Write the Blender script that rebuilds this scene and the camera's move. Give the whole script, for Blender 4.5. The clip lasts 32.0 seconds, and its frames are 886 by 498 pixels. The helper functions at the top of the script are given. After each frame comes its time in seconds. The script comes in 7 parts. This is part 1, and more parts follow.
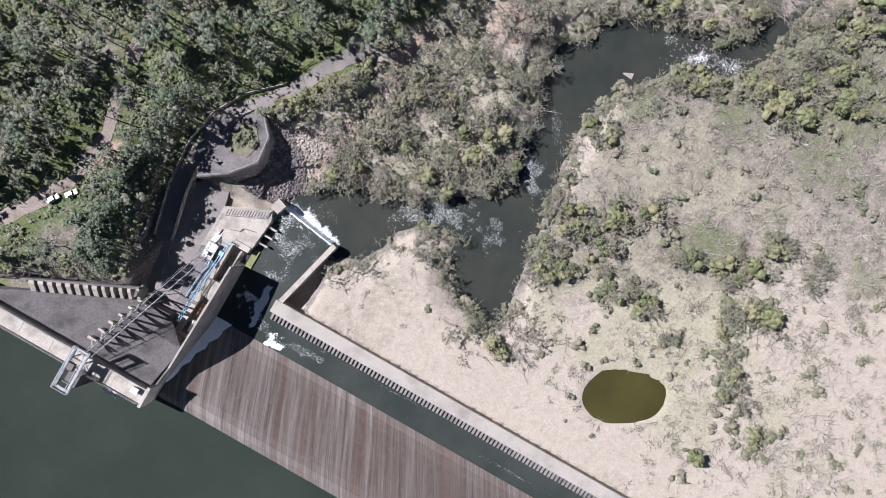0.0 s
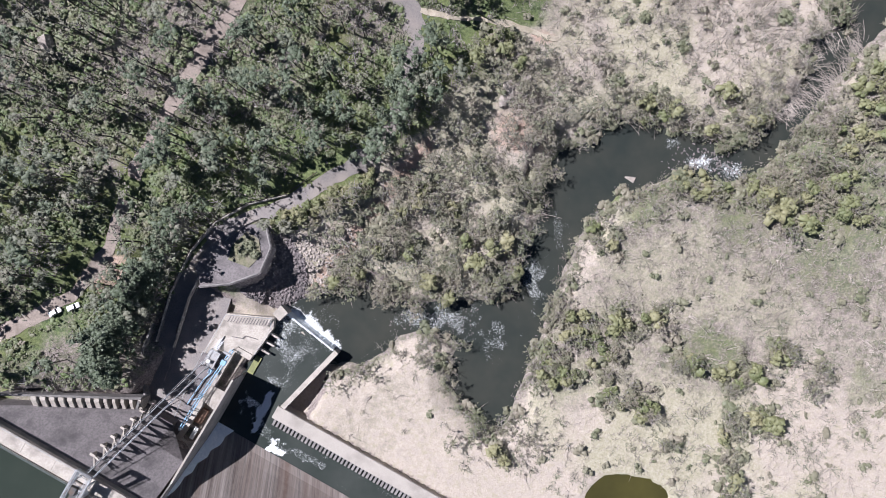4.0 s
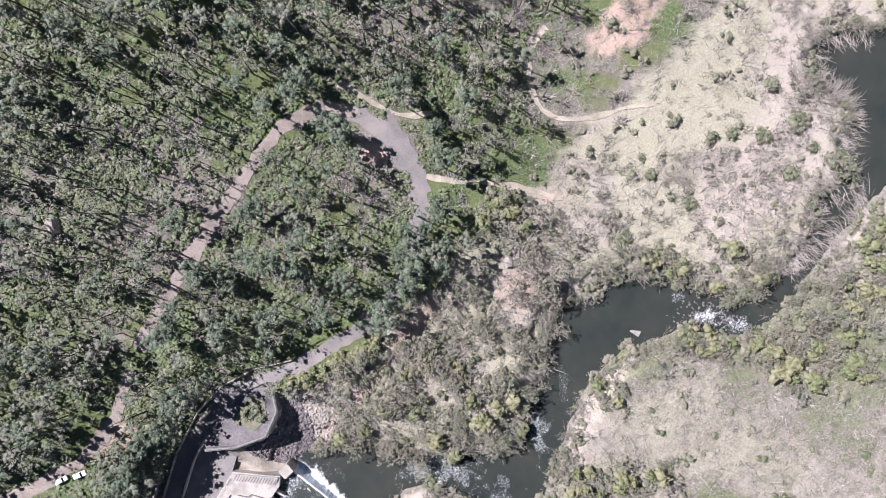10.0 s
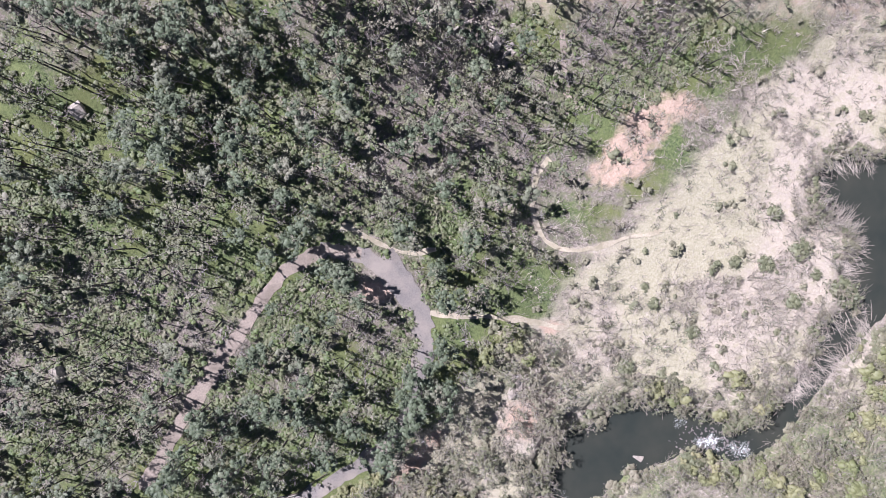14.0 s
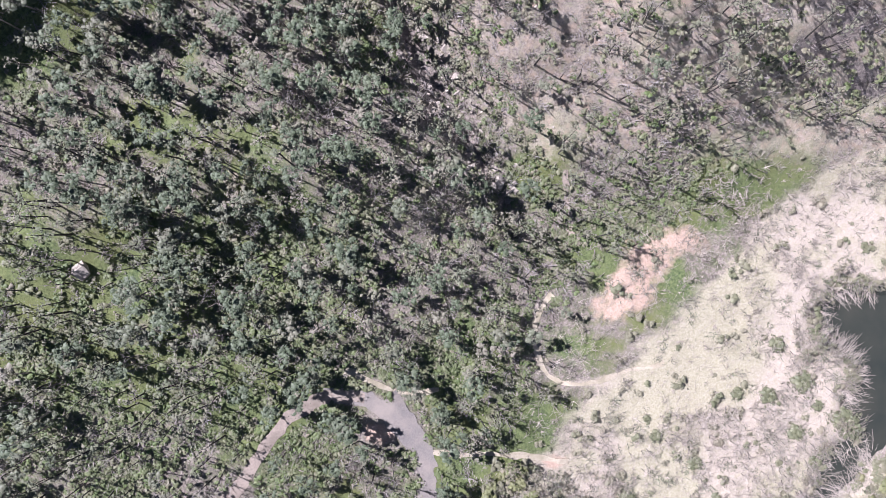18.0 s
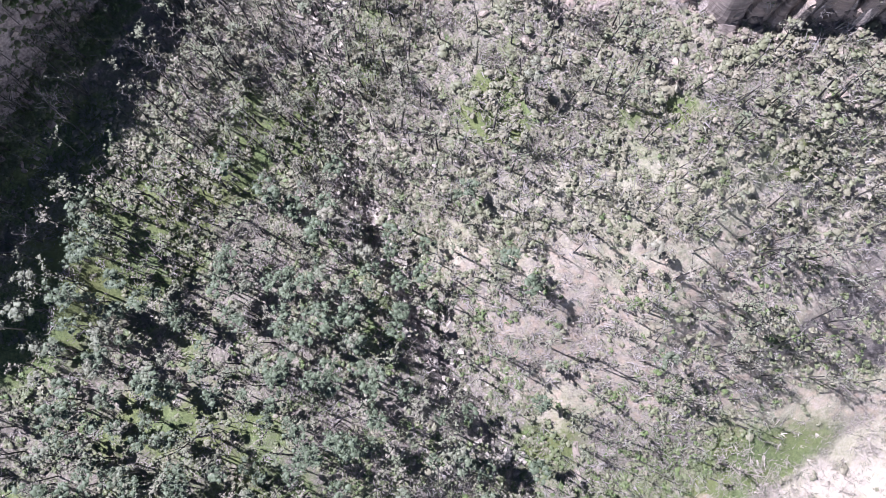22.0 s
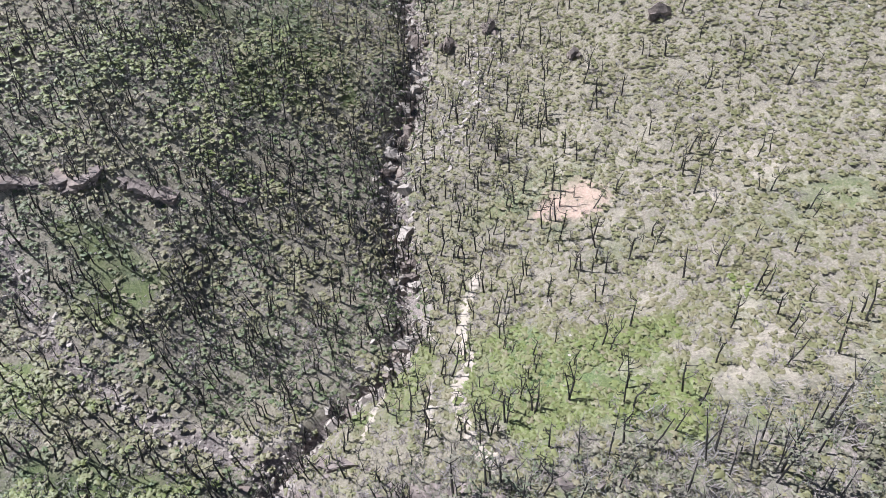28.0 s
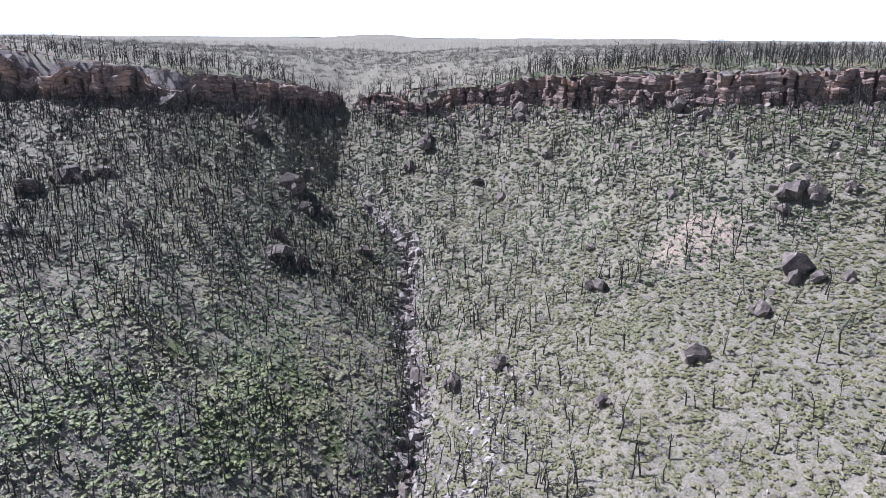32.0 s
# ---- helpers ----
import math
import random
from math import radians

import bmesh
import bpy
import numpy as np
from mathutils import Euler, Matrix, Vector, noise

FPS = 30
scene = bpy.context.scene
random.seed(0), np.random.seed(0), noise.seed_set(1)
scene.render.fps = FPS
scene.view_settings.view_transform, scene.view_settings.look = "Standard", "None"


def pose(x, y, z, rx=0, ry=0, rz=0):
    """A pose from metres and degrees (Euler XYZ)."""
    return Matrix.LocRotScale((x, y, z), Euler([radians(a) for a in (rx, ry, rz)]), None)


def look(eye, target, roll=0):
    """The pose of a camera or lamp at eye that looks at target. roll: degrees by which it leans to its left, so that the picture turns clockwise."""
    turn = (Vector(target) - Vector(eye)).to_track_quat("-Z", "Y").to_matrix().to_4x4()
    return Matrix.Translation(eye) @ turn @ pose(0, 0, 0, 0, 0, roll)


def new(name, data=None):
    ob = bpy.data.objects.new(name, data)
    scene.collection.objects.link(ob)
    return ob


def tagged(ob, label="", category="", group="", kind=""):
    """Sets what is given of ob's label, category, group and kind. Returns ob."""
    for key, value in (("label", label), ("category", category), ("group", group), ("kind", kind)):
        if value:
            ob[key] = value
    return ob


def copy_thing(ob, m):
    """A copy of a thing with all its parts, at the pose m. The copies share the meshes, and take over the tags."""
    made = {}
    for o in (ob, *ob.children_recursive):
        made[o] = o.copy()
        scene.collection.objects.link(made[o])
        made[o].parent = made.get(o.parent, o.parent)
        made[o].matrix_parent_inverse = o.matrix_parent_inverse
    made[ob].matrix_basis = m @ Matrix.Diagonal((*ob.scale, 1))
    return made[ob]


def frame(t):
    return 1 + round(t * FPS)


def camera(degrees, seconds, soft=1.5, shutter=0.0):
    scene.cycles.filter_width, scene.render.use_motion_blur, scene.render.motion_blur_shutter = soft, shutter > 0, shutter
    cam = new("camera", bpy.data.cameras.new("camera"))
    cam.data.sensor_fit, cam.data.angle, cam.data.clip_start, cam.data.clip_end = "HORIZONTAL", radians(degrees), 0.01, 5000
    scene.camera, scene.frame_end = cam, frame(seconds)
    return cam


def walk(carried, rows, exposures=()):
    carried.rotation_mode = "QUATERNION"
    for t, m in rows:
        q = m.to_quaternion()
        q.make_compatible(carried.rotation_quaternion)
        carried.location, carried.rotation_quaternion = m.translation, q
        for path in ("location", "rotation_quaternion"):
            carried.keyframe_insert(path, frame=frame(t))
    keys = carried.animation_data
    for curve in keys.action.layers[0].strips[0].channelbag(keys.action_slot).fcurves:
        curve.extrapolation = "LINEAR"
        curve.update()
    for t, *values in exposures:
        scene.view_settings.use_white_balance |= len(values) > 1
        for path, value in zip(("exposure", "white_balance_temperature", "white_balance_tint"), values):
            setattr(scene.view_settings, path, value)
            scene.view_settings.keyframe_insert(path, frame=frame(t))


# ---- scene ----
cam = camera(65.5, 32.0, soft=0.85)
METRES, EYE, TILT, LEAN, TURN = 350.0, 245.0, -90.0, 0.0, 0.0
ROWS = [
    (0.0, 0.0, 0.0, 0.0, 0.0, 0.0, -0.0),
    (0.5, -0.0003, 0.0, 0.0129, -0.01, 0.04, 0.0),
    (1.0, -0.0008, 0.0, 0.0274, -0.03, -0.06, -0.02),
    (1.5, -0.0017, 0.0001, 0.0406, -0.08, -0.06, 0.01),
    (2.0, -0.0013, -0.0001, 0.0528, -0.03, 0.04, 0.02),
    (2.5, -0.0016, -0.0001, 0.0662, -0.04, 0.04, 0.01),
    (3.0, -0.0019, -0.0001, 0.0799, -0.04, 0.0, 0.02),
    (3.5, -0.0016, -0.0002, 0.0925, 0.01, 0.05, 0.03),
    (5.5, -0.0033, -0.0001, 0.1461, -0.04, -0.02, 0.0),
    (6.0, -0.004, -0.0002, 0.1596, -0.07, -0.03, -0.0),
    (6.5, -0.0041, -0.0002, 0.1727, -0.06, -0.03, -0.01),
    (7.0, -0.0045, -0.0003, 0.1843, -0.07, 0.0, -0.0),
    (7.5, -0.0047, -0.0002, 0.1979, -0.04, -0.05, -0.01),
    (8.0, -0.0051, -0.0001, 0.2121, -0.03, -0.14, -0.02),
    (8.5, -0.0053, -0.0003, 0.2244, 0.0, -0.06, 0.01),
    (9.0, -0.0063, -0.0002, 0.2385, -0.02, -0.15, 0.0),
    (9.5, -0.0068, -0.0004, 0.2516, -0.02, -0.14, 0.01),
    (10.0, -0.0073, -0.0005, 0.2648, -0.01, -0.15, 0.03),
    (10.5, -0.0076, -0.0006, 0.2785, -0.01, -0.18, 0.04),
    (11.0, -0.0081, -0.0007, 0.2952, -0.01, -0.21, 0.03),
    (11.5, -0.0087, -0.0005, 0.3127, -0.01, -0.29, 0.02),
    (12.0, -0.0088, -0.0006, 0.3293, 0.01, -0.29, 0.02),
    (12.5, -0.0099, -0.0008, 0.346, -0.06, -0.3, 0.01),
    (13.0, -0.0105, -0.0007, 0.3638, -0.08, -0.43, -0.0),
    (13.5, -0.0106, -0.001, 0.3799, -0.06, -0.38, 0.01),
    (14.0, -0.0119, -0.0009, 0.3969, -0.11, -0.42, 0.01),
    (14.5, -0.0122, -0.001, 0.413, -0.12, -0.39, 0.04),
    (16.5, -0.0138, -0.001, 0.4806, -0.16, -0.51, 0.02),
    (17.0, -0.0143, -0.0009, 0.4978, -0.16, -0.57, 0.01),
    (17.5, -0.0152, -0.0007, 0.5155, -0.19, -0.66, -0.03),
    (18.0, -0.0156, -0.0007, 0.5318, -0.19, -0.62, -0.02),
    (18.5, -0.0162, -0.0006, 0.5489, -0.2, -0.65, -0.02),
    (19.0, -0.017, -0.0005, 0.5662, -0.23, -0.69, -0.02),
    (19.5, -0.0177, -0.0004, 0.583, -0.24, -0.7, -0.02),
    (20.0, -0.0184, -0.0001, 0.5993, -0.26, -0.52, 0.01),
    (20.5, -0.0194, 0.0001, 0.6153, -0.28, 1.53, 0.04),
    (21.0, -0.0198, 0.0001, 0.6323, -0.27, 3.99, 0.07),
    (21.5, -0.0199, 0.0002, 0.6485, -0.2, 6.82, 0.08),
    (22.0, -0.0203, 0.0002, 0.6655, -0.15, 9.91, 0.12),
    (22.5, -0.0209, 0.0006, 0.6812, -0.12, 13.85, 0.13),
    (23.0, -0.0219, 0.0006, 0.6975, -0.15, 18.47, 0.17),
    (23.5, -0.0225, 0.0008, 0.7136, -0.12, 23.03, 0.18),
    (24.0, -0.0228, 0.0011, 0.7299, -0.11, 27.53, 0.17),
    (24.5, -0.0236, 0.0013, 0.7464, -0.15, 31.66, 0.2),
    (25.0, -0.0247, 0.0017, 0.7623, -0.21, 33.95, 0.22),
    (25.5, -0.0252, 0.0019, 0.7792, -0.22, 35.89, 0.24),
    (27.5, -0.0267, 0.0035, 0.8457, -0.2, 46.62, 0.21),
    (28.0, -0.0271, 0.0041, 0.8624, -0.21, 49.55, 0.19),
    (28.5, -0.0277, 0.0047, 0.8794, -0.24, 52.44, 0.19),
    (29.0, -0.0282, 0.005, 0.8963, -0.27, 55.28, 0.18),
    (29.5, -0.0287, 0.0056, 0.9133, -0.31, 58.23, 0.17),
    (30.0, -0.0292, 0.0064, 0.9305, -0.33, 61.2, 0.14),
    (30.5, -0.0299, 0.0068, 0.9475, -0.36, 64.13, 0.13),
    (31.0, -0.0304, 0.0073, 0.9646, -0.38, 67.04, 0.12),
    (31.5, -0.0309, 0.0079, 0.9818, -0.4, 69.96, 0.12),
    (32.0, -0.0315, 0.0084, 0.9992, -0.43, 72.88, 0.12),
]
walk(cam, [(t, pose(0, 0, EYE, TILT, LEAN, TURN) @ pose(METRES * x, METRES * y, METRES * z, 90 + pitch, roll, yaw)) for t, x, y, z, yaw, pitch, roll in ROWS],
     [(0.0, 0.73, 6000, 16), (10.0, 1.02, 5950, 20), (20.0, 1.27, 5880, 23), (22.5, 1.47, 5700, 21), (24.0, 1.44, 5800, 16), (28.0, 0.88, 5850, 12), (30.0, 1.02, 5550, 18), (31.0, 1.14, 5450, 21), (32.0, 0.84, 5400, 18)])

# ---- world, sun and exposure ----
SUN_AZ = math.atan2(0.43, -0.90)          # the sun stands over the valley's head
SUN_EL = radians(51)
sun_dir = Vector((math.cos(SUN_EL) * math.cos(SUN_AZ), math.cos(SUN_EL) * math.sin(SUN_AZ), math.sin(SUN_EL)))
world = bpy.data.worlds.new("sky")
scene.world = world
world.use_nodes = True
sky = world.node_tree.nodes.new("ShaderNodeTexSky")
sky.sky_type = "NISHITA"
sky.sun_disc = False
sky.sun_elevation = SUN_EL
sky.sun_rotation = math.atan2(sun_dir.x, sun_dir.y)
sky.dust_density = 0.0
sky.air_density = 1.0
sky.ozone_density = 6.0
bg = world.node_tree.nodes["Background"]
bg.inputs["Strength"].default_value = 0.02
world.node_tree.links.new(sky.outputs[0], bg.inputs["Color"])
sun_data = bpy.data.lights.new("sun", "SUN")
sun_data.energy = 5.0
sun_data.angle = radians(0.5)
sun_data.color = (1.0, 0.98, 0.955)
sun = new("sun", sun_data)
sun.matrix_world = look(sun_dir * 600, (0, 0, 0))

# ---- small tools ----
rng = np.random.default_rng(7)


def hash2(ix, iy, seed):
    h = np.sin(ix * 127.1 + iy * 311.7 + seed * 74.7) * 43758.5453
    return h - np.floor(h)


def vnoise(x, y, seed=0):
    """Smooth value noise, 0 to 1."""
    ix, iy = np.floor(x), np.floor(y)
    fx, fy = x - ix, y - iy
    fx, fy = fx * fx * (3 - 2 * fx), fy * fy * (3 - 2 * fy)
    a, b = hash2(ix, iy, seed), hash2(ix + 1, iy, seed)
    c, d = hash2(ix, iy + 1, seed), hash2(ix + 1, iy + 1, seed)
    return (a + (b - a) * fx) * (1 - fy) + (c + (d - c) * fx) * fy


def fbm(x, y, seed=0, octaves=4):
    total, amp, norm = 0.0, 1.0, 0.0
    for k in range(octaves):
        total = total + amp * vnoise(x * 2 ** k + 17.3 * k, y * 2 ** k - 9.1 * k, seed + k)
        norm += amp
        amp *= 0.5
    return total / norm


def smooth(a, b, x):
    t = np.clip((x - a) / (b - a), 0, 1)
    return t * t * (3 - 2 * t)


def line_distance(x, y, pts, widths=None):
    """Distance to a polyline and, with widths, the width at the nearest place."""
    best = np.full(np.shape(x), 1e9)
    wide = np.zeros(np.shape(x))
    for k in range(len(pts) - 1):
        (ax, ay), (bx, by) = pts[k], pts[k + 1]
        dx, dy = bx - ax, by - ay
        t = np.clip(((x - ax) * dx + (y - ay) * dy) / (dx * dx + dy * dy), 0, 1)
        d = np.hypot(x - ax - t * dx, y - ay - t * dy)
        if widths:
            w = widths[k] + (widths[k + 1] - widths[k]) * t
            near = (d - w) < (best - wide)
            wide = np.where(near, w, wide)
        else:
            near = d < best
        best = np.where(near, d, best)
    return (best, wide) if widths else best


# ---- materials ----
def nodes_of(name):
    m = bpy.data.materials.new(name)
    m.use_nodes = True
    return m, m.node_tree, m.node_tree.nodes["Principled BSDF"]


def node(tree, kind, **values):
    n = tree.nodes.new(kind)
    for key, value in values.items():
        n.inputs[key].default_value = value
    return n


def mix(tree, fac, a, b, blend="MIX"):
    n = tree.nodes.new("ShaderNodeMix")
    n.data_type = "RGBA"
    n.blend_type = blend
    for socket, value in ((n.inputs[0], fac), (n.inputs[6], a), (n.inputs[7], b)):
        if isinstance(value, bpy.types.NodeSocket):
            tree.links.new(value, socket)
        else:
            socket.default_value = (*value, 1) if isinstance(value, tuple) and len(value) == 3 else value
    return n.outputs[2]


def ramp(tree, source, lo, hi):
    n = tree.nodes.new("ShaderNodeMapRange")
    n.inputs["From Min"].default_value, n.inputs["From Max"].default_value = lo, hi
    tree.links.new(source, n.inputs["Value"])
    return n.outputs[0]


def place(tree):
    return tree.nodes.new("ShaderNodeNewGeometry").outputs["Position"]


def grain(tree, scale, detail=4.0, rough=0.6, where=None, distort=0.0):
    n = node(tree, "ShaderNodeTexNoise", Scale=scale, Detail=detail, Roughness=rough, Distortion=distort)
    tree.links.new(where or place(tree), n.inputs["Vector"])
    return n.outputs["Fac"]


def bump(tree, bsdf, height, strength, distance):
    n = node(tree, "ShaderNodeBump", Strength=strength, Distance=distance)
    tree.links.new(height, n.inputs["Height"])
    tree.links.new(n.outputs[0], bsdf.inputs["Normal"])


def surface(name, dark, light, stain, big=0.15, small=2.5, rough=0.85, metal=0.0, relief=0.4, depth=0.1):
    """Two colours in small grain, a third in large stains, and relief."""
    m, tree, bsdf = nodes_of(name)
    fine = grain(tree, small)
    wide = grain(tree, big, 5.0)
    base = mix(tree, ramp(tree, fine, 0.3, 0.7), dark, light)
    base = mix(tree, ramp(tree, wide, 0.45, 0.7), base, stain)
    tree.links.new(base, bsdf.inputs["Base Color"])
    bsdf.inputs["Roughness"].default_value = rough
    bsdf.inputs["Metallic"].default_value = metal
    bump(tree, bsdf, fine, relief, depth)
    return m


def leafy(name, a, b, c, rough=0.6):
    """Foliage: every leaf its own shade between a and b, every plant leaning to c."""
    m, tree, bsdf = nodes_of(name)
    geo = tree.nodes.new("ShaderNodeNewGeometry")
    tint = tree.nodes.new("ShaderNodeAttribute")
    tint.attribute_name = "tint"
    col = mix(tree, ramp(tree, geo.outputs["Random Per Island"], -0.45, 1.45), a, b)
    col = mix(tree, tint.outputs["Fac"], col, c)
    tree.links.new(col, bsdf.inputs["Base Color"])
    bsdf.inputs["Roughness"].default_value = rough
    bsdf.inputs["Subsurface Weight"].default_value = 0.0
    return m


CONCRETE = surface("concrete", (0.30, 0.27, 0.24), (0.41, 0.37, 0.33), (0.24, 0.215, 0.19), 0.12, 3.0)
PALE_CONCRETE = surface("pale_concrete", (0.32, 0.285, 0.25), (0.46, 0.415, 0.365), (0.23, 0.205, 0.18), 0.22, 2.2)
DARK_CONCRETE = surface("weathered_concrete", (0.12, 0.108, 0.108), (0.21, 0.185, 0.185), (0.075, 0.068, 0.068), 0.16, 1.5)
WALL_CONCRETE = surface("wall_concrete", (0.17, 0.16, 0.155), (0.26, 0.24, 0.23), (0.115, 0.105, 0.10), 0.2, 1.2)
GRASS_BED = surface("dry_grass_bed", (0.085, 0.09, 0.05), (0.20, 0.19, 0.12), (0.22, 0.19, 0.15), 0.35, 1.1, 0.95, 0.0, 0.6, 0.2)
THIN_WATER = surface("thin_white_water", (0.66, 0.71, 0.75), (0.90, 0.92, 0.93), (0.74, 0.79, 0.83), 0.4, 1.1, 0.35, 0.0, 0.4, 0.15)
BOULDER_ROCK = surface("dark_boulder", (0.10, 0.08, 0.07), (0.27, 0.215, 0.185), (0.065, 0.053, 0.048), 0.22, 1.0, 0.9, 0.0, 0.9, 0.4)
WHITE_STEEL = surface("galvanised_steel", (0.42, 0.43, 0.45), (0.56, 0.57, 0.59), (0.34, 0.34, 0.34), 0.4, 4.0, 0.45, 0.4, 0.1, 0.02)
DARK_STEEL = surface("dark_steel", (0.06, 0.06, 0.06), (0.11, 0.11, 0.11), (0.14, 0.09, 0.06), 0.5, 4.0, 0.5, 0.5, 0.1, 0.02)
BLUE_PAINT = surface("blue_paint", (0.17, 0.32, 0.48), (0.26, 0.42, 0.57), (0.30, 0.36, 0.40), 0.5, 4.0, 0.45, 0.0, 0.1, 0.02)
RAIL_STEEL = surface("rail_steel", (0.30, 0.30, 0.30), (0.42, 0.42, 0.42), (0.25, 0.22, 0.20), 0.6, 4.0, 0.4, 0.6, 0.1, 0.02)
WHITE_PAINT = surface("white_paint", (0.72, 0.72, 0.70), (0.80, 0.80, 0.78), (0.62, 0.61, 0.58), 0.4, 3.0, 0.4, 0.0, 0.1, 0.02)
GLASS_DARK = surface("dark_glass", (0.02, 0.025, 0.03), (0.03, 0.035, 0.04), (0.02, 0.02, 0.02), 0.4, 3.0, 0.08, 0.0, 0.0, 0.01)
RUBBER = surface("rubber", (0.02, 0.02, 0.02), (0.03, 0.03, 0.03), (0.04, 0.035, 0.03), 1.0, 6.0, 0.8)
ASPHALT = surface("worn_asphalt", (0.15, 0.135, 0.13), (0.23, 0.205, 0.195), (0.29, 0.25, 0.22), 0.08, 2.0, 0.9, 0.0, 0.3, 0.05)
DIRT_ROAD = surface("dirt_road", (0.24, 0.195, 0.165), (0.34, 0.28, 0.24), (0.17, 0.14, 0.115), 0.12, 1.6, 0.95, 0.0, 0.4, 0.08)
SAND_PATH = surface("sandy_path", (0.34, 0.29, 0.22), (0.46, 0.40, 0.32), (0.26, 0.23, 0.16), 0.15, 1.8, 0.95, 0.0, 0.4, 0.08)
BARK = surface("grey_bark", (0.15, 0.13, 0.11), (0.30, 0.26, 0.23), (0.08, 0.07, 0.06), 0.3, 1.2, 0.9)
CHAR = surface("charred_bark", (0.020, 0.018, 0.017), (0.055, 0.048, 0.043), (0.03, 0.025, 0.02), 0.3, 1.2, 0.9)
TWIG = leafy("bare_twigs", (0.19, 0.17, 0.165), (0.32, 0.29, 0.28), (0.20, 0.165, 0.15), 0.9)
BRUSH_LEAF = leafy("brush_leaves", (0.085, 0.10, 0.06), (0.18, 0.19, 0.125), (0.215, 0.19, 0.155), 0.8)
PALE_TWIG = leafy("bleached_twigs", (0.33, 0.285, 0.25), (0.47, 0.41, 0.365), (0.22, 0.19, 0.165), 0.9)
LEAF = leafy("eucalypt_leaves", (0.046, 0.061, 0.035), (0.11, 0.137, 0.080), (0.17, 0.158, 0.12))
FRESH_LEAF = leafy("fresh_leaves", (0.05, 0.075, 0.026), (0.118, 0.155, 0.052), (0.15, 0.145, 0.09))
REGROWTH_LEAF = leafy("regrowth_leaves", (0.12, 0.12, 0.052), (0.18, 0.175, 0.08), (0.215, 0.185, 0.115))
LIME_LEAF = leafy("lime_leaves", (0.105, 0.13, 0.035), (0.18, 0.205, 0.062), (0.185, 0.18, 0.085))
THICKET_LEAF = leafy("thicket_leaves", (0.075, 0.092, 0.036), (0.155, 0.165, 0.072), (0.20, 0.185, 0.10))
SCRUB_LEAF = leafy("scrub_leaves", (0.075, 0.085, 0.046), (0.175, 0.175, 0.105), (0.20, 0.175, 0.13))
SANDSTONE = surface("sandstone", (0.20, 0.16, 0.135), (0.34, 0.28, 0.235), (0.12, 0.095, 0.085), 0.12, 0.9, 0.9, 0.0, 0.7, 0.25)
PALE_STONE = surface("pale_sandstone", (0.28, 0.245, 0.215), (0.45, 0.395, 0.35), (0.20, 0.17, 0.15), 0.25, 1.2, 0.9, 0.0, 0.6, 0.15)
RIPRAP_STONE = surface("dark_riprap", (0.13, 0.11, 0.11), (0.24, 0.205, 0.20), (0.09, 0.08, 0.08), 0.4, 1.4, 0.9, 0.0, 0.5, 0.12)


def cliff_material(name, dark, light, warm):
    """Layered sandstone with dark water stains."""
    m, tree, bsdf = nodes_of(name)
    at = place(tree)
    flat = node(tree, "ShaderNodeMapping")
    flat.inputs["Scale"].default_value = (0.25, 0.25, 2.2)
    tree.links.new(at, flat.inputs["Vector"])
    strata = grain(tree, 0.7, 6.0, 0.65, flat.outputs[0], 0.4)
    tall = node(tree, "ShaderNodeMapping")
    tall.inputs["Scale"].default_value = (0.6, 0.6, 0.09)
    tree.links.new(at, tall.inputs["Vector"])
    streak = grain(tree, 0.6, 5.0, 0.6, tall.outputs[0])
    col = mix(tree, ramp(tree, strata, 0.32, 0.68), dark, light)
    col = mix(tree, ramp(tree, streak, 0.52, 0.66), col, (0.13, 0.105, 0.095))
    col = mix(tree, ramp(tree, grain(tree, 0.06, 4.0), 0.55, 0.75), col, warm)
    tree.links.new(col, bsdf.inputs["Base Color"])
    bsdf.inputs["Roughness"].default_value = 0.9
    bump(tree, bsdf, strata, 0.9, 0.6)
    return m


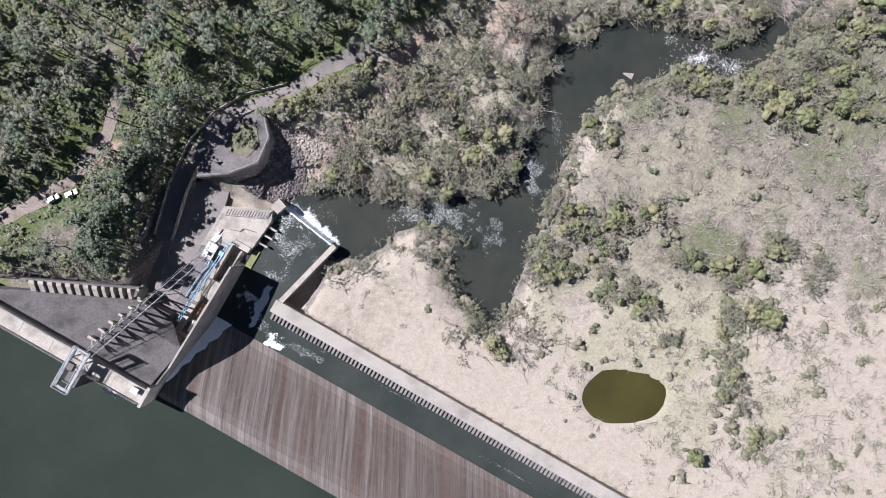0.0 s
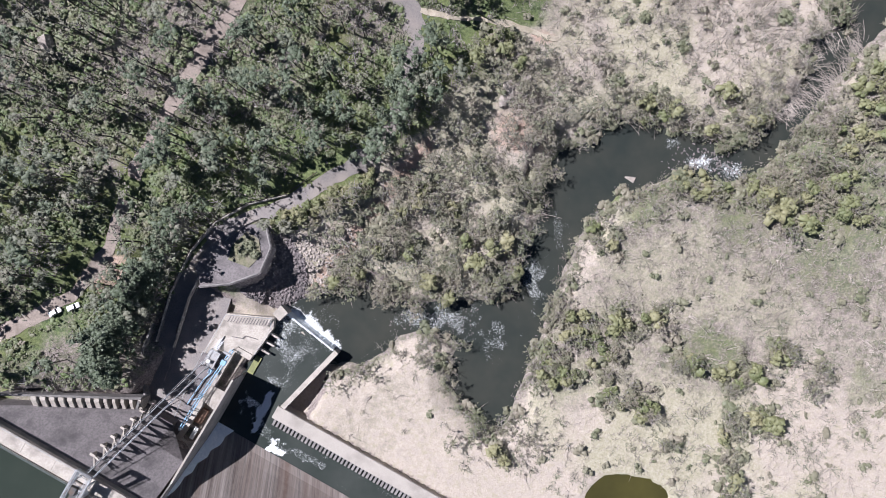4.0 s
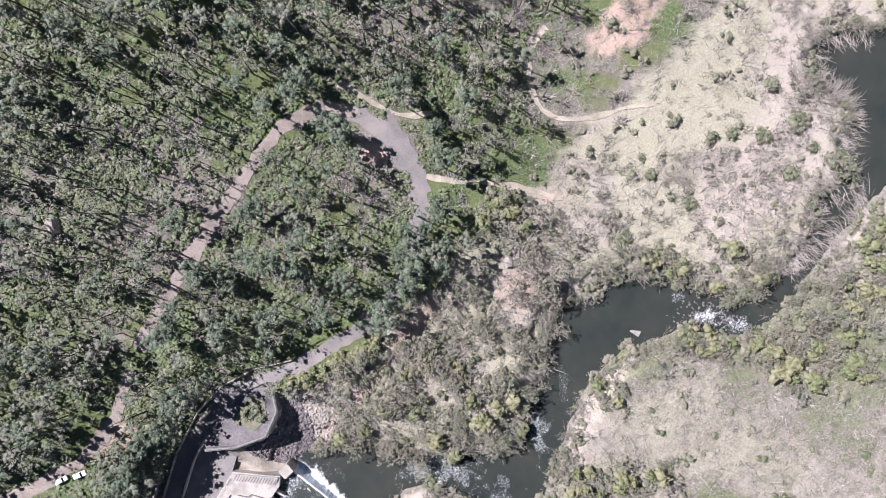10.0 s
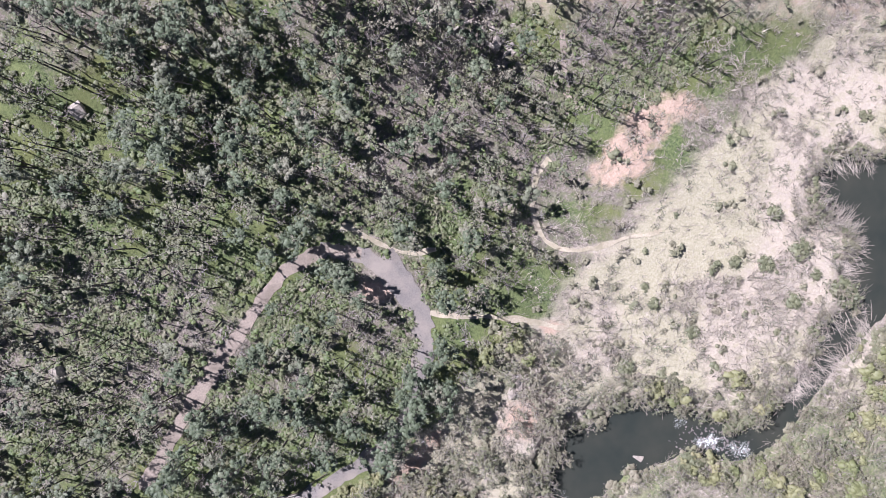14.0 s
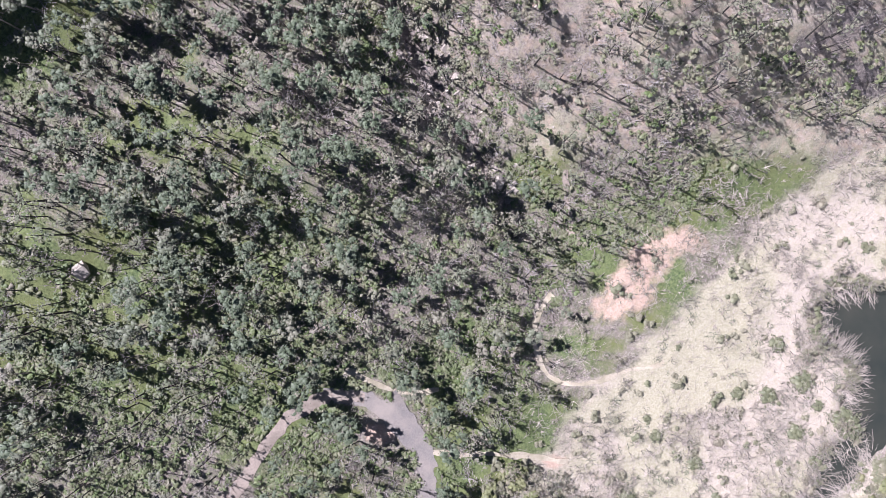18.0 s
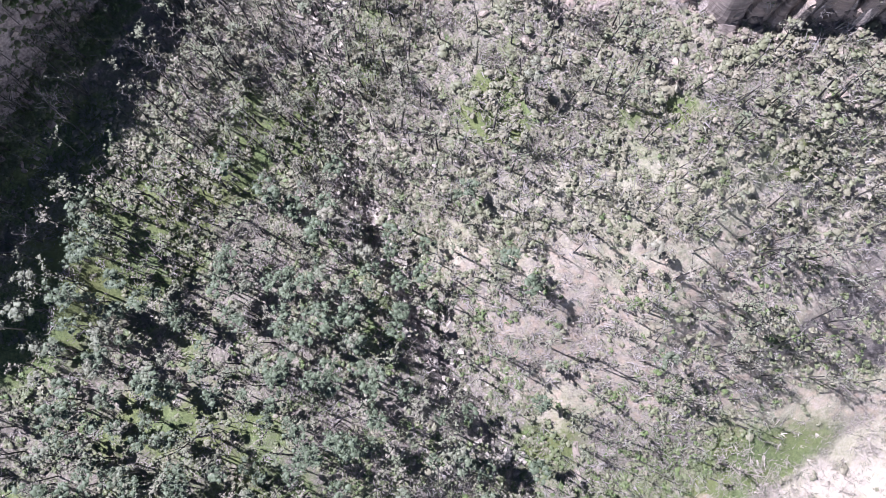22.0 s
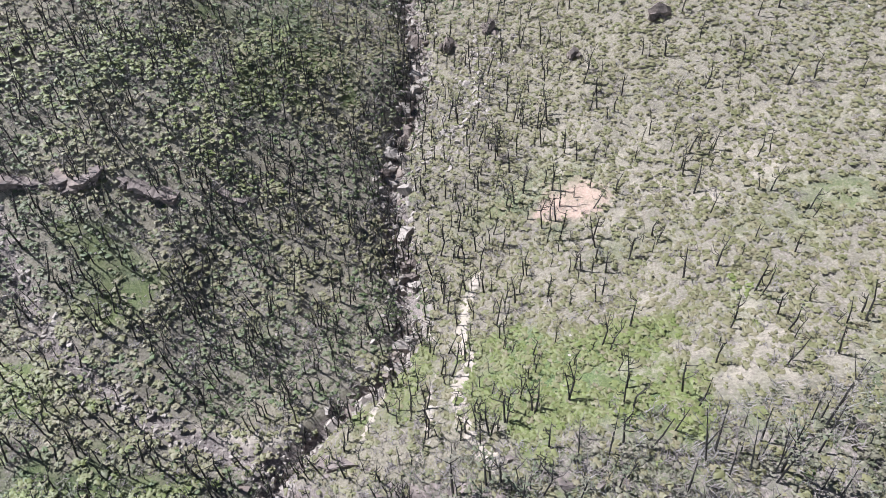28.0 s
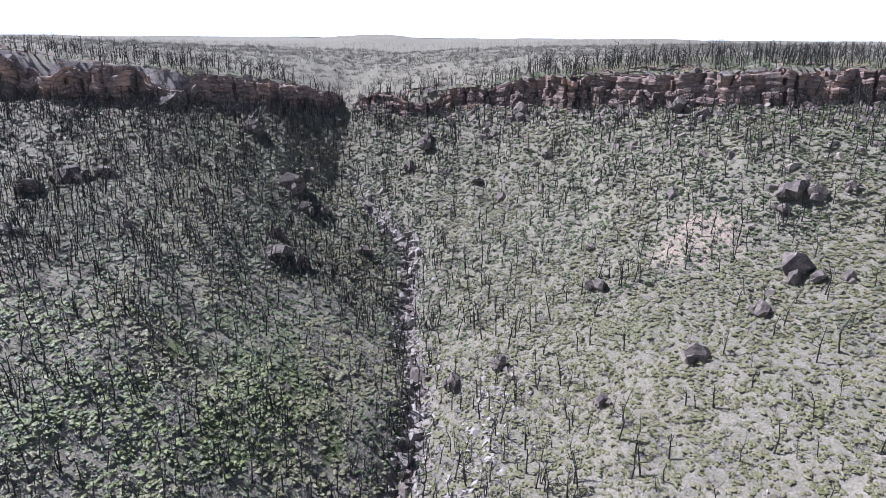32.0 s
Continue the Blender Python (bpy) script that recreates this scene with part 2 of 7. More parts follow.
def ground_material():
    """Leaf litter, grass, sand and stone, laid by what the ground is made of at each place."""
    m, tree, bsdf = nodes_of("bush_ground")

    def zone(name):
        n = tree.nodes.new("ShaderNodeAttribute")
        n.attribute_name = name
        return n.outputs["Fac"]

    def edged(name, noise_out, soft):
        add = tree.nodes.new("ShaderNodeMath")
        add.operation = "ADD"
        tree.links.new(zone(name), add.inputs[0])
        tree.links.new(noise_out, add.inputs[1])
        return ramp(tree, add.outputs[0], 1.0 - soft, 1.0 + soft)

    fine = grain(tree, 1.3, 6.0, 0.7)
    mid = grain(tree, 0.35, 5.0, 0.65)
    wide = grain(tree, 0.05, 4.0, 0.6)
    speck = grain(tree, 1.7, 4.0, 0.75)
    litter = mix(tree, ramp(tree, fine, 0.37, 0.63), (0.115, 0.096, 0.084), (0.32, 0.268, 0.238))
    litter = mix(tree, ramp(tree, grain(tree, 0.7, 5.0, 0.7), 0.46, 0.62), litter, (0.17, 0.175, 0.11))
    litter = mix(tree, ramp(tree, speck, 0.55, 0.66), litter, (0.085, 0.074, 0.065))
    litter = mix(tree, ramp(tree, mid, 0.50, 0.66), litter, (0.105, 0.10, 0.07))
    litter = mix(tree, ramp(tree, wide, 0.5, 0.95), litter, (0.25, 0.215, 0.19))
    grass = mix(tree, ramp(tree, fine, 0.38, 0.62), (0.045, 0.072, 0.028), (0.155, 0.19, 0.078))
    grass = mix(tree, ramp(tree, wide, 0.35, 0.7), grass, (0.13, 0.14, 0.05))
    sand = mix(tree, ramp(tree, fine, 0.36, 0.64), (0.36, 0.305, 0.252), (0.465, 0.40, 0.337))
    sand = mix(tree, ramp(tree, mid, 0.45, 0.7), sand, (0.37, 0.32, 0.28))
    sand = mix(tree, ramp(tree, grain(tree, 0.45, 6.0, 0.7), 0.5, 0.66), sand, (0.335, 0.30, 0.22))
    sand = mix(tree, ramp(tree, speck, 0.53, 0.66), sand, (0.31, 0.265, 0.225))
    straw = mix(tree, ramp(tree, fine, 0.36, 0.64), (0.27, 0.25, 0.165), (0.41, 0.37, 0.29))
    sand = mix(tree, edged("olive", grain(tree, 0.5, 7.0, 0.8), 0.25), sand, straw)
    red = mix(tree, ramp(tree, fine, 0.3, 0.7), (0.34, 0.235, 0.18), (0.50, 0.375, 0.305))
    stone = mix(tree, ramp(tree, fine, 0.36, 0.64), (0.125, 0.103, 0.096), (0.34, 0.285, 0.26))
    lean = node(tree, "ShaderNodeMapping")
    lean.inputs["Rotation"].default_value = (0.5, 0.3, 0.6)
    lean.inputs["Scale"].default_value = (0.2, 0.9, 0.9)
    tree.links.new(place(tree), lean.inputs["Vector"])
    stone = mix(tree, ramp(tree, grain(tree, 0.6, 6.0, 0.7, lean.outputs[0]), 0.52, 0.66), stone, (0.085, 0.07, 0.064))
    rag = grain(tree, 0.28, 8.0, 0.82)
    col = mix(tree, edged("green", rag, 0.12), litter, grass)
    heath = mix(tree, ramp(tree, fine, 0.36, 0.64), (0.135, 0.12, 0.085), (0.285, 0.25, 0.19))
    col = mix(tree, edged("heath", rag, 0.3), col, heath)
    col = mix(tree, edged("sand", rag, 0.16), col, sand)
    col = mix(tree, edged("red", mid, 0.2), col, red)
    col = mix(tree, edged("stone", mid, 0.2), col, stone)
    tree.links.new(col, bsdf.inputs["Base Color"])
    bsdf.inputs["Roughness"].default_value = 0.95
    bump(tree, bsdf, fine, 0.8, 0.35)
    return m


def water_material(name, deep, silt, rough, ripple, foam=0.0):
    m, tree, bsdf = nodes_of(name)
    wave = grain(tree, ripple, 4.0, 0.6, None, 0.6)
    wide = grain(tree, 0.04, 4.0)
    col = mix(tree, ramp(tree, wide, 0.35, 0.7), deep, silt)
    if foam:
        veil = grain(tree, 1.9, 6.0, 0.75, None, 0.8)
        patch = node(tree, "ShaderNodeAttribute")
        patch.attribute_name = "foam"
        add = tree.nodes.new("ShaderNodeMath")
        add.operation = "ADD"
        tree.links.new(veil, add.inputs[0])
        tree.links.new(patch.outputs["Fac"], add.inputs[1])
        white = ramp(tree, add.outputs[0], 1.02, 1.22)
        col = mix(tree, white, col, (0.78, 0.80, 0.80))
        tree.links.new(ramp(tree, white, -0.15, 0.6), bsdf.inputs["Roughness"])
    else:
        bsdf.inputs["Roughness"].default_value = rough
    tree.links.new(col, bsdf.inputs["Base Color"])
    bsdf.inputs["IOR"].default_value = 1.33
    bump(tree, bsdf, wave, 0.25, 0.12)
    return m


def spillway_material():
    """Concrete under a thin sheet of water, streaked down the slope."""
    m, tree, bsdf = nodes_of("streaked_spillway")
    at = place(tree)
    turn = node(tree, "ShaderNodeMapping")
    turn.inputs["Rotation"].default_value = (0, 0, math.atan2(0.495, 0.869))
    turn.inputs["Scale"].default_value = (1.0, 0.03, 0.03)
    tree.links.new(at, turn.inputs["Vector"])
    broad = grain(tree, 0.22, 4.0, 0.7, turn.outputs[0])
    thin = grain(tree, 0.9, 6.0, 0.75, turn.outputs[0])
    mott = grain(tree, 0.5, 5.0)
    col = mix(tree, ramp(tree, thin, 0.34, 0.66), (0.05, 0.039, 0.035), (0.26, 0.225, 0.205))
    col = mix(tree, ramp(tree, broad, 0.40, 0.66), col, (0.10, 0.068, 0.055))
    col = mix(tree, ramp(tree, mott, 0.5, 0.9), col, (0.16, 0.13, 0.11))
    tree.links.new(col, bsdf.inputs["Base Color"])
    bsdf.inputs["Roughness"].default_value = 0.55
    bump(tree, bsdf, thin, 0.3, 0.08)
    return m


CLIFF = cliff_material("cliff_sandstone", (0.105, 0.082, 0.076), (0.32, 0.262, 0.235), (0.38, 0.285, 0.225))
RED_CLIFF = cliff_material("brown_sandstone", (0.11, 0.075, 0.065), (0.33, 0.235, 0.19), (0.42, 0.25, 0.165))
GROUND = ground_material()
LAKE_WATER = water_material("lake_water", (0.026, 0.034, 0.027), (0.036, 0.044, 0.035), 0.12, 0.5)
RIVER_WATER = water_material("river_water", (0.026, 0.031, 0.028), (0.045, 0.046, 0.038), 0.15, 0.8, 1.0)
POND_WATER = water_material("pond_water", (0.034, 0.032, 0.012), (0.062, 0.055, 0.018), 0.15, 0.6)
SPILLWAY = spillway_material()


# ---- mesh tools ----
def mesh_ob(name, verts, faces, material, parent=None, label="", shade=False):
    me = bpy.data.meshes.new(name)
    me.from_pydata([tuple(v) for v in verts], [], faces)
    me.update()
    for mat in (material if isinstance(material, (list, tuple)) else [material]):
        me.materials.append(mat)
    ob = new(name, me)
    if parent:
        ob.parent = parent
    if label:
        ob["label"] = label
    if shade:
        me.polygons.foreach_set("use_smooth", [True] * len(me.polygons))
    return ob


def part(name, bm, material, parent=None, label=""):
    me = bpy.data.meshes.new(name)
    bmesh.ops.recalc_face_normals(bm, faces=bm.faces)
    bm.to_mesh(me)
    bm.free()
    me.materials.append(material)
    ob = new(name, me)
    if parent:
        ob.parent = parent
    if label:
        ob["label"] = label
    return ob


def add_box(bm, lo, hi, m=None, bevel=0.0):
    """A box between two corners, in the frame m."""
    made = bmesh.ops.create_cube(bm, size=1.0)
    size = [hi[k] - lo[k] for k in range(3)]
    mid = [(hi[k] + lo[k]) / 2 for k in range(3)]
    bmesh.ops.transform(bm, matrix=Matrix.Translation(mid) @ Matrix.Diagonal((*size, 1)), verts=made["verts"])
    if bevel:
        edges = list({e for v in made["verts"] for e in v.link_edges})
        made = bmesh.ops.bevel(bm, geom=edges, offset=bevel, segments=1, affect="EDGES")
    verts = made["verts"]
    if m is not None:
        bmesh.ops.transform(bm, matrix=m, verts=verts)
    return verts


def box(lo, hi, m=None, bevel=0.0):
    bm = bmesh.new()
    add_box(bm, lo, hi, m, bevel)
    return bm


def add_bar(bm, a, b, r, n=6):
    """A round bar from a to b."""
    a, b = Vector(a), Vector(b)
    axis = b - a
    made = bmesh.ops.create_cone(bm, cap_ends=True, segments=n, radius1=r, radius2=r, depth=axis.length)
    turn = axis.to_track_quat("Z", "Y").to_matrix().to_4x4()
    bmesh.ops.transform(bm, matrix=Matrix.Translation((a + b) / 2) @ turn, verts=made["verts"])


def bar(a, b, r, n=6):
    bm = bmesh.new()
    add_bar(bm, a, b, r, n)
    return bm


def add_slab(bm, outline, z0, z1):
    """A slab with the outline given in plan."""
    low = [bm.verts.new((x, y, z0)) for x, y in outline]
    high = [bm.verts.new((x, y, z1)) for x, y in outline]
    n = len(outline)
    bm.faces.new(high)
    bm.faces.new(low[::-1])
    for k in range(n):
        bm.faces.new((low[k], low[(k + 1) % n], high[(k + 1) % n], high[k]))


def slab(outline, z0, z1):
    bm = bmesh.new()
    add_slab(bm, outline, z0, z1)
    return bm


def empty(name, at=(0, 0, 0)):
    ob = new(name)
    ob.location = at
    ob.empty_display_size = 0.5
    return ob


# ---- the lie of the land ----
# the dam's own axes: u along the crest, v downstream
DAM = Matrix(((0.869, 0.495, 0, -88.0), (-0.495, 0.869, 0, -48.5), (0, 0, 1, 0), (0, 0, 0, 1)))


def dam_uv(x, y):
    dx, dy = x + 88.0, y + 48.5
    return dx * 0.869 - dy * 0.495, dx * 0.495 + dy * 0.869


def D(u, v):
    return (-88.0 + 0.869 * u + 0.495 * v, -48.5 - 0.495 * u + 0.869 * v)


WEST_BANK = [(-55, 16), (-49.4, 20), (-38.3, 21.6), (-28.2, 20), (-20, 17), (-2, 16.5), (12, 17), (22, 18.5), (27, 29), (30, 36), (34, 46), (37, 54), (36.4, 60.5), (39, 66.6), (43, 71.6),
             (50.5, 72.6), (54.6, 76.7), (60.6, 81.7), (70.7, 81.7), (81, 78.7), (91, 75.5), (103, 71.6), (109, 73.7), (115, 78.7), (123, 87), (129, 95), (133, 103), (132.3, 109), (138, 112),
             (146, 112), (141, 122), (141.5, 131), (144.7, 141), (139.5, 148.5), (131, 151.3), (130.5, 159.5), (133.5, 165.5), (140, 168.5), (155, 169), (190, 180), (262, 205)]
EAST_BANK = [(-40, 1), (-38.3, -1), (-30, -1.7), (-22, 3), (-17, 8), (-10, 9), (0, 7), (8, 5), (4.5, -2), (3.7, -10), (5, -14), (9, -18), (14, -23), (20, -24.7), (23, -18), (25, -12), (28, -4), (31, 4),
             (33.4, 10), (35.4, 17), (39.4, 26), (43.5, 36), (48.5, 44.4), (52.5, 51.4), (58.6, 56.5), (61.6, 60.5), (68.7, 58.5), (76, 62.6), (81, 65.6), (89, 64.6), (101, 62.6), (107, 63.6),
             (117, 70.6), (125, 80.7), (131, 89), (139, 100), (148, 108.5), (157, 118), (185, 140), (262, 160)]

ST_Y = [-140, 0, 50, 100, 150, 200, 240, 280, 315, 338, 341, 355, 358, 385, 400, 430, 445, 460, 520, 600, 680, 748, 752, 900, 1500, 5000]
GULLY_X = [-45, -45, 0, 25, 30, 18, -14, -28, -36, -43, -43, -44, -44, -46, -49, -23, -21, -23, -23, -20, -30, -62, -63, -85, -50, -50]
GULLY_Z = [3, 3, 6, 9, 7.5, 13, 27, 48, 65, 70, 74, 77, 80, 83, 84, 86, 87, 89, 102, 121, 158, 200, 202, 214, 223, 231]
LEFT_Z = [14, 15, 26, 35, 45, 49, 52, 57, 61, 67, 90, 93, 92, 94, 96, 101, 107, 114, 141, 160, 176, 206, 218, 221, 225, 232]
MID_Z = [2.0, 2.0, 2.6, 3.4, 5, 9, 32, 62, 80, 88, 103, 108, 117, 127, 128, 125, 123, 122, 136, 154, 176, 211, 223, 226, 228, 232]
RIGHT_Z = [2.2, 2.2, 2.2, 1, 1, 2, 18, 50, 82, 94, 110, 116, 128, 139, 145, 146, 146, 146, 158, 174, 198, 214, 228, 230, 230, 232]
LOW_CLIFF_X = [-170, -150, -140, -129, -117, -99, -79, -60, -44, -5, 15, 40, 65, 90, 140, 200]
LOW_CLIFF_Y = [232, 238, 263, 294, 318, 342, 373, 380, 378, 352, 340, 332, 321, 317, 308, 304]
TOP_CLIFF_X = [-330, -220, -150, -100, -70, -40, 20, 80, 130, 200, 330]
TOP_CLIFF_Y = [740, 745, 758, 778, 802, 786, 768, 725, 690, 672, 660]

SIDE_GULLY = [(-50, 402), (-66, 406), (-85, 411), (-104, 421), (-118, 431), (-131, 447), (-145, 468)]
ROAD = [(-100, -8), (-97, 4), (-91, 21), (-83, 35), (-75, 43.6), (-65, 49), (-51.7, 52.1), (-40.4, 59.6), (-28, 66), (-19, 77), (-13, 90), (-9.7, 103), (-11, 117),
        (-20, 129), (-30, 135.8), (-43, 137), (-55, 129.5), (-66.5, 113), (-77, 98), (-86.5, 83), (-96, 67), (-104, 50), (-110, 35), (-120, 23), (-140, 12), (-175, -5)]
PATHS = [[(-8, 116), (0, 114.4), (9, 114.4), (19, 113.6), (29, 112), (39, 109.3)], [(-36, 145), (-29, 142), (-22, 137.6), (-15, 135.3), (-6, 137)],
         [(33, 168), (28, 163), (27, 157), (27.4, 147), (30, 140.5), (39, 136), (49, 137.3), (59, 140.7), (73, 143.4)]]
SCAR = [(36, 210), (37, 200), (38.5, 190), (39.5, 183)]


def bank_field():
    """How far each place is from the banks, below nought in the water, on a coarse net."""
    gx, gy = np.arange(-75, 275, 1.25), np.arange(-45, 225, 1.25)
    x, y = np.meshgrid(gx, gy)
    ring = WEST_BANK + EAST_BANK[::-1]
    inside = np.zeros(x.shape, bool)
    for (ax, ay), (bx, by) in zip(ring, ring[1:] + ring[:1]):
        if ay != by:
            inside ^= ((ay > y) != (by > y)) & (x < (bx - ax) * (y - ay) / (by - ay) + ax)
    d = np.minimum(line_distance(x, y, WEST_BANK), line_distance(x, y, EAST_BANK))
    return gx, gy, np.where(inside, -d, d)


BANK_X, BANK_Y, BANK_D = bank_field()


def river_distance(x, y):
    x, y = np.asarray(x, float), np.asarray(y, float)
    cx, cy = np.clip(x, BANK_X[0], BANK_X[-2] - 0.01), np.clip(y, BANK_Y[0], BANK_Y[-2] - 0.01)
    fx, fy = (cx - BANK_X[0]) / 1.25, (cy - BANK_Y[0]) / 1.25
    i, j = np.floor(fx).astype(int), np.floor(fy).astype(int)
    fx, fy = fx - i, fy - j
    d = (BANK_D[j, i] * (1 - fx) + BANK_D[j, i + 1] * fx) * (1 - fy) + (BANK_D[j + 1, i] * (1 - fx) + BANK_D[j + 1, i + 1] * fx) * fy
    return d + np.hypot(x - cx, y - cy) + (fbm(x / 5.0, y / 5.0, 31, 3) - 0.5) * 2.6


def valley(x, y):
    """The bare lie of the land, before noise."""
    w1 = smooth(200, 305, y + 50 * smooth(-85, -115, x)) * (1 - smooth(400, 500, y))
    w2 = smooth(560, 670, y) * (1 - smooth(850, 1100, y))
    low = np.interp(x, LOW_CLIFF_X, LOW_CLIFF_Y)
    w1 = w1 * (1 - smooth(-75, -90, x) * smooth(40, 130, y - low))
    jag = (fbm(x / 14.0, y / 40.0, 5, 3) - 0.5) * 9.0
    v = y - (np.interp(x, LOW_CLIFF_X, LOW_CLIFF_Y) + jag - 340) * w1 - (np.interp(x, TOP_CLIFF_X, TOP_CLIFF_Y) + 1.4 * jag - 750) * w2
    gx = np.interp(y, ST_Y, GULLY_X) + 3.0 * np.sin(y / 17.0)
    gz, lz, mz, rz = (np.interp(v, ST_Y, a) for a in (GULLY_Z, LEFT_Z, MID_Z, RIGHT_Z))
    left = gz + (lz - gz) * np.clip((gx - x) / (gx + 120.0), 0, 1) ** (0.9 - 0.4 * smooth(180, 215, y) * (1 - smooth(380, 420, y))) + np.maximum(-120 - x, 0) * (lz - gz) / (gx + 120.0) * 0.4
    mid = gz + (mz - gz) * np.clip((x - gx) / (60.0 - gx), 0, 1) ** (0.9 - 0.25 * smooth(320, 345, y) * (1 - smooth(380, 410, y)))
    right = mz + (rz - mz) * (x - 60.0) / 70.0
    right = np.where(x > 130, rz + (x - 130) * (rz - mz) / 70.0 * 0.5, right)
    z = np.where(x < gx, left, np.where(x < 60, mid, right))
    far = smooth(850, 1300, y)
    rim = smooth(250, 700, np.abs(x))
    z = np.where(y > 700, z * (1 - rim) + np.minimum(z, 232) * rim, z * (1 - rim * 0.6) + np.clip(z, 0, 150) * rim * 0.6)
    hills = (fbm(x / 500.0, y / 500.0, 77, 4) - 0.5) * 26.0 * smooth(900, 2200, y)
    knoll = 24.0 * np.exp(-((x + 160) / 170.0) ** 2 - ((y - 2300) / 300.0) ** 2)
    return z + hills * far + knoll


def rocky(x, y):
    """1 on the rock mass of the lower cliffs."""
    d = y - np.interp(x, LOW_CLIFF_X, LOW_CLIFF_Y) + 14 * (fbm(x / 13.0, y / 13.0, 19, 3) - 0.5)
    return smooth(-9, -3, d) * (1 - smooth(26, 36, d)) * smooth(-34, -8, x)


def ribs(x, y):
    """How far the rock stands out: rounded buttresses with deep clefts between them."""
    d = y - np.interp(x, LOW_CLIFF_X, LOW_CLIFF_Y)
    r = x - np.interp(x, [0, 28, 56, 80], [-0.5, 0.0, 0.05, 0.75]) * d + 5 * (fbm(x / 20.0, y / 20.0, 401, 3) - 0.5)
    q = r / 8.5
    q = q + 0.3 * np.sin(2.1 * q) + 0.9 * np.sin(0.55 * q + 1.0)
    cell = np.floor(q)
    f = q - cell
    return (1.5 + 10.5 * hash2(cell, cell * 0, 403) ** 1.5) * (np.sqrt(np.maximum(1 - (2 * f - 1) ** 2, 0)) - 0.6)


def road_level(y):
    """The road dips from the lookout into the yard beside the dam."""
    return np.interp(y, [-12, 4, 21, 35, 43.6, 52, 60], [5.6, 5.8, 8.4, 11.2, 13.0, 14.3, 14.9])


def land(x, y):
    x, y = np.asarray(x, float), np.asarray(y, float)
    rk = rocky(x, y)
    z = valley(x, y + ribs(x, y) * rk)
    flat = smooth(0, 16, z)
    rough = (fbm(x / 22.0, y / 22.0, 3, 4) - 0.5) * 5.0 + (fbm(x / 4.0, y / 4.0, 9, 3) - 0.5) * 1.5
    z = z + rough * (0.12 + 0.88 * flat)
    bed = (z + 0.10 * x + 2.4 * fbm(x / 15.0, y / 15.0, 405, 3)) / 2.6
    z = z + rk * (2.2 * (smooth(0.5, 1.0, bed - np.floor(bed)) - (bed - np.floor(bed))) + 1.5 * (np.floor(4 * fbm(x / 2.8, y / 2.8, 23, 2)) / 4 - 0.45))
    # the gully's own bed
    gx = np.interp(y, ST_Y, GULLY_X) + 3.0 * np.sin(y / 17.0)
    bed = np.exp(-((x - gx) / 5.0) ** 2) * smooth(195, 230, y) * (1 - smooth(690, 740, y))
    z = z - 3.0 * bed
    t = line_distance(x, y, SIDE_GULLY)
    z = z - 2.2 * np.exp(-(t / 4.0) ** 2)
    # roads are benched
    low_road = line_distance(x, y, ROAD[:8])
    bench = 1 - smooth(3.8, 17.0, low_road)
    z = z * (1 - bench) + (road_level(y) + 0.1) * bench
    bench = 1 - smooth(3.5, 8.0, line_distance(x, y, ROAD[7:]))
    z = z * (1 - bench) + (valley(x, y) + 0.1) * bench
    z = np.maximum(z, 0.4)
    # river bed and pond
    r = river_distance(x, y)
    z = np.minimum(z, np.where(r < 0, -2.6, np.where(r < 2.2, -2.6 + r * 0.9, -0.62 + (r - 2.2) * 0.4) + np.maximum(r - 9, 0) * 3.0))
    p = np.hypot((x - 64) / 15.5, (y + 52) / 9.5) + (fbm(x / 5.0, y / 5.0, 41, 2) - 0.5) * 0.25
    z = np.where(p < 1.25, np.minimum(z, 1.6 + (p - 1.0) * 6.0), z)
    # lake bed behind the dam, and the footing below it
    u, v = dam_uv(x, y)
    lake = 1 - smooth(-3.0, 0.5, v)
    z = z * (1 - lake) + 7.0 * lake
    foot = smooth(-66, -60, u) * smooth(-4, -1, v) * (1 - smooth(40, 42, v)) * smooth(-9, -7, u)
    z = z * (1 - foot) - 2.0 * foot
    terrace = smooth(-82, -78, u) * (1 - smooth(-9, -7, u)) * (1 - smooth(22, 23.5, v - 0.46 * (u + 32))) * smooth(-4, -1, v) * (1 - smooth(21.5, 23, v))
    z = z * (1 - terrace) + np.minimum(z, 25.5 - 0.85 * np.clip(v, 0, 23)) * terrace
    yard = smooth(-40, -38.5, u - 0.5 * np.maximum(36 - v, 0)) * (1 - smooth(20, 22, u)) * smooth(14, 16, v) * (1 - smooth(65, 68, v))
    z = z * (1 - yard) + np.minimum(z, np.where(u < -6, 3.5, -2.0)) * yard
    # the bank falling from the lookout and the road to the pool
    lot = np.hypot((x + 71) / 12.0, (y - 36) / 11.5)
    fall_ = smooth(-90, -80, x) * (1 - smooth(-34, -20, x)) * smooth(3.6, 7.0, low_road) * (y > 12) * (1 - smooth(54, 60, y)) * smooth(0.85, 1.0, lot)
    z = z * (1 - fall_) + np.minimum(z, 0.44 * np.maximum(r, 0) - 0.6) * fall_
    # earth stands behind the counterfort wall
    back_v = 8.6 + 0.422 * (u + 66)
    back = smooth(0.3, 1.2, v - back_v) * (1 - smooth(3, 26, v - back_v)) * smooth(-82, -72, u) * (1 - smooth(-33.5, -31, u))
    z = z + (np.maximum(z, 34.4 - 0.99 * back_v) - z) * back
    z = np.where(lot < 0.95, np.minimum(z, 12.4), z)
    return z


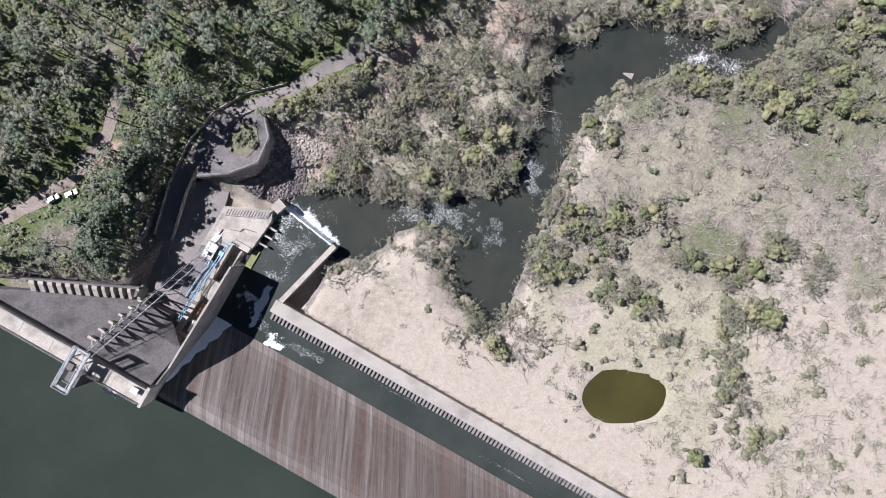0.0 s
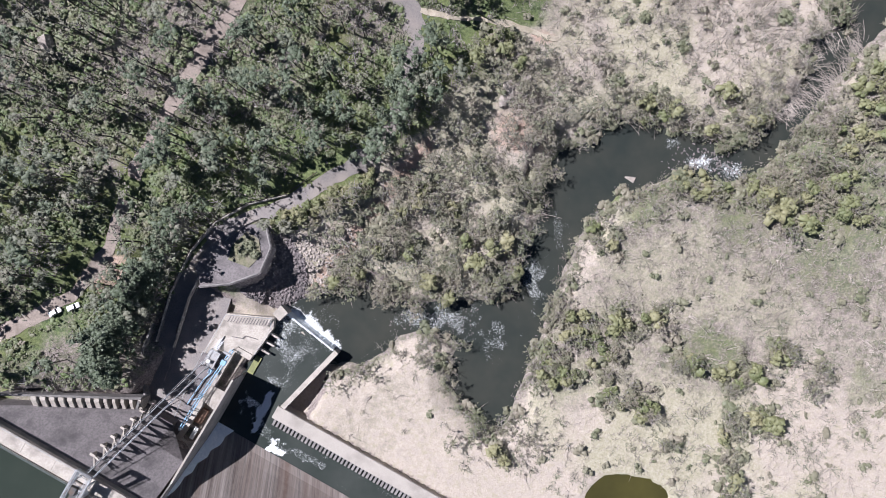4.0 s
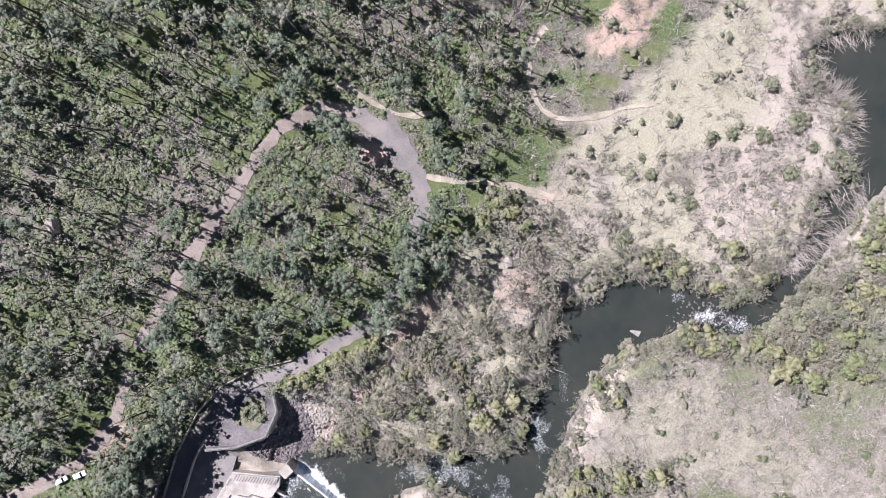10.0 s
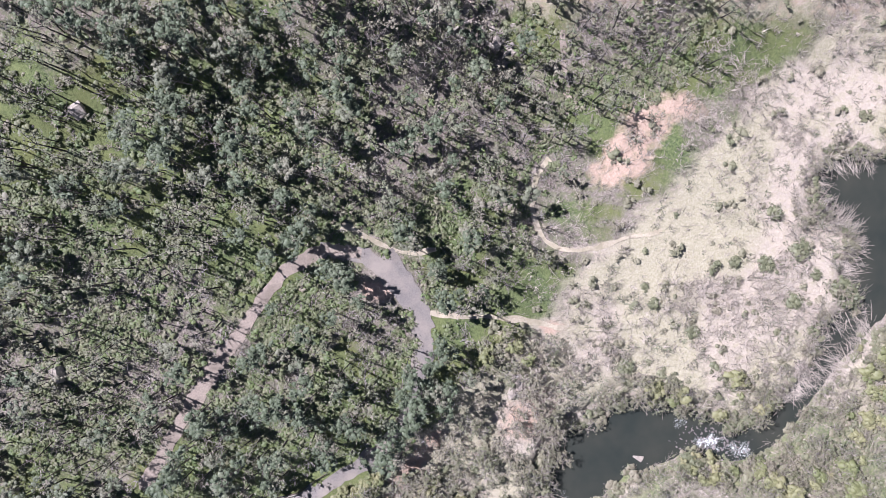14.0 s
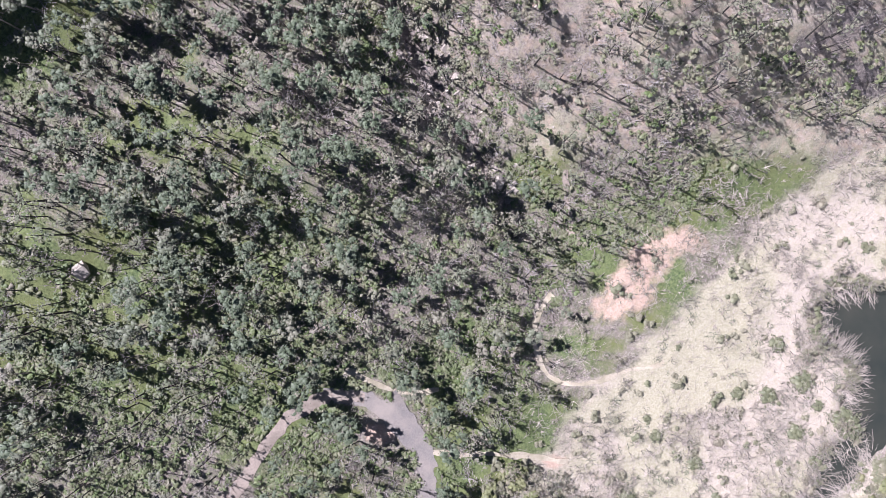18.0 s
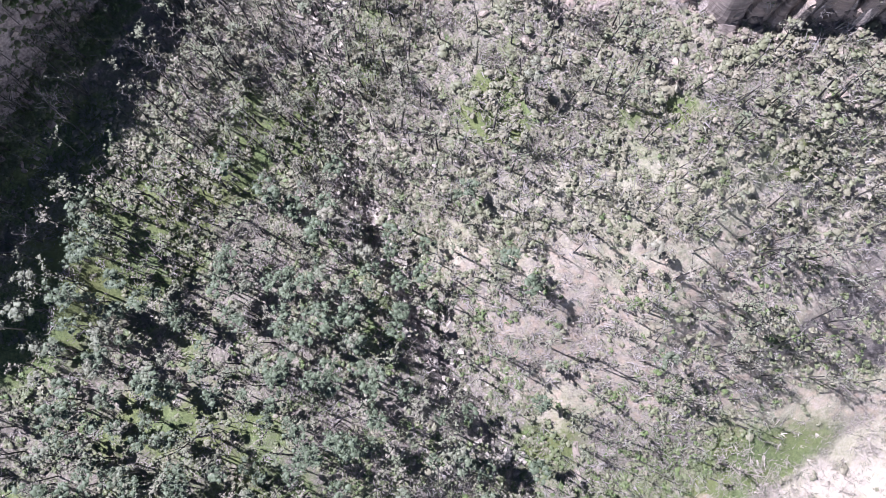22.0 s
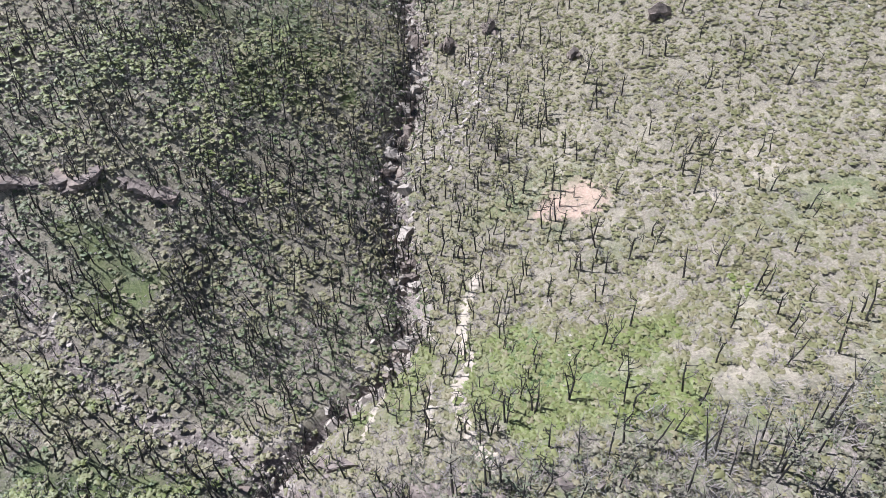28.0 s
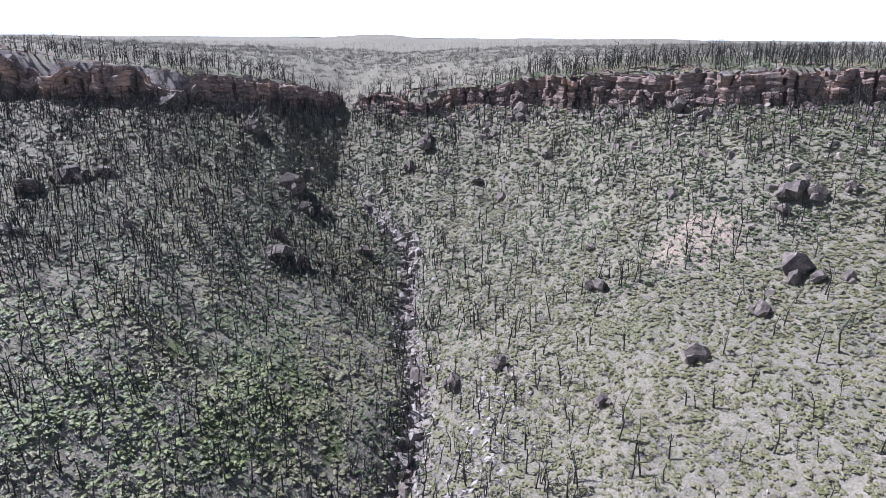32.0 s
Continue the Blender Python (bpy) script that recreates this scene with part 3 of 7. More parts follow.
# ---- the ground: one sheet to the horizon ----
def stretch(lo, hi, step, far_lo, far_hi, grow=1.16):
    mid = list(np.arange(lo, hi + step / 2, step))
    up, d = [mid[-1]], step
    while up[-1] < far_hi:
        d *= grow
        up.append(up[-1] + d)
    down, d = [mid[0]], step
    while down[-1] > far_lo:
        d *= grow
        down.append(down[-1] - d)
    return np.array(down[:0:-1] + mid + up[1:])


gxs = stretch(-185, 185, 1.9, -4300, 4300)
gys = stretch(-110, 560, 1.9, -700, 4600, 1.02)
GX, GY = np.meshgrid(gxs, gys)
GZ = land(GX, GY) - 3.0 * smooth(0.3, 0.7, rocky(GX, GY))


def slope_of(x, y):
    return np.hypot(land(x + 1.0, y) - land(x - 1.0, y), land(x, y + 1.0) - land(x, y - 1.0)) / 2.0


def forest_edge(y):
    """The line where the forest on the slope gives way to the river flat."""
    return np.interp(y, [-60, 10, 40, 60, 75, 100, 130, 150, 175, 200, 225, 260], [-85, -75, -62, -30, -12, 8, 22, 29, 49, 86, 115, 400]) + 22 * (fbm(y / 9.0, y * 0, 91, 3) - 0.5)


def sand_edge(y):
    return np.interp(y, [-60, 10, 40, 60, 75, 100, 125, 150, 170, 200, 225, 250], [-85, -75, -62, -30, -12, 10, 36, 66, 84, 112, 150, 400]) + 16 * (fbm(y / 8.0, y * 0, 93, 3) - 0.5)


def zones(x, y):
    """How sandy, green, red and stony the ground is."""
    n = fbm(x / 30.0, y / 30.0, 61, 4)
    n2 = fbm(x / 11.0, y / 11.0, 66, 3)
    edge = x - forest_edge(y)
    flat = smooth(-8, 10, x - sand_edge(y) + 14 * (n2 - 0.5)) * (1 - smooth(205, 240, y))
    east = smooth(0, 12, x - np.interp(y, [-80, 0, 20, 60, 75, 95, 130], [-60, 10, 36, 66, 95, 135, 160]))
    sand = 0.78 * flat - 0.62 * (n - 0.42) * flat - 0.33 * east * flat * smooth(-35, 5, y)
    sand = np.maximum(sand, 0.75 * smooth(0, 8, x - 70) * smooth(230, 260, y) * (1 - smooth(290, 310, y)) * (n2 > 0.5))
    slope_dry = smooth(198, 222, y) * (1 - smooth(325, 350, y)) * smooth(-12, 22, x - np.interp(y, ST_Y, GULLY_X))
    sand = np.maximum(sand, slope_dry * (0.20 + 0.5 * n) * (1 - 0.9 * smooth(285, 308, y)))
    sand = np.maximum(sand, 0.85 * (1 - smooth(0.4, 1.2, np.hypot((x - 62) / 24, (y - 137) / 3.5) + 0.6 * (n2 - 0.5))))
    upland = smooth(372, 400, y)
    sand = np.maximum(sand, upland * (0.05 + (0.06 + 0.46 * n2) * smooth(-30, 35, x) * (1 - 0.7 * smooth(470, 580, y))) * (1 - smooth(640, 720, y)))
    for cx, cy, rx, ry in ((-70, 409, 26, 5), (110, 120, 14, 7)):
        sand = np.maximum(sand, 0.75 * (1 - smooth(0.3, 1.3, np.hypot((x - cx) / rx, (y - cy) / ry) + 1.2 * (n2 - 0.5))))
    for line, wide in (([(2, 459), (-1, 450), (-3, 438), (-2, 422), (-5, 414), (-4, 404), (-2, 396), (3, 387)], 1.9), ([(-16, 455), (-11, 437), (-11, 421), (-12, 406), (-14, 393)], 0.8), ([(-22, 430), (-26, 417), (-30, 404)], 1.0), ([(59, 125.6), (69, 126), (77, 126.4), (83, 129.5), (91, 131), (101, 139), (108, 138)], 2.4)):
        sand = np.maximum(sand, 0.95 * (1 - smooth(0.5, 1.5, line_distance(x, y, line) / wide + 1.0 * (n2 - 0.5))))
    sand = np.maximum(sand, 1.0 * (1 - smooth(1.15, 1.55, np.hypot((x - 64) / 15.5, (y + 52) / 9.5) + 0.5 * (n2 - 0.5))))
    green = np.clip(0.32 + 1.7 * (n - 0.45) + 0.5 * (n2 - 0.5) + 0.14 * (1 - smooth(130, 190, y)), 0, 1) * (1 - flat) * (1 - 0.3 * smooth(372, 400, y)) + 0.50 * flat * smooth(0.4, 0.62, n)
    for cx, cy, rx, ry in ((-88, 218, 22, 12), (-60, 215, 12, 10), (10, 108, 14, 10), (2, 126, 12, 12), (60, 180, 26, 14), (45, 150, 22, 8), (12, 415, 16, 34), (-20, 420, 10, 20),
                           (-105, 455, 22, 26), (-45, 55, 14, 7), (-20, 250, 20, 30), (-50, 300, 14, 24), (80, 285, 14, 10), (-125, 60, 30, 40), (-45, 115, 22, 16)):
        green = np.maximum(green, 0.66 * (1 - smooth(0.1, 1.5, np.hypot((x - cx) / rx, (y - cy) / ry) + 1.4 * (n2 - 0.5))))
    green = np.maximum(green, smooth(745, 800, y) * (0.30 + 0.5 * (n - 0.5)))
    for cx, cy, rx, ry in ((8, 302, 20, 13), (52, 298, 13, 8), (10, 414, 22, 32), (34, 404, 30, 24), (-30, 412, 7, 6), (-14, 430, 8, 14), (-113, 414, 24, 16), (-98, 390, 34, 20), (-70, 560, 60, 50)):
        green = np.maximum(green, 0.80 * (1 - smooth(0.2, 1.3, np.hypot((x - cx) / rx, (y - cy) / ry) + 1.2 * (n2 - 0.5))))
    green = np.maximum(green, upland * (0.22 + 0.9 * (n - 0.5) - 0.08 * (x > 10)) * (1 - smooth(720, 760, y)))
    green = green * (1 - 0.15 * smooth(470, 560, y))
    sand = sand * smooth(0.5, 6.0, river_distance(x, y))
    red = np.zeros_like(x)
    for cx, cy, rx, ry in ((54, 164, 11, 10), (60, 171, 13, 10), (69, 179, 13, 9), (78, 187, 11, 7), (-25, 123, 7, 4), (-110, 28, 14, 8), (24, 77, 14, 8), (34, 110, 6, 3)):
        red = np.maximum(red, 0.72 * (1 - smooth(0.3, 1.3, np.hypot((x - cx) / rx, (y - cy) / ry) + 1.4 * (n2 - 0.5))))
    red = np.maximum(red, 0.36 * slope_dry * (1 - smooth(265, 290, y)))
    red = np.maximum(red, 0.66 * (1 - smooth(0.2, 1.4, np.hypot((x - 33) / 16, (y - 477) / 13) + 1.2 * (n2 - 0.5))))
    red = np.maximum(red, 0.46 * (1 - smooth(0.2, 1.4, np.hypot((x - 84) / 36, (y - 606) / 16) + 1.2 * (n2 - 0.5))))
    red = np.maximum(red, 0.75 * smooth(0, 3, x + 52 - 0.8 * (y - 22)) * (1 - smooth(6, 12, x + 52 - 0.8 * (y - 22))) * (y > 18) * (y < 75))
    gx = np.interp(y, ST_Y, GULLY_X) + 3.0 * np.sin(y / 17.0)
    stone = 0.75 * np.exp(-(line_distance(x, y, SIDE_GULLY) / 5.0) ** 2)
    stone = stone + 0.9 * np.exp(-((x - gx) / 6.0) ** 2) * smooth(195, 225, y) * (1 - smooth(700, 740, y))
    ledge = smooth(-6, 2, y - np.interp(x, LOW_CLIFF_X, LOW_CLIFF_Y)) * (1 - smooth(36, 48, y - np.interp(x, LOW_CLIFF_X, LOW_CLIFF_Y))) * smooth(-10, 10, x)
    stone = np.maximum(stone, ledge * (0.25 + 0.5 * n2))
    stone = np.maximum(stone, rocky(x, y) * (0.55 + 0.55 * n2))
    heath = upland * np.clip(0.62 - 0.9 * (green - 0.3) + 0.5 * (n2 - 0.5) + 0.25 * smooth(500, 620, y), 0, 1)
    u, v = dam_uv(x, y)
    olive = flat * smooth(3, 9, river_distance(x, y)) * smooth(66, 100, v + 0.12 * u + 30 * (n - 0.5)) * (0.25 + 0.75 * smooth(0.36, 0.56, fbm(x / 24.0, y / 24.0, 305, 3))) * (1 - 0.2 * smooth(95, 110, y)) * (1 - 0.8 * smooth(122, 136, x) * smooth(48, 36, y))
    return np.clip(sand, 0, 1.2), np.clip(green, 0, 1.2), np.clip(red, 0, 1.2), stone, olive, heath


nx, ny = len(gxs), len(gys)
idx = np.arange(nx * ny).reshape(ny, nx)
quads = np.stack([idx[:-1, :-1], idx[:-1, 1:], idx[1:, 1:], idx[1:, :-1]], -1).reshape(-1, 4)
me = bpy.data.meshes.new("ground")
me.vertices.add(nx * ny)
me.vertices.foreach_set("co", np.stack([GX, GY, GZ], -1).astype(np.float32).ravel())
me.loops.add(quads.size)
me.loops.foreach_set("vertex_index", quads.ravel().astype(np.int32))
me.polygons.add(len(quads))
me.polygons.foreach_set("loop_start", (np.arange(len(quads)) * 4).astype(np.int32))
me.update(calc_edges=True)
crisp = rocky(GX, GY)[:-1, :-1].ravel() > 0.3
me.polygons.foreach_set("use_smooth", ~crisp)
steep = np.hypot(np.gradient(GZ, axis=0) / np.gradient(gys)[:, None], np.gradient(GZ, axis=1) / np.gradient(gxs)[None, :])
zs = list(zones(GX, GY))
zs[3] = np.maximum(zs[3], smooth(0.85, 1.5, steep))
for key, values in zip(("sand", "green", "red", "stone", "olive", "heath"), zs):
    me.attributes.new(key, "FLOAT", "POINT").data.foreach_set("value", values.astype(np.float32).ravel())
me.materials.append(GROUND)
tagged(new("ground", me), "hilly bush ground of litter, grass and pale sand", "ground", kind="structure")


# ---- roads and paths: thin sheets laid on their benches ----
def strip(name, pts, half, material, lift, label, seed=1):
    dense = []
    for (ax, ay), (bx, by) in zip(pts[:-1], pts[1:]):
        n = max(2, int(math.hypot(bx - ax, by - ay) / 1.5))
        dense += [(ax + (bx - ax) * k / n, ay + (by - ay) * k / n) for k in range(n)]
    dense.append(pts[-1])
    c = np.array(dense)
    for _ in range(6):
        c[1:-1] = (c[:-2] + 2 * c[1:-1] + c[2:]) / 4
    t = np.gradient(c, axis=0)
    t /= np.linalg.norm(t, axis=1)[:, None]
    side = np.stack([-t[:, 1], t[:, 0]], 1)
    along = np.arange(len(c))
    rows = []
    for k, f in enumerate((-1.0, -0.5, 0.0, 0.5, 1.0)):
        w = half * f * (0.75 + 0.5 * vnoise(along / 6.0, along * 0, seed + 40)) + (vnoise(along / 1.6, along * 0 + k, seed) - 0.5) * 1.2 * abs(f)
        rows.append(c + side * w[:, None])
    g = np.stack(rows, 1)
    z = land(g[..., 0], g[..., 1]) + lift
    if half > 1.5:
        level = (1 - smooth(50, 60, c[:, 1]))[:, None] * (c[:, 0] > -102)[:, None]
        z[:] = z * (1 - level) + (road_level(c[:, 1])[:, None] + 0.3) * level
    z[:, 1:4] = np.maximum(z[:, 1:4], z[:, 2:3] - 0.4)
    n = len(c)
    top = [(g[i, k, 0], g[i, k, 1], z[i, k]) for i in range(n) for k in range(5)]
    faces = [(i * 5 + k, i * 5 + k + 1, i * 5 + k + 6, i * 5 + k + 5) for i in range(n - 1) for k in range(4)]
    m = len(top)
    low = [(g[i, k, 0], g[i, k, 1], z[i, k] - (5.0 if half > 4 else 1.2)) for i in range(n) for k in (0, 4)]
    for i in range(n - 1):
        faces += [(i * 5, i * 5 + 5, m + i * 2 + 2, m + i * 2), (i * 5 + 9, i * 5 + 4, m + i * 2 + 1, m + i * 2 + 3)]
    return tagged(mesh_ob(name, top + low, faces, material), label, name.split("_")[-1], kind="structure")


strip("road", ROAD[:16], 2.9, ASPHALT, 0.1, "worn grey sealed road winding through bush")
strip("road", ROAD[14:], 2.0, DIRT_ROAD, 0.14, "pale dirt road along the wooded slope", 2)
strip("road", [(-24, 135), (-19, 128), (-13, 119), (-10, 110)], 4.6, ASPHALT, 0.18, "wide worn asphalt turning place", 3)
for k, pts in enumerate(PATHS):
    strip("path", pts, (0.9, 0.8, 0.8)[k], SAND_PATH, 0.22, "narrow sandy walking path", 4 + k)


strip("path", SCAR, 1.2, DIRT_ROAD, 0.2, "worn track of bare earth on the slope", 9)


# ---- water ----
def water_sheet(name, outline_fn, box_xy, step, z, material, label, foam_fn=None):
    xs, ys = np.arange(box_xy[0], box_xy[1], step), np.arange(box_xy[2], box_xy[3], step)
    X, Y = np.meshgrid(xs, ys)
    keep = outline_fn(X, Y)
    index = -np.ones(X.shape, int)
    cell = keep[:-1, :-1] | keep[1:, :-1] | keep[:-1, 1:] | keep[1:, 1:]
    used = np.zeros(X.shape, bool)
    for a, b in ((0, 0), (0, 1), (1, 0), (1, 1)):
        used[a:used.shape[0] - 1 + a, b:used.shape[1] - 1 + b] |= cell
    index[used] = np.arange(used.sum())
    zz = np.full(X.shape, float(z)) if np.isscalar(z) else z(X, Y)
    verts = np.stack([X[used], Y[used], zz[used]], 1)
    cy, cx = np.nonzero(cell)
    faces = np.stack([index[cy, cx], index[cy, cx + 1], index[cy + 1, cx + 1], index[cy + 1, cx]], 1)
    ob = mesh_ob(name, verts.tolist(), faces.tolist(), material, shade=True)
    if foam_fn:
        ob.data.attributes.new("foam", "FLOAT", "POINT").data.foreach_set("value", foam_fn(X, Y)[used].astype(np.float32))
    return tagged(ob, label, "water", kind="structure")


def river_foam(x, y):
    f = np.zeros_like(x)
    for cx, cy, rx, ry, k in ((82, 75, 7, 4, 0.50), (92, 68, 8, 4, 0.62), (103, 65, 7, 5, 0.56), (-2, 12, 24, 9, 0.535), (32, 26, 8, 16, 0.53), (41, 44, 6, 12, 0.48), (18, 5, 14, 10, 0.51), (126, 92, 8, 10, 0.46), (-44, 12, 11, 9, 0.45)):
        f = np.maximum(f, k * (1 - 0.6 * smooth(0.2, 1.1, np.hypot((x - cx) / rx, (y - cy) / ry) + 1.4 * (fbm(x / 2.5, y / 2.5, 87, 3) - 0.5))))
    # the veil under the weir
    d = line_distance(x, y, [(-54, 14.5), (-38.5, 2.2)])
    near = 1 - smooth(0, 16, np.hypot(x + 52, y - 12))
    return np.maximum(f, (0.66 + 0.10 * near) * (1 - smooth(0.3, 5.0 + 3.5 * near, d + 3 * (vnoise(x / 1.3, y / 1.3, 71) - 0.5))))


water_sheet("river", lambda x, y: river_distance(x, y) < 3.5, (-60, 262, -32, 215), 1.0, -1.0, RIVER_WATER, "dark slow river with white riffles", river_foam)
water_sheet("pond", lambda x, y: np.hypot((x - 64) / 19.0, (y + 52) / 13.0) < 1, (40, 90, -72, -32), 1.0, 1.55, POND_WATER, "olive green pond in pale sand")
lake = bmesh.new()
add_slab(lake, [D(-700, -700), D(900, -700), D(900, -0.6), D(-0.6, -0.6), D(-0.6, -2.0), D(-160, -2.0), D(-700, -200)], 19.9, 20.5)
tagged(part("lake", lake, LAKE_WATER), "still dark green reservoir behind the dam", "water", kind="structure")

# a self-lit ring, painted as pale haze, stands behind the last ridge all round
haze, tree_, bsdf_ = nodes_of("painted_horizon_glow")
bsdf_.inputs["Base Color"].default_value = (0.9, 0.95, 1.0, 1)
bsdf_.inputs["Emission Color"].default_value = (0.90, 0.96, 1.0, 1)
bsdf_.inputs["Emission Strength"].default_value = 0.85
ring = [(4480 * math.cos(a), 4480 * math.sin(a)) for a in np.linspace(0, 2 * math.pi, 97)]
tagged(mesh_ob("backdrop", [(x, y, z) for z in (-200, 900) for x, y in ring], [(k, k + 1, k + 98, k + 97) for k in range(96)], haze), "glowing ring painted as pale bright haze along the horizon", "sky", kind="structure")


# ---- the dam ----
def prism(profile, u0, u1, m=DAM):
    """A solid of one (v, z) profile between two places along the crest."""
    bm = bmesh.new()
    a = [bm.verts.new(m @ Vector((u0, v, z))) for v, z in profile]
    b = [bm.verts.new(m @ Vector((u1, v, z))) for v, z in profile]
    bm.faces.new(a)
    bm.faces.new(b[::-1])
    n = len(profile)
    for k in range(n):
        bm.faces.new((a[k], b[k], b[(k + 1) % n], a[(k + 1) % n]))
    return bm


def dam_slab(points, z0, z1):
    return slab([D(u, v) for u, v in points], z0, z1)


def P(u, v, z):
    return Vector((*D(u, v), z))


def make_dam():
    dam = tagged(empty("gravity_dam", (*D(0, 0), 0)), "long concrete gravity dam with a water-stained spillway", "dam")
    dam.location = (0, 0, 0)
    part("abutment", box((-115, -2.4, 8), (-5.4, 2.4, 31.3), DAM), WALL_CONCRETE, dam, "weathered grey abutment block")
    face = [(-80, 2.4), (-6.3, 2.4), (-6.3, 14.0), (-17.0, 14.2), (-17.0, 20.4), (-28.0, 20.4), (-33.0, 19.0), (-80, -2.0)]
    bm = slab([D(u, max(v, 2.4)) for u, v in face[:7]] + [D(-69.5, 2.4)], 0.0, 1.0)
    for vert in bm.verts:
        if vert.co.z > 0.5:
            vert.co.z = 31.2 - 0.99 * dam_uv(vert.co.x, vert.co.y)[1]
    bmesh.ops.triangulate(bm, faces=bm.faces[:])
    part("downstream_face", bm, DARK_CONCRETE, dam, "dark weathered sloping concrete face")
    for k in range(10):
        u0 = -115 + k * 11.0
        part("deck_slab", box((u0 + 0.02, -2.7, 31.3), (u0 + 10.98, 2.7, 32.0), DAM, 0.05), PALE_CONCRETE, dam, "pale concrete deck slab")
    for v in (-2.62, 2.45):
        part("parapet", box((-115, v, 32.0), (-5.4, v + 0.18, 32.55), DAM), CONCRETE, dam)
    part("end_wall", box((-5.6, -3.4, 24), (-4.5, 3.6, 32.6), DAM, 0.08), PALE_CONCRETE, dam)
    profile = [(-3.5, 18.6), (-2.8, 19.9), (-1.6, 20.6), (0, 20.8), (1.8, 20.5), (4, 19.4), (7, 17.3), (11, 14.0), (16, 9.6), (20, 6.2), (23, 4.2), (25.4, 3.35), (27, 2.6), (27, -4), (-3.5, -4)]
    for k in range(21):
        u0 = -4.4 + 15.0 * k
        part("spillway_bay", prism(profile, u0 + 0.005, u0 + 14.995), SPILLWAY, dam, "brown streaked spillway face")
    return dam


make_dam()
spill = bmesh.new()
spill_rows = []
for v, z in ((3.2, 20.1), (5, 19.1), (7, 17.6), (9, 16.0), (11, 14.3), (13.5, 12.1), (16, 9.9), (18, 8.2), (20, 6.5), (21.5, 5.5), (23, 4.5), (26, 3.5)):
    wide = float(np.interp(v, [3, 10, 16, 22, 26], [0.7, 1.7, 3.2, 5.0, 6.0])) + 0.5 * math.sin(v * 1.3)
    spill_rows.append([spill.verts.new(P(-4.84 + wide * f, v, z + 0.25 * (1 - f * f))) for f in (0, 0.35, 0.7, 0.92, 1.0)])
for r0, r1 in zip(spill_rows[:-1], spill_rows[1:]):
    for k in range(4):
        spill.faces.new((r0[k], r0[k + 1], r1[k + 1], r1[k]))
tagged(part("spill_water", spill, THIN_WATER), "white water running down beside the training wall", "water", kind="structure")

wall_3d = tagged(empty("training_wall"), "tall grey concrete training wall beside the spillway", "wall")
part("wall_body", prism([(-3.5, 31.8), (3.0, 28.0), (9.0, 24.0), (24, 22.0), (46.0, 19.4), (46.0, -3), (-3.5, -3)], -5.35, -4.85), WALL_CONCRETE, wall_3d)
part("coping", prism([(9.0, 24.0), (9, 24.2), (24, 22.2), (46.2, 19.6), (46.2, 19.4), (24, 22.0)], -5.42, -4.78), CONCRETE, wall_3d)


def basin_inside(x, y):
    u, v = dam_uv(x, y)
    strip_ = (u > -5.2) & (u < 300) & (v > 22.5) & (v < 36.8)
    pool = (u > -5.5) & (u < 19.4 - (67.5 - v) * 0.27) & (v >= 24) & (v < 69.6 - 0.14 * (u + 2))
    return strip_ | pool


def basin_foam(x, y):
    u, v = dam_uv(x, y)
    f = 0.64 * (1 - smooth(0.2, 1.1, np.hypot((u - 1.5) / 7.0, (v - 37.5) / 5.0) + 1.3 * (vnoise(u / 2, v / 2, 15) - 0.5)))
    f = np.maximum(f, 0.86 * (1 - smooth(0.3, 1.0, line_distance(u, v, [(6.2, 43.5), (6.6, 37.0), (7.4, 30.5)]) / 2.6 + 0.9 * (vnoise(u / 1.5, v / 1.5, 14) - 0.5))))
    f = np.maximum(f, 0.86 * (1 - smooth(0.4, 1.0, np.hypot((u - 17.5) / 3.6, (v - 27.6) / 4.0) + 1.1 * (vnoise(u / 1.2, v / 1.2, 16) - 0.5))))
    f = np.maximum(f, 0.50 * (1 - smooth(0.3, 1.0, line_distance(u, v, [(8, 33), (12, 30.5), (17, 27.6), (24, 30), (34, 31)]) / 4.0 + 0.9 * (vnoise(u / 2.5, v / 1.2, 17) - 0.5))))
    f = np.maximum(f, 0.40 * (1 - smooth(1.0, 4.5, v - 24)) * vnoise(u / 6, v / 2, 12))
    f = np.maximum(f, 0.47 * smooth(0.50, 0.85, vnoise(u / 22.0, v / 1.0 + 2.0 * vnoise(u / 14.0, v / 9.0, 6), 4)) * (v < 36))
    f = np.maximum(f, 0.40 * smooth(33, 35, v) * (v < 38) * (u > 12))
    f = np.maximum(f, 0.49 * smooth(43, 47, v) * (0.55 + 0.6 * vnoise(u / 4, v / 4, 8)))
    return f


BASIN_WATER = water_material("basin_water", (0.032, 0.038, 0.034), (0.055, 0.06, 0.055), 0.2, 0.9, 1.0)
water_sheet("stilling_basin_water", basin_inside, (-98, 190, -200, 22), 0.8, 3.3, BASIN_WATER, "grey churned water in the stilling basin", basin_foam)

sill = tagged(empty("end_sill"), "concrete end sill with a row of upright blocks", "sill")
part("apron", prism([(36.9, 4.7), (40.7, 4.7), (41.5, 4.9), (41.7, 4.4), (41.7, -2), (36.9, -2)], 10.6, 300), CONCRETE, sill, "grey concrete apron strip")
block = prism([(34.2, 1.0), (34.5, 3.9), (36.9, 4.5), (36.9, 1.0)], -0.4, 0.4, Matrix.Identity(4))
block_ob = part("sill_block", block, WALL_CONCRETE, sill)
block_ob.matrix_basis = DAM @ Matrix.Translation((12.2, 0, 0))
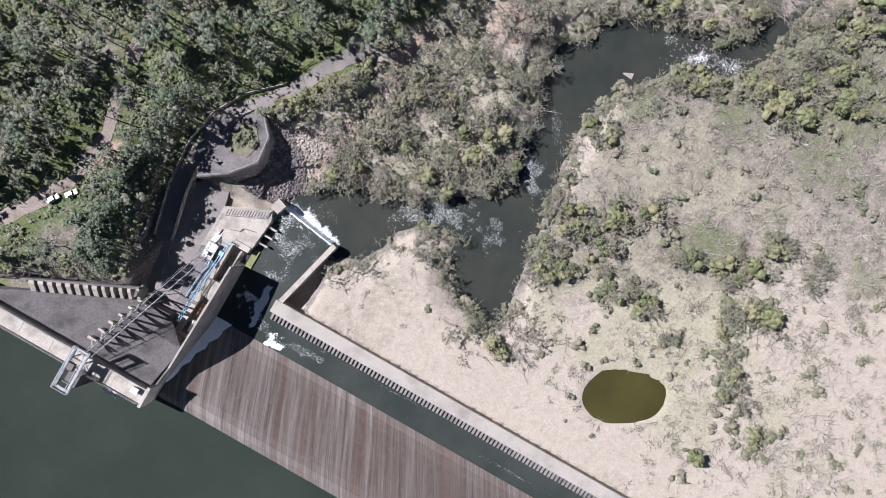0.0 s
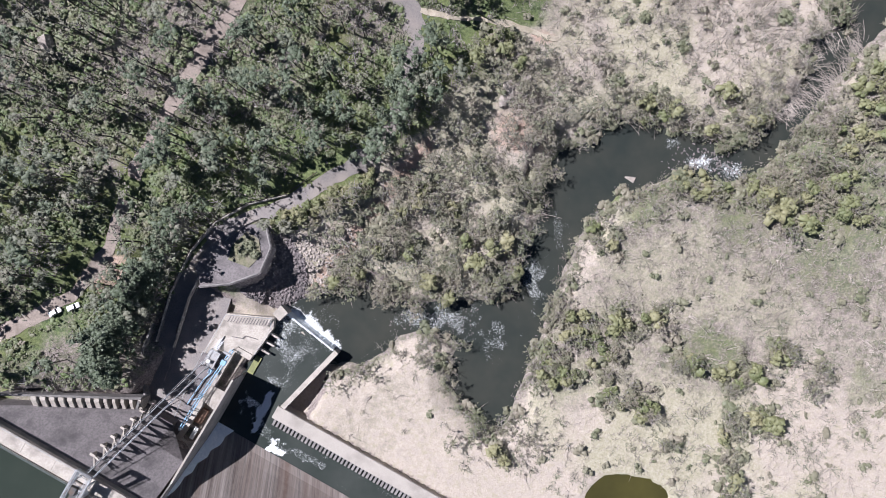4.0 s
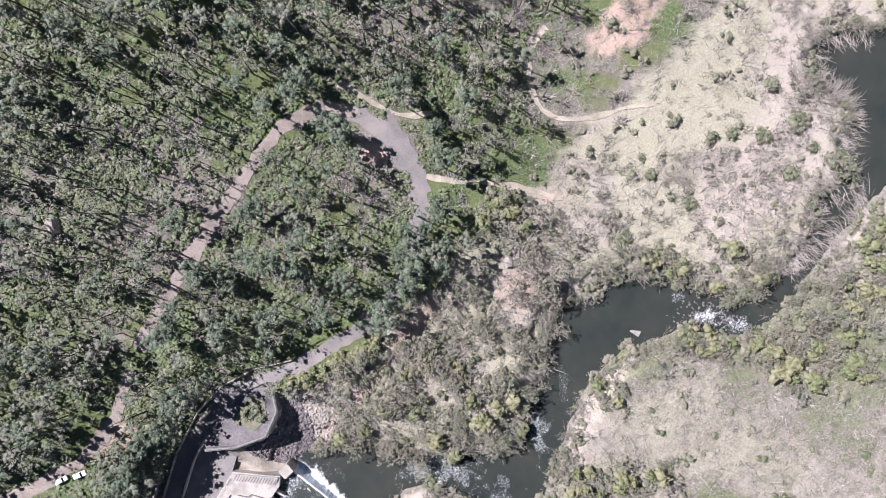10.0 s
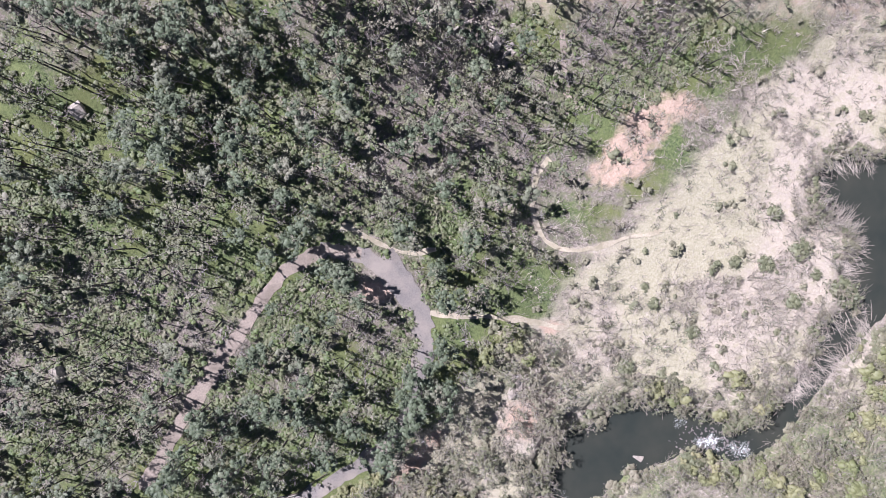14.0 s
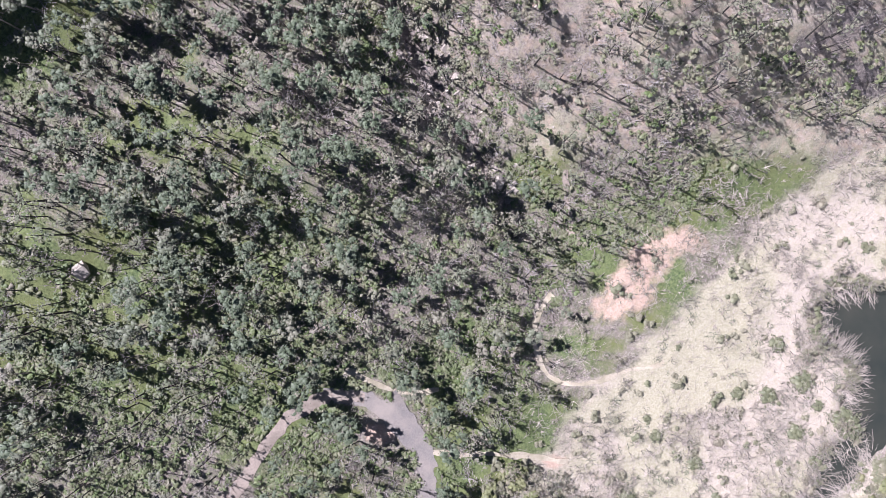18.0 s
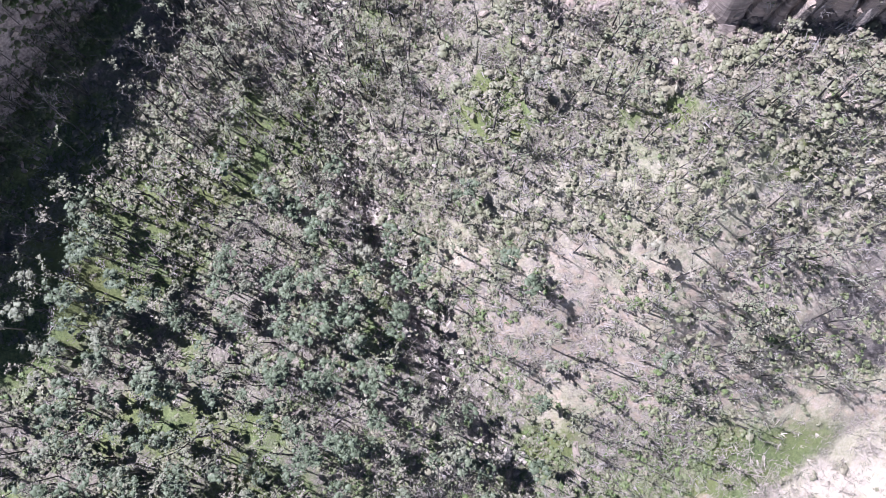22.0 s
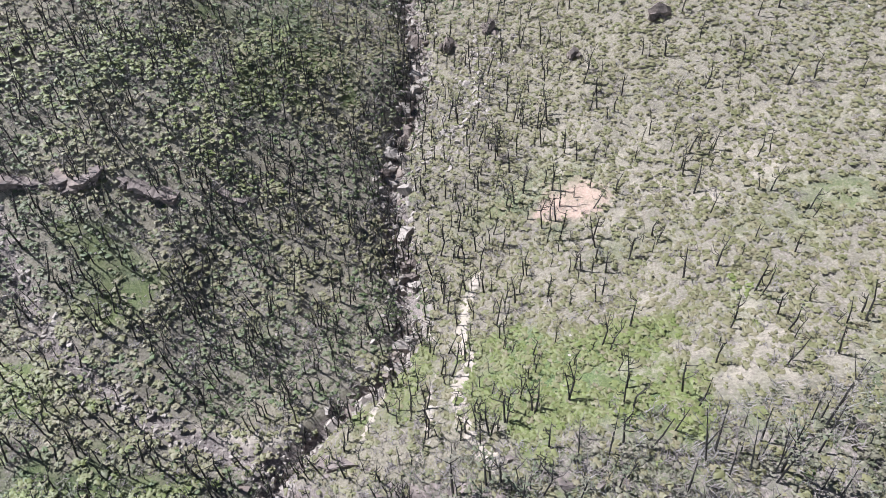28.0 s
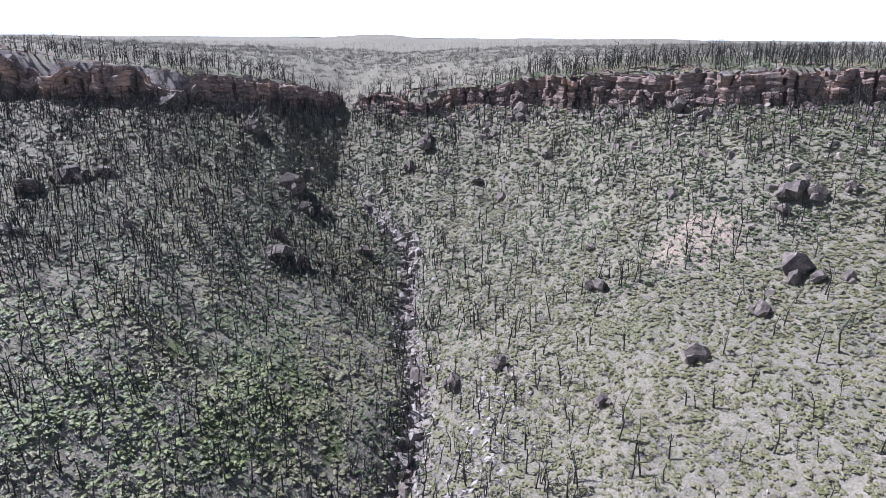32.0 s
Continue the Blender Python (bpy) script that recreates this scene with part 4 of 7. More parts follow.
for k in range(1, 186):
    b2 = block_ob.copy()
    scene.collection.objects.link(b2)
    b2.matrix_basis = DAM @ Matrix.Translation((12.2 + 1.45 * k, 0.03 * random.uniform(-1, 1), 0.06 * random.uniform(-1, 1)))

weir = tagged(empty("weir"), "low concrete weir with water falling over its crest", "weir")
part("crest_wall", dam_slab([(-4, 69.4), (17.6, 66.2), (17.9, 67.6), (-3.8, 70.9)], -3, 3.1), CONCRETE, weir)
part("return_wall", dam_slab([(18.2, 68.3), (19.9, 67.7), (13.2, 41.7), (11.4, 41.8)], -3, 5.0), PALE_CONCRETE, weir, "pale concrete return wall")
part("end_block", dam_slab([(-6.8, 68.8), (-3.4, 67.8), (-2.2, 71.6), (-5.6, 72.8)], -2, 6.2), PALE_CONCRETE, weir)
fall = bmesh.new()
grid = []
for k in range(91):
    t = k / 90
    u, v = -3.4 + 21 * t, 70.75 - 3.2 * t
    w = 0.8 * (float(vnoise(np.array(k / 2.3), np.array(0.5), 3)) - 0.4)
    grid.append([fall.verts.new(p) for p in (P(u, v - 0.5, 3.28), P(u, v + 0.1, 3.32), P(u, v + 0.35, 2.7), P(u, v + 0.7 + 0.3 * w, 1.0), P(u, v + 1.0 + 0.8 * w, -0.6), P(u, v + 1.6 + 2.2 * w, -0.98))])
for r0, r1 in zip(grid[:-1], grid[1:]):
    for a in range(5):
        fall.faces.new((r0[a], r1[a], r1[a + 1], r0[a + 1]))
tagged(part("weir_fall", fall, THIN_WATER), "white water falling over the weir", "water", kind="structure")

# ---- terrace, counterforts and fish lift yard ----
tagged(part("yard", dam_slab([(-29, 20.6), (-38.5, 36.6), (-40, 50), (-37, 60), (-30, 67), (-22, 66.5), (-20.8, 61), (-20.6, 45), (-17.2, 20.6)], 1, 5.5), ASPHALT), "dark asphalt yard beside the fish lift", "pavement", kind="structure")
bank = tagged(empty("yard_wall"), "dark concrete retaining wall round the sunken yard", "retaining wall")
part("wall_body", dam_slab([(-29, 21.4), (-38.7, 36.6), (-40.0, 46), (-40.6, 46), (-39.3, 36.4), (-29.5, 21.0)], 1, 9.0), WALL_CONCRETE, bank)

cf = tagged(empty("counterfort_wall"), "concrete retaining wall with a row of pale sloping buttresses", "retaining wall")
n_cf = 13
for k in range(n_cf):
    t = k / (n_cf - 1)
    u, v = -55.4 + 27 * t, 8.6 + 11.2 * t
    zf = 31.2 - 0.99 * v
    bm = bmesh.new()
    prof = [(0, zf - 2), (0, zf + 0.3), (2.6, zf + 2.4), (3.7, zf + 2.6), (3.7, zf - 5)]
    d = Vector((-0.40, 0.92))
    side = Vector((0.92, 0.40))
    rows = []
    w = 0.85 if k < 8 else 0.55
    for s in (-w, w):
        rows.append([bm.verts.new(P(u + d.x * a + side.x * s, v + d.y * a + side.y * s, z)) for a, z in prof])
    bm.faces.new(rows[0])
    bm.faces.new(rows[1][::-1])
    for a in range(5):
        bm.faces.new((rows[0][a], rows[1][a], rows[1][(a + 1) % 5], rows[0][(a + 1) % 5]))
    part("buttress", bm, PALE_CONCRETE, cf)
bm = dam_slab([(-66, 8.0), (-30.4, 23.0), (-29.0, 20.8), (-28.4, 21.2), (-30.0, 23.9), (-66, 8.6)], 0, 1)
for vert in bm.verts:
    q = dam_uv(vert.co.x, vert.co.y)
    vert.co.z = 2.0 if vert.co.z < 0.5 else 31.2 - 0.99 * q[1] + 5.6
part("wall_body", bm, WALL_CONCRETE, cf)

# rails climbing from the lift to the crest, on bents
track = tagged(empty("inclined_track"), "steel inclined track on pale trestle bents climbing to the dam crest", "track")
ta, tb = Vector((-26.5, 3.0, 32.4)), Vector((-17.2, 44.0, 10.5))


def track_at(t, off=0.0, dz=0.0):
    p = ta.lerp(tb, t)
    return P(p.x + off, p.y, p.z + dz)


for off in (-1.1, 1.1):
    bm = bmesh.new()
    for k in range(12):
        add_bar(bm, track_at(k / 12, off), track_at((k + 1) / 12, off), 0.16, 4)
    part("rail", bm, WHITE_STEEL, track)
for off in (-1.5, 1.5):
    bm = bmesh.new()
    for k in range(12):
        add_bar(bm, track_at(k / 12, off, 1.1), track_at((k + 1) / 12, off, 1.1), 0.06, 4)
        add_bar(bm, track_at(k / 12, off, 0), track_at(k / 12, off, 1.1), 0.05, 4)
    part("guard_rail", bm, WHITE_STEEL, track)
for k in range(13):
    part("sleeper", bar(track_at((k + 0.5) / 13, -1.3, -0.25), track_at((k + 0.5) / 13, 1.3, -0.25), 0.10, 4), RAIL_STEEL, track)
for k in range(7):
    t = 0.06 + 0.068 * k
    p = ta.lerp(tb, t)
    u, v = p.x - 4.6, p.y + 0.6
    zf = 31.2 - 0.99 * v
    bm = bmesh.new()
    add_box(bm, (u - 0.45, v - 0.3, zf - 1), (u + 0.45, v + 0.5, zf + 1.7), DAM, 0.05)
    part("pedestal", bm, PALE_CONCRETE, track, "pale concrete pedestal")
    part("cap", box((u - 0.9, v - 0.35, zf + 1.7), (u + 1.5, v + 0.5, zf + 2.2), DAM, 0.05), PALE_CONCRETE, track)
    for w in (-1.3, 1.5):
        part("brace", bar(P(u + 0.6, v, zf + 1.9), P(u + 3.6, v + w, p.z - 0.3), 0.34, 5), PALE_CONCRETE, track)
    part("leg", bar(P(p.x, p.y, p.z - 0.2), P(p.x - 0.3, p.y + 0.5, 30.8 - 0.99 * p.y), 0.2, 5), RAIL_STEEL, track)
for k in range(4):
    t = 0.58 + 0.12 * k
    for off in (-1.1, 1.1):
        part("post", bar(track_at(t, off, -0.1), P(ta.lerp(tb, t).x + off, ta.lerp(tb, t).y, 4.5), 0.15, 5), RAIL_STEEL, track)


def make_gantry():
    g = tagged(empty("gantry_tower"), "pale steel gantry tower with a ring walkway over the dam deck", "gantry")
    u0, u1, v0, v1, z = -29.0, -23.8, -7.9, 6.1, 38.5
    ring = bmesh.new()
    for lo, hi in (((u0, v0), (u1, v0 + 1.1)), ((u0, v1 - 1.1), (u1, v1)), ((u0, v0 + 1.1), (u0 + 1.0, v1 - 1.1)), ((u1 - 1.0, v0 + 1.1), (u1, v1 - 1.1))):
        add_box(ring, (lo[0], lo[1], z - 0.35), (hi[0], hi[1], z), DAM)
    part("walkway", ring, RAIL_STEEL, g, "grey grating ring walkway")
    for dz, e in ((0.55, 0), (1.1, 0), (1.1, 1.05)):
        rail = bmesh.new()
        c = [(u0 + e, v0 + e), (u1 - e, v0 + e), (u1 - e, v1 - e), (u0 + e, v1 - e)]
        for k in range(4):
            add_bar(rail, P(*c[k], z + dz), P(*c[(k + 1) % 4], z + dz), 0.11, 5)
        part("handrail", rail, WHITE_STEEL, g)
    for u, v in [(u, v) for u in (u0, u1) for v in np.linspace(v0, v1, 8)]:
        part("stanchion", bar(P(u, v, z), P(u, v, z + 1.1), 0.05, 5), WHITE_STEEL, g)
    for u in (u0 + 0.5, u1 - 0.5):
        for v in (-2.2, 2.2):
            part("leg", bar(P(u, v, 32.0), P(u, v, z - 0.3), 0.28, 6), WHITE_STEEL, g)
        for a, b in ((-2.2, 2.2), (2.2, -2.2)):
            part("brace", bar(P(u, a, 32.3), P(u, b, z - 0.4), 0.12, 5), WHITE_STEEL, g)
        part("girder", box((u - 0.25, v0, z - 0.95), (u + 0.25, v1, z - 0.36), DAM), WHITE_STEEL, g)
    for v in (-5.2, -1.0, 2.4):
        part("cross_beam", box((u0 + 1.0, v - 0.2, z - 0.9), (u1 - 1.0, v + 0.2, z - 0.4), DAM), DARK_STEEL, g)
    part("hoist", box((-28.2, -1.2, z - 0.4), (-25.8, 1.2, z + 1.0), DAM, 0.15), DARK_STEEL, g, "dark hoist housing")
    part("drum", bar(P(-28.4, 0, z + 0.2), P(-25.6, 0, z + 0.2), 0.5, 10), RAIL_STEEL, g)
    part("intake_screen", box((-29.0, -7.4, 14), (-25.0, -2.6, 33), DAM), DARK_STEEL, g)
    for v in (-7.45, -2.5):
        part("screen_frame", box((-29.4, v - 0.15, 14), (-24.6, v + 0.15, 33.2), DAM), WHITE_STEEL, g)


make_gantry()

plat = tagged(empty("intake_platform"), "small pale steel platform on the upstream face of the dam", "platform")
part("grating", box((-19.8, -6.6, 25.6), (-14.2, -2.7, 25.9), DAM), WHITE_STEEL, plat)
for v in (-6.6, -2.9):
    part("handrail", bar(P(-19.8, v, 27.0), P(-14.2, v, 27.0), 0.07, 5), WHITE_STEEL, plat)
for u in (-19.6, -17, -14.4):
    part("bracket", bar(P(u, -6.4, 25.7), P(u, -2.5, 21.5), 0.14, 5), WHITE_STEEL, plat)
    part("post", bar(P(u, -6.6, 25.8), P(u, -6.6, 27.0), 0.06, 5), WHITE_STEEL, plat)
part("winch", box((-18.0, -5.6, 25.9), (-16.4, -4.2, 27.1), DAM, 0.1), DARK_STEEL, plat)

cab = tagged(empty("gate_house"), "small pale steel valve cabinet at the end of the deck", "cabinet")
part("body", box((-9.4, 0.2, 32.0), (-7.4, 1.8, 33.5), DAM, 0.06), WHITE_STEEL, cab)
part("lid", box((-9.55, 0.05, 33.5), (-7.25, 1.95, 33.65), DAM), WHITE_PAINT, cab)

# ---- fish lift ----
lift = tagged(empty("fish_lift"), "pale concrete fish lift building with open channels", "fish lift")
part("head_block", dam_slab([(-21, 45.5), (-13.2, 47.4), (-11.4, 53.2), (-5.0, 53.2), (-3.9, 64.5), (-5.4, 68.0), (-20.6, 61.2)], -2, 6.6), PALE_CONCRETE, lift, "broad pale concrete head block")
part("side_slab", dam_slab([(-21, 45.3), (-17.0, 20.6), (-17.0, 14.3), (-14.7, 14.3), (-14.25, 30), (-13.4, 47.2)], -2, 6.2), DARK_CONCRETE, lift, "dark weathered side slab")
part("left_wall", dam_slab([(-14.6, 13.8), (-13.1, 13.8), (-11.7, 30), (-11.35, 53), (-13.1, 47.2), (-14.15, 30)], -2, 6.6), CONCRETE, lift)
part("channel_divider", dam_slab([(-12.9, 31.0), (-5.4, 29.5), (-5.4, 37.4), (-11.6, 37.2)], 0.5, 6.9), PALE_CONCRETE, lift)
part("lower_wall", box((-13.0, 12.0, 0.5), (-5.4, 15.8, 6.9), DAM, 0.06), PALE_CONCRETE, lift)
part("upper_wall", box((-11.3, 51.0, 0.5), (-5.4, 53.1, 6.9), DAM, 0.06), PALE_CONCRETE, lift)
part("channel_floor", box((-13.6, 15.8, -1), (-5.4, 53, 1.2), DAM), DARK_CONCRETE, lift, "dark wet channel floor")
part("baffle", box((-12.8, 20.2, 1.2), (-7.0, 20.8, 5.0), DAM), CONCRETE, lift)
part("hopper", box((-12.2, 22.6, 1.4), (-9.4, 28.0, 5.4), DAM, 0.1), surface("rust_steel", (0.16, 0.09, 0.06), (0.24, 0.14, 0.09), (0.10, 0.07, 0.05), 0.5, 3.0), lift, "rusty brown hopper")
part("hopper_rim", box((-10.6, 17.2, 5.6), (-9.2, 21.6, 6.4), DAM, 0.08), WHITE_PAINT, lift, "white painted beam")
part("roof_strip", dam_slab([(-19.0, 58.5), (-5.6, 64.6), (-5.6, 67.4), (-19.6, 61.0)], 6.6, 7.2), PALE_CONCRETE, lift)
for k in range(15):
    t = k / 14
    part("roof_rib", box((-18.6 + 12.6 * t - 0.1, 60.2 + 5.6 * t - 1.2, 7.2), (-18.6 + 12.6 * t + 0.1, 60.2 + 5.6 * t + 1.0, 7.4), DAM), DARK_CONCRETE, lift)
for v in (55.9, 59.1, 62.3):
    part("fin", box((-5.0, v - 0.35, 1.5), (-0.8, v + 0.35, 5.6), DAM, 0.05), PALE_CONCRETE, lift)
part("gate_slot", box((-4.8, 46.3, 0), (-2.6, 53.0, 3.9), DAM), surface("algae_concrete", (0.16, 0.17, 0.07), (0.24, 0.24, 0.10), (0.12, 0.13, 0.06), 0.5, 2.0), lift, "green algae-stained sill")
part("kerb", dam_slab([(-15.0, 55.0), (-11.4, 56.2), (-10.8, 57.6), (-6.6, 58.6), (-6.6, 58.8), (-10.95, 57.8), (-11.55, 56.4), (-15.0, 55.2)], 6.6, 7.0), DARK_CONCRETE, lift)

crane = tagged(empty("monorail_crane"), "bright blue painted monorail crane beside the fish lift", "crane")
ca, cb, cc = Vector((-14.1, 20.1, 9.4)), Vector((-13.6, 33.0, 9.6)), Vector((-12.0, 51.6, 9.4))
for off in (-0.42, 0.42):
    for a, b, nm in ((ca, cb, "lower_girder"), (cb, cc, "upper_girder")):
        bm = bmesh.new()
        add_bar(bm, P(a.x + off, a.y, a.z), P(b.x + off, b.y, b.z), 0.19, 6)
        part(nm, bm, BLUE_PAINT, crane)
for k in range(9):
    q = ca.lerp(cb, k / 4) if k < 4 else cb.lerp(cc, (k - 4) / 4)
    part("tie", bar(P(q.x - 0.8, q.y, q.z), P(q.x + 0.8, q.y, q.z), 0.14, 5), BLUE_PAINT, crane)
    if k % 2 == 0:
        part("post", bar(P(q.x - 0.3, q.y, 6.2), P(q.x, q.y, q.z - 0.2), 0.18, 6), BLUE_PAINT, crane)
part("trolley", box((-13.2, 46, 9.6), (-11.4, 47.8, 10.8), DAM, 0.1), BLUE_PAINT, crane)
part("motor", bar(P(-14.0, 50.2, 10.4), P(-11.2, 50.2, 10.4), 0.5, 8), WHITE_STEEL, crane)
part("drive_box", box((-15.6, 41, 8.6), (-14.4, 42.6, 9.8), DAM, 0.1), BLUE_PAINT, crane)
part("end_stop", bar(P(-14.1, 19.7, 8.8), P(-14.1, 19.7, 10.2), 0.55, 8), WHITE_STEEL, crane)
stage = tagged(empty("service_platform"), "raised pale steel platform with handrails beside the crane", "platform")
part("grating", box((-18.6, 42.6, 8.5), (-14.9, 48.6, 8.7), DAM), RAIL_STEEL, stage)
for u in (-18.5, -15.0):
    part("handrail", bar(P(u, 42.6, 9.8), P(u, 48.6, 9.8), 0.09, 5), WHITE_STEEL, stage)
    for v in (42.7, 45.6, 48.5):
        part("post", bar(P(u, v, 6.0), P(u, v, 9.8), 0.09, 5), WHITE_STEEL, stage)
for v in (42.6, 48.6):
    part("end_rail", bar(P(-18.5, v, 9.8), P(-15.0, v, 9.8), 0.09, 5), WHITE_STEEL, stage)
for k in range(7):
    part("stair_tread", box((-18.2, 49.0 + 0.5 * k, 8.3 - 0.28 * k), (-16.4, 49.4 + 0.5 * k, 8.38 - 0.28 * k), DAM), WHITE_STEEL, stage)
part("control_box", box((-17.8, 44.0, 8.7), (-16.6, 45.2, 10.1), DAM, 0.06), WHITE_PAINT, stage)
pipe = tagged(empty("service_pipe"), "blue and grey service pipes lying on the fish lift deck", "pipe")
for k, (a, b) in enumerate((((-16.8, 27), (-16.0, 38)), ((-15.9, 38), (-14.6, 42)), ((-17.6, 49), (-17.2, 54.0)), ((-17.2, 49), (-14.4, 47.6)), ((-15.8, 29.5), (-13.8, 31.5)))):
    part("pipe_run", bar(P(*a, 6.95), P(*b, 6.95), 0.2, 6), BLUE_PAINT if k in (0, 1, 4) else RAIL_STEEL, pipe)


def fence_line(name, pts, label, gap=2.0, height=1.1, bars=2, r=0.05, mat=WHITE_STEEL):
    f = tagged(empty(name), label, "railing")
    for dz in np.linspace(height, height / bars, bars):
        bm = bmesh.new()
        for a, b in zip(pts[:-1], pts[1:]):
            add_bar(bm, Vector(a) + Vector((0, 0, dz)), Vector(b) + Vector((0, 0, dz)), r, 4)
        part("rail", bm, mat, f)
    for a, b in zip(pts[:-1], pts[1:]):
        a, b = Vector(a), Vector(b)
        n = max(1, int((b - a).length / gap))
        for k in range(n):
            p = a.lerp(b, k / n)
            part("post", bar(p, p + Vector((0, 0, height)), r * 1.2, 4), mat, f)
    return f


fence_line("handrail", [P(-20.3, 45.5, 6.6), P(-20.4, 60.8, 6.6), P(-6, 67.4, 6.6), P(-4.5, 64, 6.6), P(-5.0, 54, 6.6)], "pale steel handrail round the fish lift deck")
fence_line("handrail", [P(-113, -2.5, 32.55), P(-30.5, -2.5, 32.55)], "pale steel handrail on the dam parapet", 3.0)
fence_line("handrail", [P(-23.5, -2.5, 32.55), P(-6, -2.5, 32.55)], "pale steel handrail at the deck end", 3.0)
fence_line("handrail", [P(-113, 2.5, 32.55), P(-30.5, 2.5, 32.55)], "pale steel handrail on the downstream parapet", 3.0)
fence_line("handrail", [P(-18.6, 21, 5.5), P(-20.6, 36, 5.5), P(-21.2, 46, 5.5)], "pale steel handrail along the yard", 2.0)

# ---- lookout, its wall and the road rails ----
lookout = tagged(empty("lookout"), "raised paved lookout behind a bent concrete wall", "lookout")
hexp = [(-59.8, 46.5), (-57.9, 37.3), (-61.7, 28.7), (-72.1, 24.9), (-82.5, 24.0)]
bm = bmesh.new()
inner = [(-60.9, 46.5), (-59.0, 37.7), (-62.5, 29.6), (-72.3, 26.0), (-82.5, 25.1)]
add_slab(bm, hexp + inner[::-1], 2, 14.1)
part("retaining_wall", bm, DARK_CONCRETE, lookout, "bent weathered concrete wall")
part("platform", slab([*inner, (-84, 31), (-79.5, 38), (-70.5, 45.5), (-66, 47.5)], 8, 13.2), DARK_CONCRETE, lookout, "worn grey paving")
for k in range(4):
    a, b = hexp[k], hexp[k + 1]
    part("wall_cap", bar(((a[0] + inner[k][0]) / 2, (a[1] + inner[k][1]) / 2, 14.15), ((b[0] + inner[k + 1][0]) / 2, (b[1] + inner[k + 1][1]) / 2, 14.15), 0.35, 6), WALL_CONCRETE, lookout)


part("garden_bed", slab([(-73, 33.5), (-66, 30.8), (-61.8, 35), (-62.6, 40.5), (-66.5, 43), (-71.5, 38.5)], 13.0, 13.4), GRASS_BED, lookout, "dry grass bed")


def barrier(pts, label):
    """A low concrete barrier of separate lengths."""
    b = tagged(empty("road_barrier"), label, "barrier")
    for p, q in zip(pts[:-1], pts[1:]):
        p, q = Vector(p), Vector(q)
        n = max(1, int((q - p).length / 3.2))
        turn = math.atan2(q.y - p.y, q.x - p.x)
        for k in range(n):
            a = p.lerp(q, (k + 0.5) / n)
            half = (q - p).length / n / 2 - 0.06
            m = Matrix.Translation(a) @ Matrix.Rotation(turn, 4, "Z")
            bm = bmesh.new()
            add_box(bm, (-half, -0.32, -1.5), (half, 0.32, 0.25), m, 0.04)
            add_box(bm, (-half, -0.16, 0.25), (half, 0.16, 0.95), m, 0.04)
            part("barrier_length", bm, CONCRETE, b)
    return b


def beside(pts, off):
    c = np.array(pts, float)
    t = np.gradient(c, axis=0)
    t /= np.linalg.norm(t, axis=1)[:, None]
    c = c + np.stack([-t[:, 1], t[:, 0]], 1) * off
    return [(x, y, float(land(x, y)) + 0.2) for x, y in c]


fence_line("guard_rail", beside(ROAD[1:8], 3.6), "dark timber and steel guard rail along the road", 2.4, 0.9, 2, 0.11, DARK_STEEL)


def road_side(pts, off):
    out = []
    c = np.array(pts, float)
    t = np.gradient(c, axis=0)
    t /= np.linalg.norm(t, axis=1)[:, None]
    for x, y in c + np.stack([-t[:, 1], t[:, 0]], 1) * off:
        out.append((x, y, float(road_level(y)) + 0.45))
    return out


barrier(road_side(ROAD[1:7], 3.1), "pale concrete barrier along the uphill side of the road")
barrier(road_side(ROAD[1:4], -3.1), "pale concrete barrier between road and lookout")
fence_line("guard_rail", beside(ROAD[2:5], -3.4), "pale steel guard rail by the lookout", 2.4, 0.8, 1, 0.09, RAIL_STEEL)


def make_car(x, y, turn, label):
    c = tagged(empty("car", (x, y, float(land(x, y)) + 0.05)), label, "car")
    c.rotation_euler = (0, 0, turn)
    bm = box((-2.2, -0.88, 0.35), (2.2, 0.88, 0.95), None, 0.12)
    part("body", bm, WHITE_PAINT, c)
    cabin = box((-1.5, -0.78, 0.95), (0.9, 0.78, 1.5), None, 0.0)
    for v in cabin.verts:
        if v.co.z > 1.2:
            v.co.x = v.co.x * 0.78 - 0.08
            v.co.y *= 0.86
    part("windows", cabin, GLASS_DARK, c)
    part("roof", box((-1.25, -0.68, 1.49), (0.6, 0.68, 1.56), None, 0.03), WHITE_PAINT, c)
    for wx in (-1.4, 1.4):
        for wy in (-0.84, 0.84):
            w = part("wheel", bar((wx, wy - 0.1, 0.33), (wx, wy + 0.1, 0.33), 0.33, 12), RUBBER, c)
            part("rim", bar((wx, wy - 0.11, 0.33), (wx, wy + 0.11, 0.33), 0.19, 8), WHITE_STEEL, w)


make_car(-127.5, 16.5, 0.5, "white car parked under trees by the dirt road")
make_car(-121.5, 18.2, 0.4, "white car parked beside another white car")
ub = tagged(empty("utility_box", (-25.6, 62.0, float(land(-25.6, 62.0)))), "small white utility box on the road edge", "utility box")
part("body", box((-0.9, -0.5, 0), (0.9, 0.5, 1.1), None, 0.05), WHITE_PAINT, ub)
part("lid", box((-0.95, -0.55, 1.1), (0.95, 0.55, 1.2), None, 0.03), WHITE_STEEL, ub)


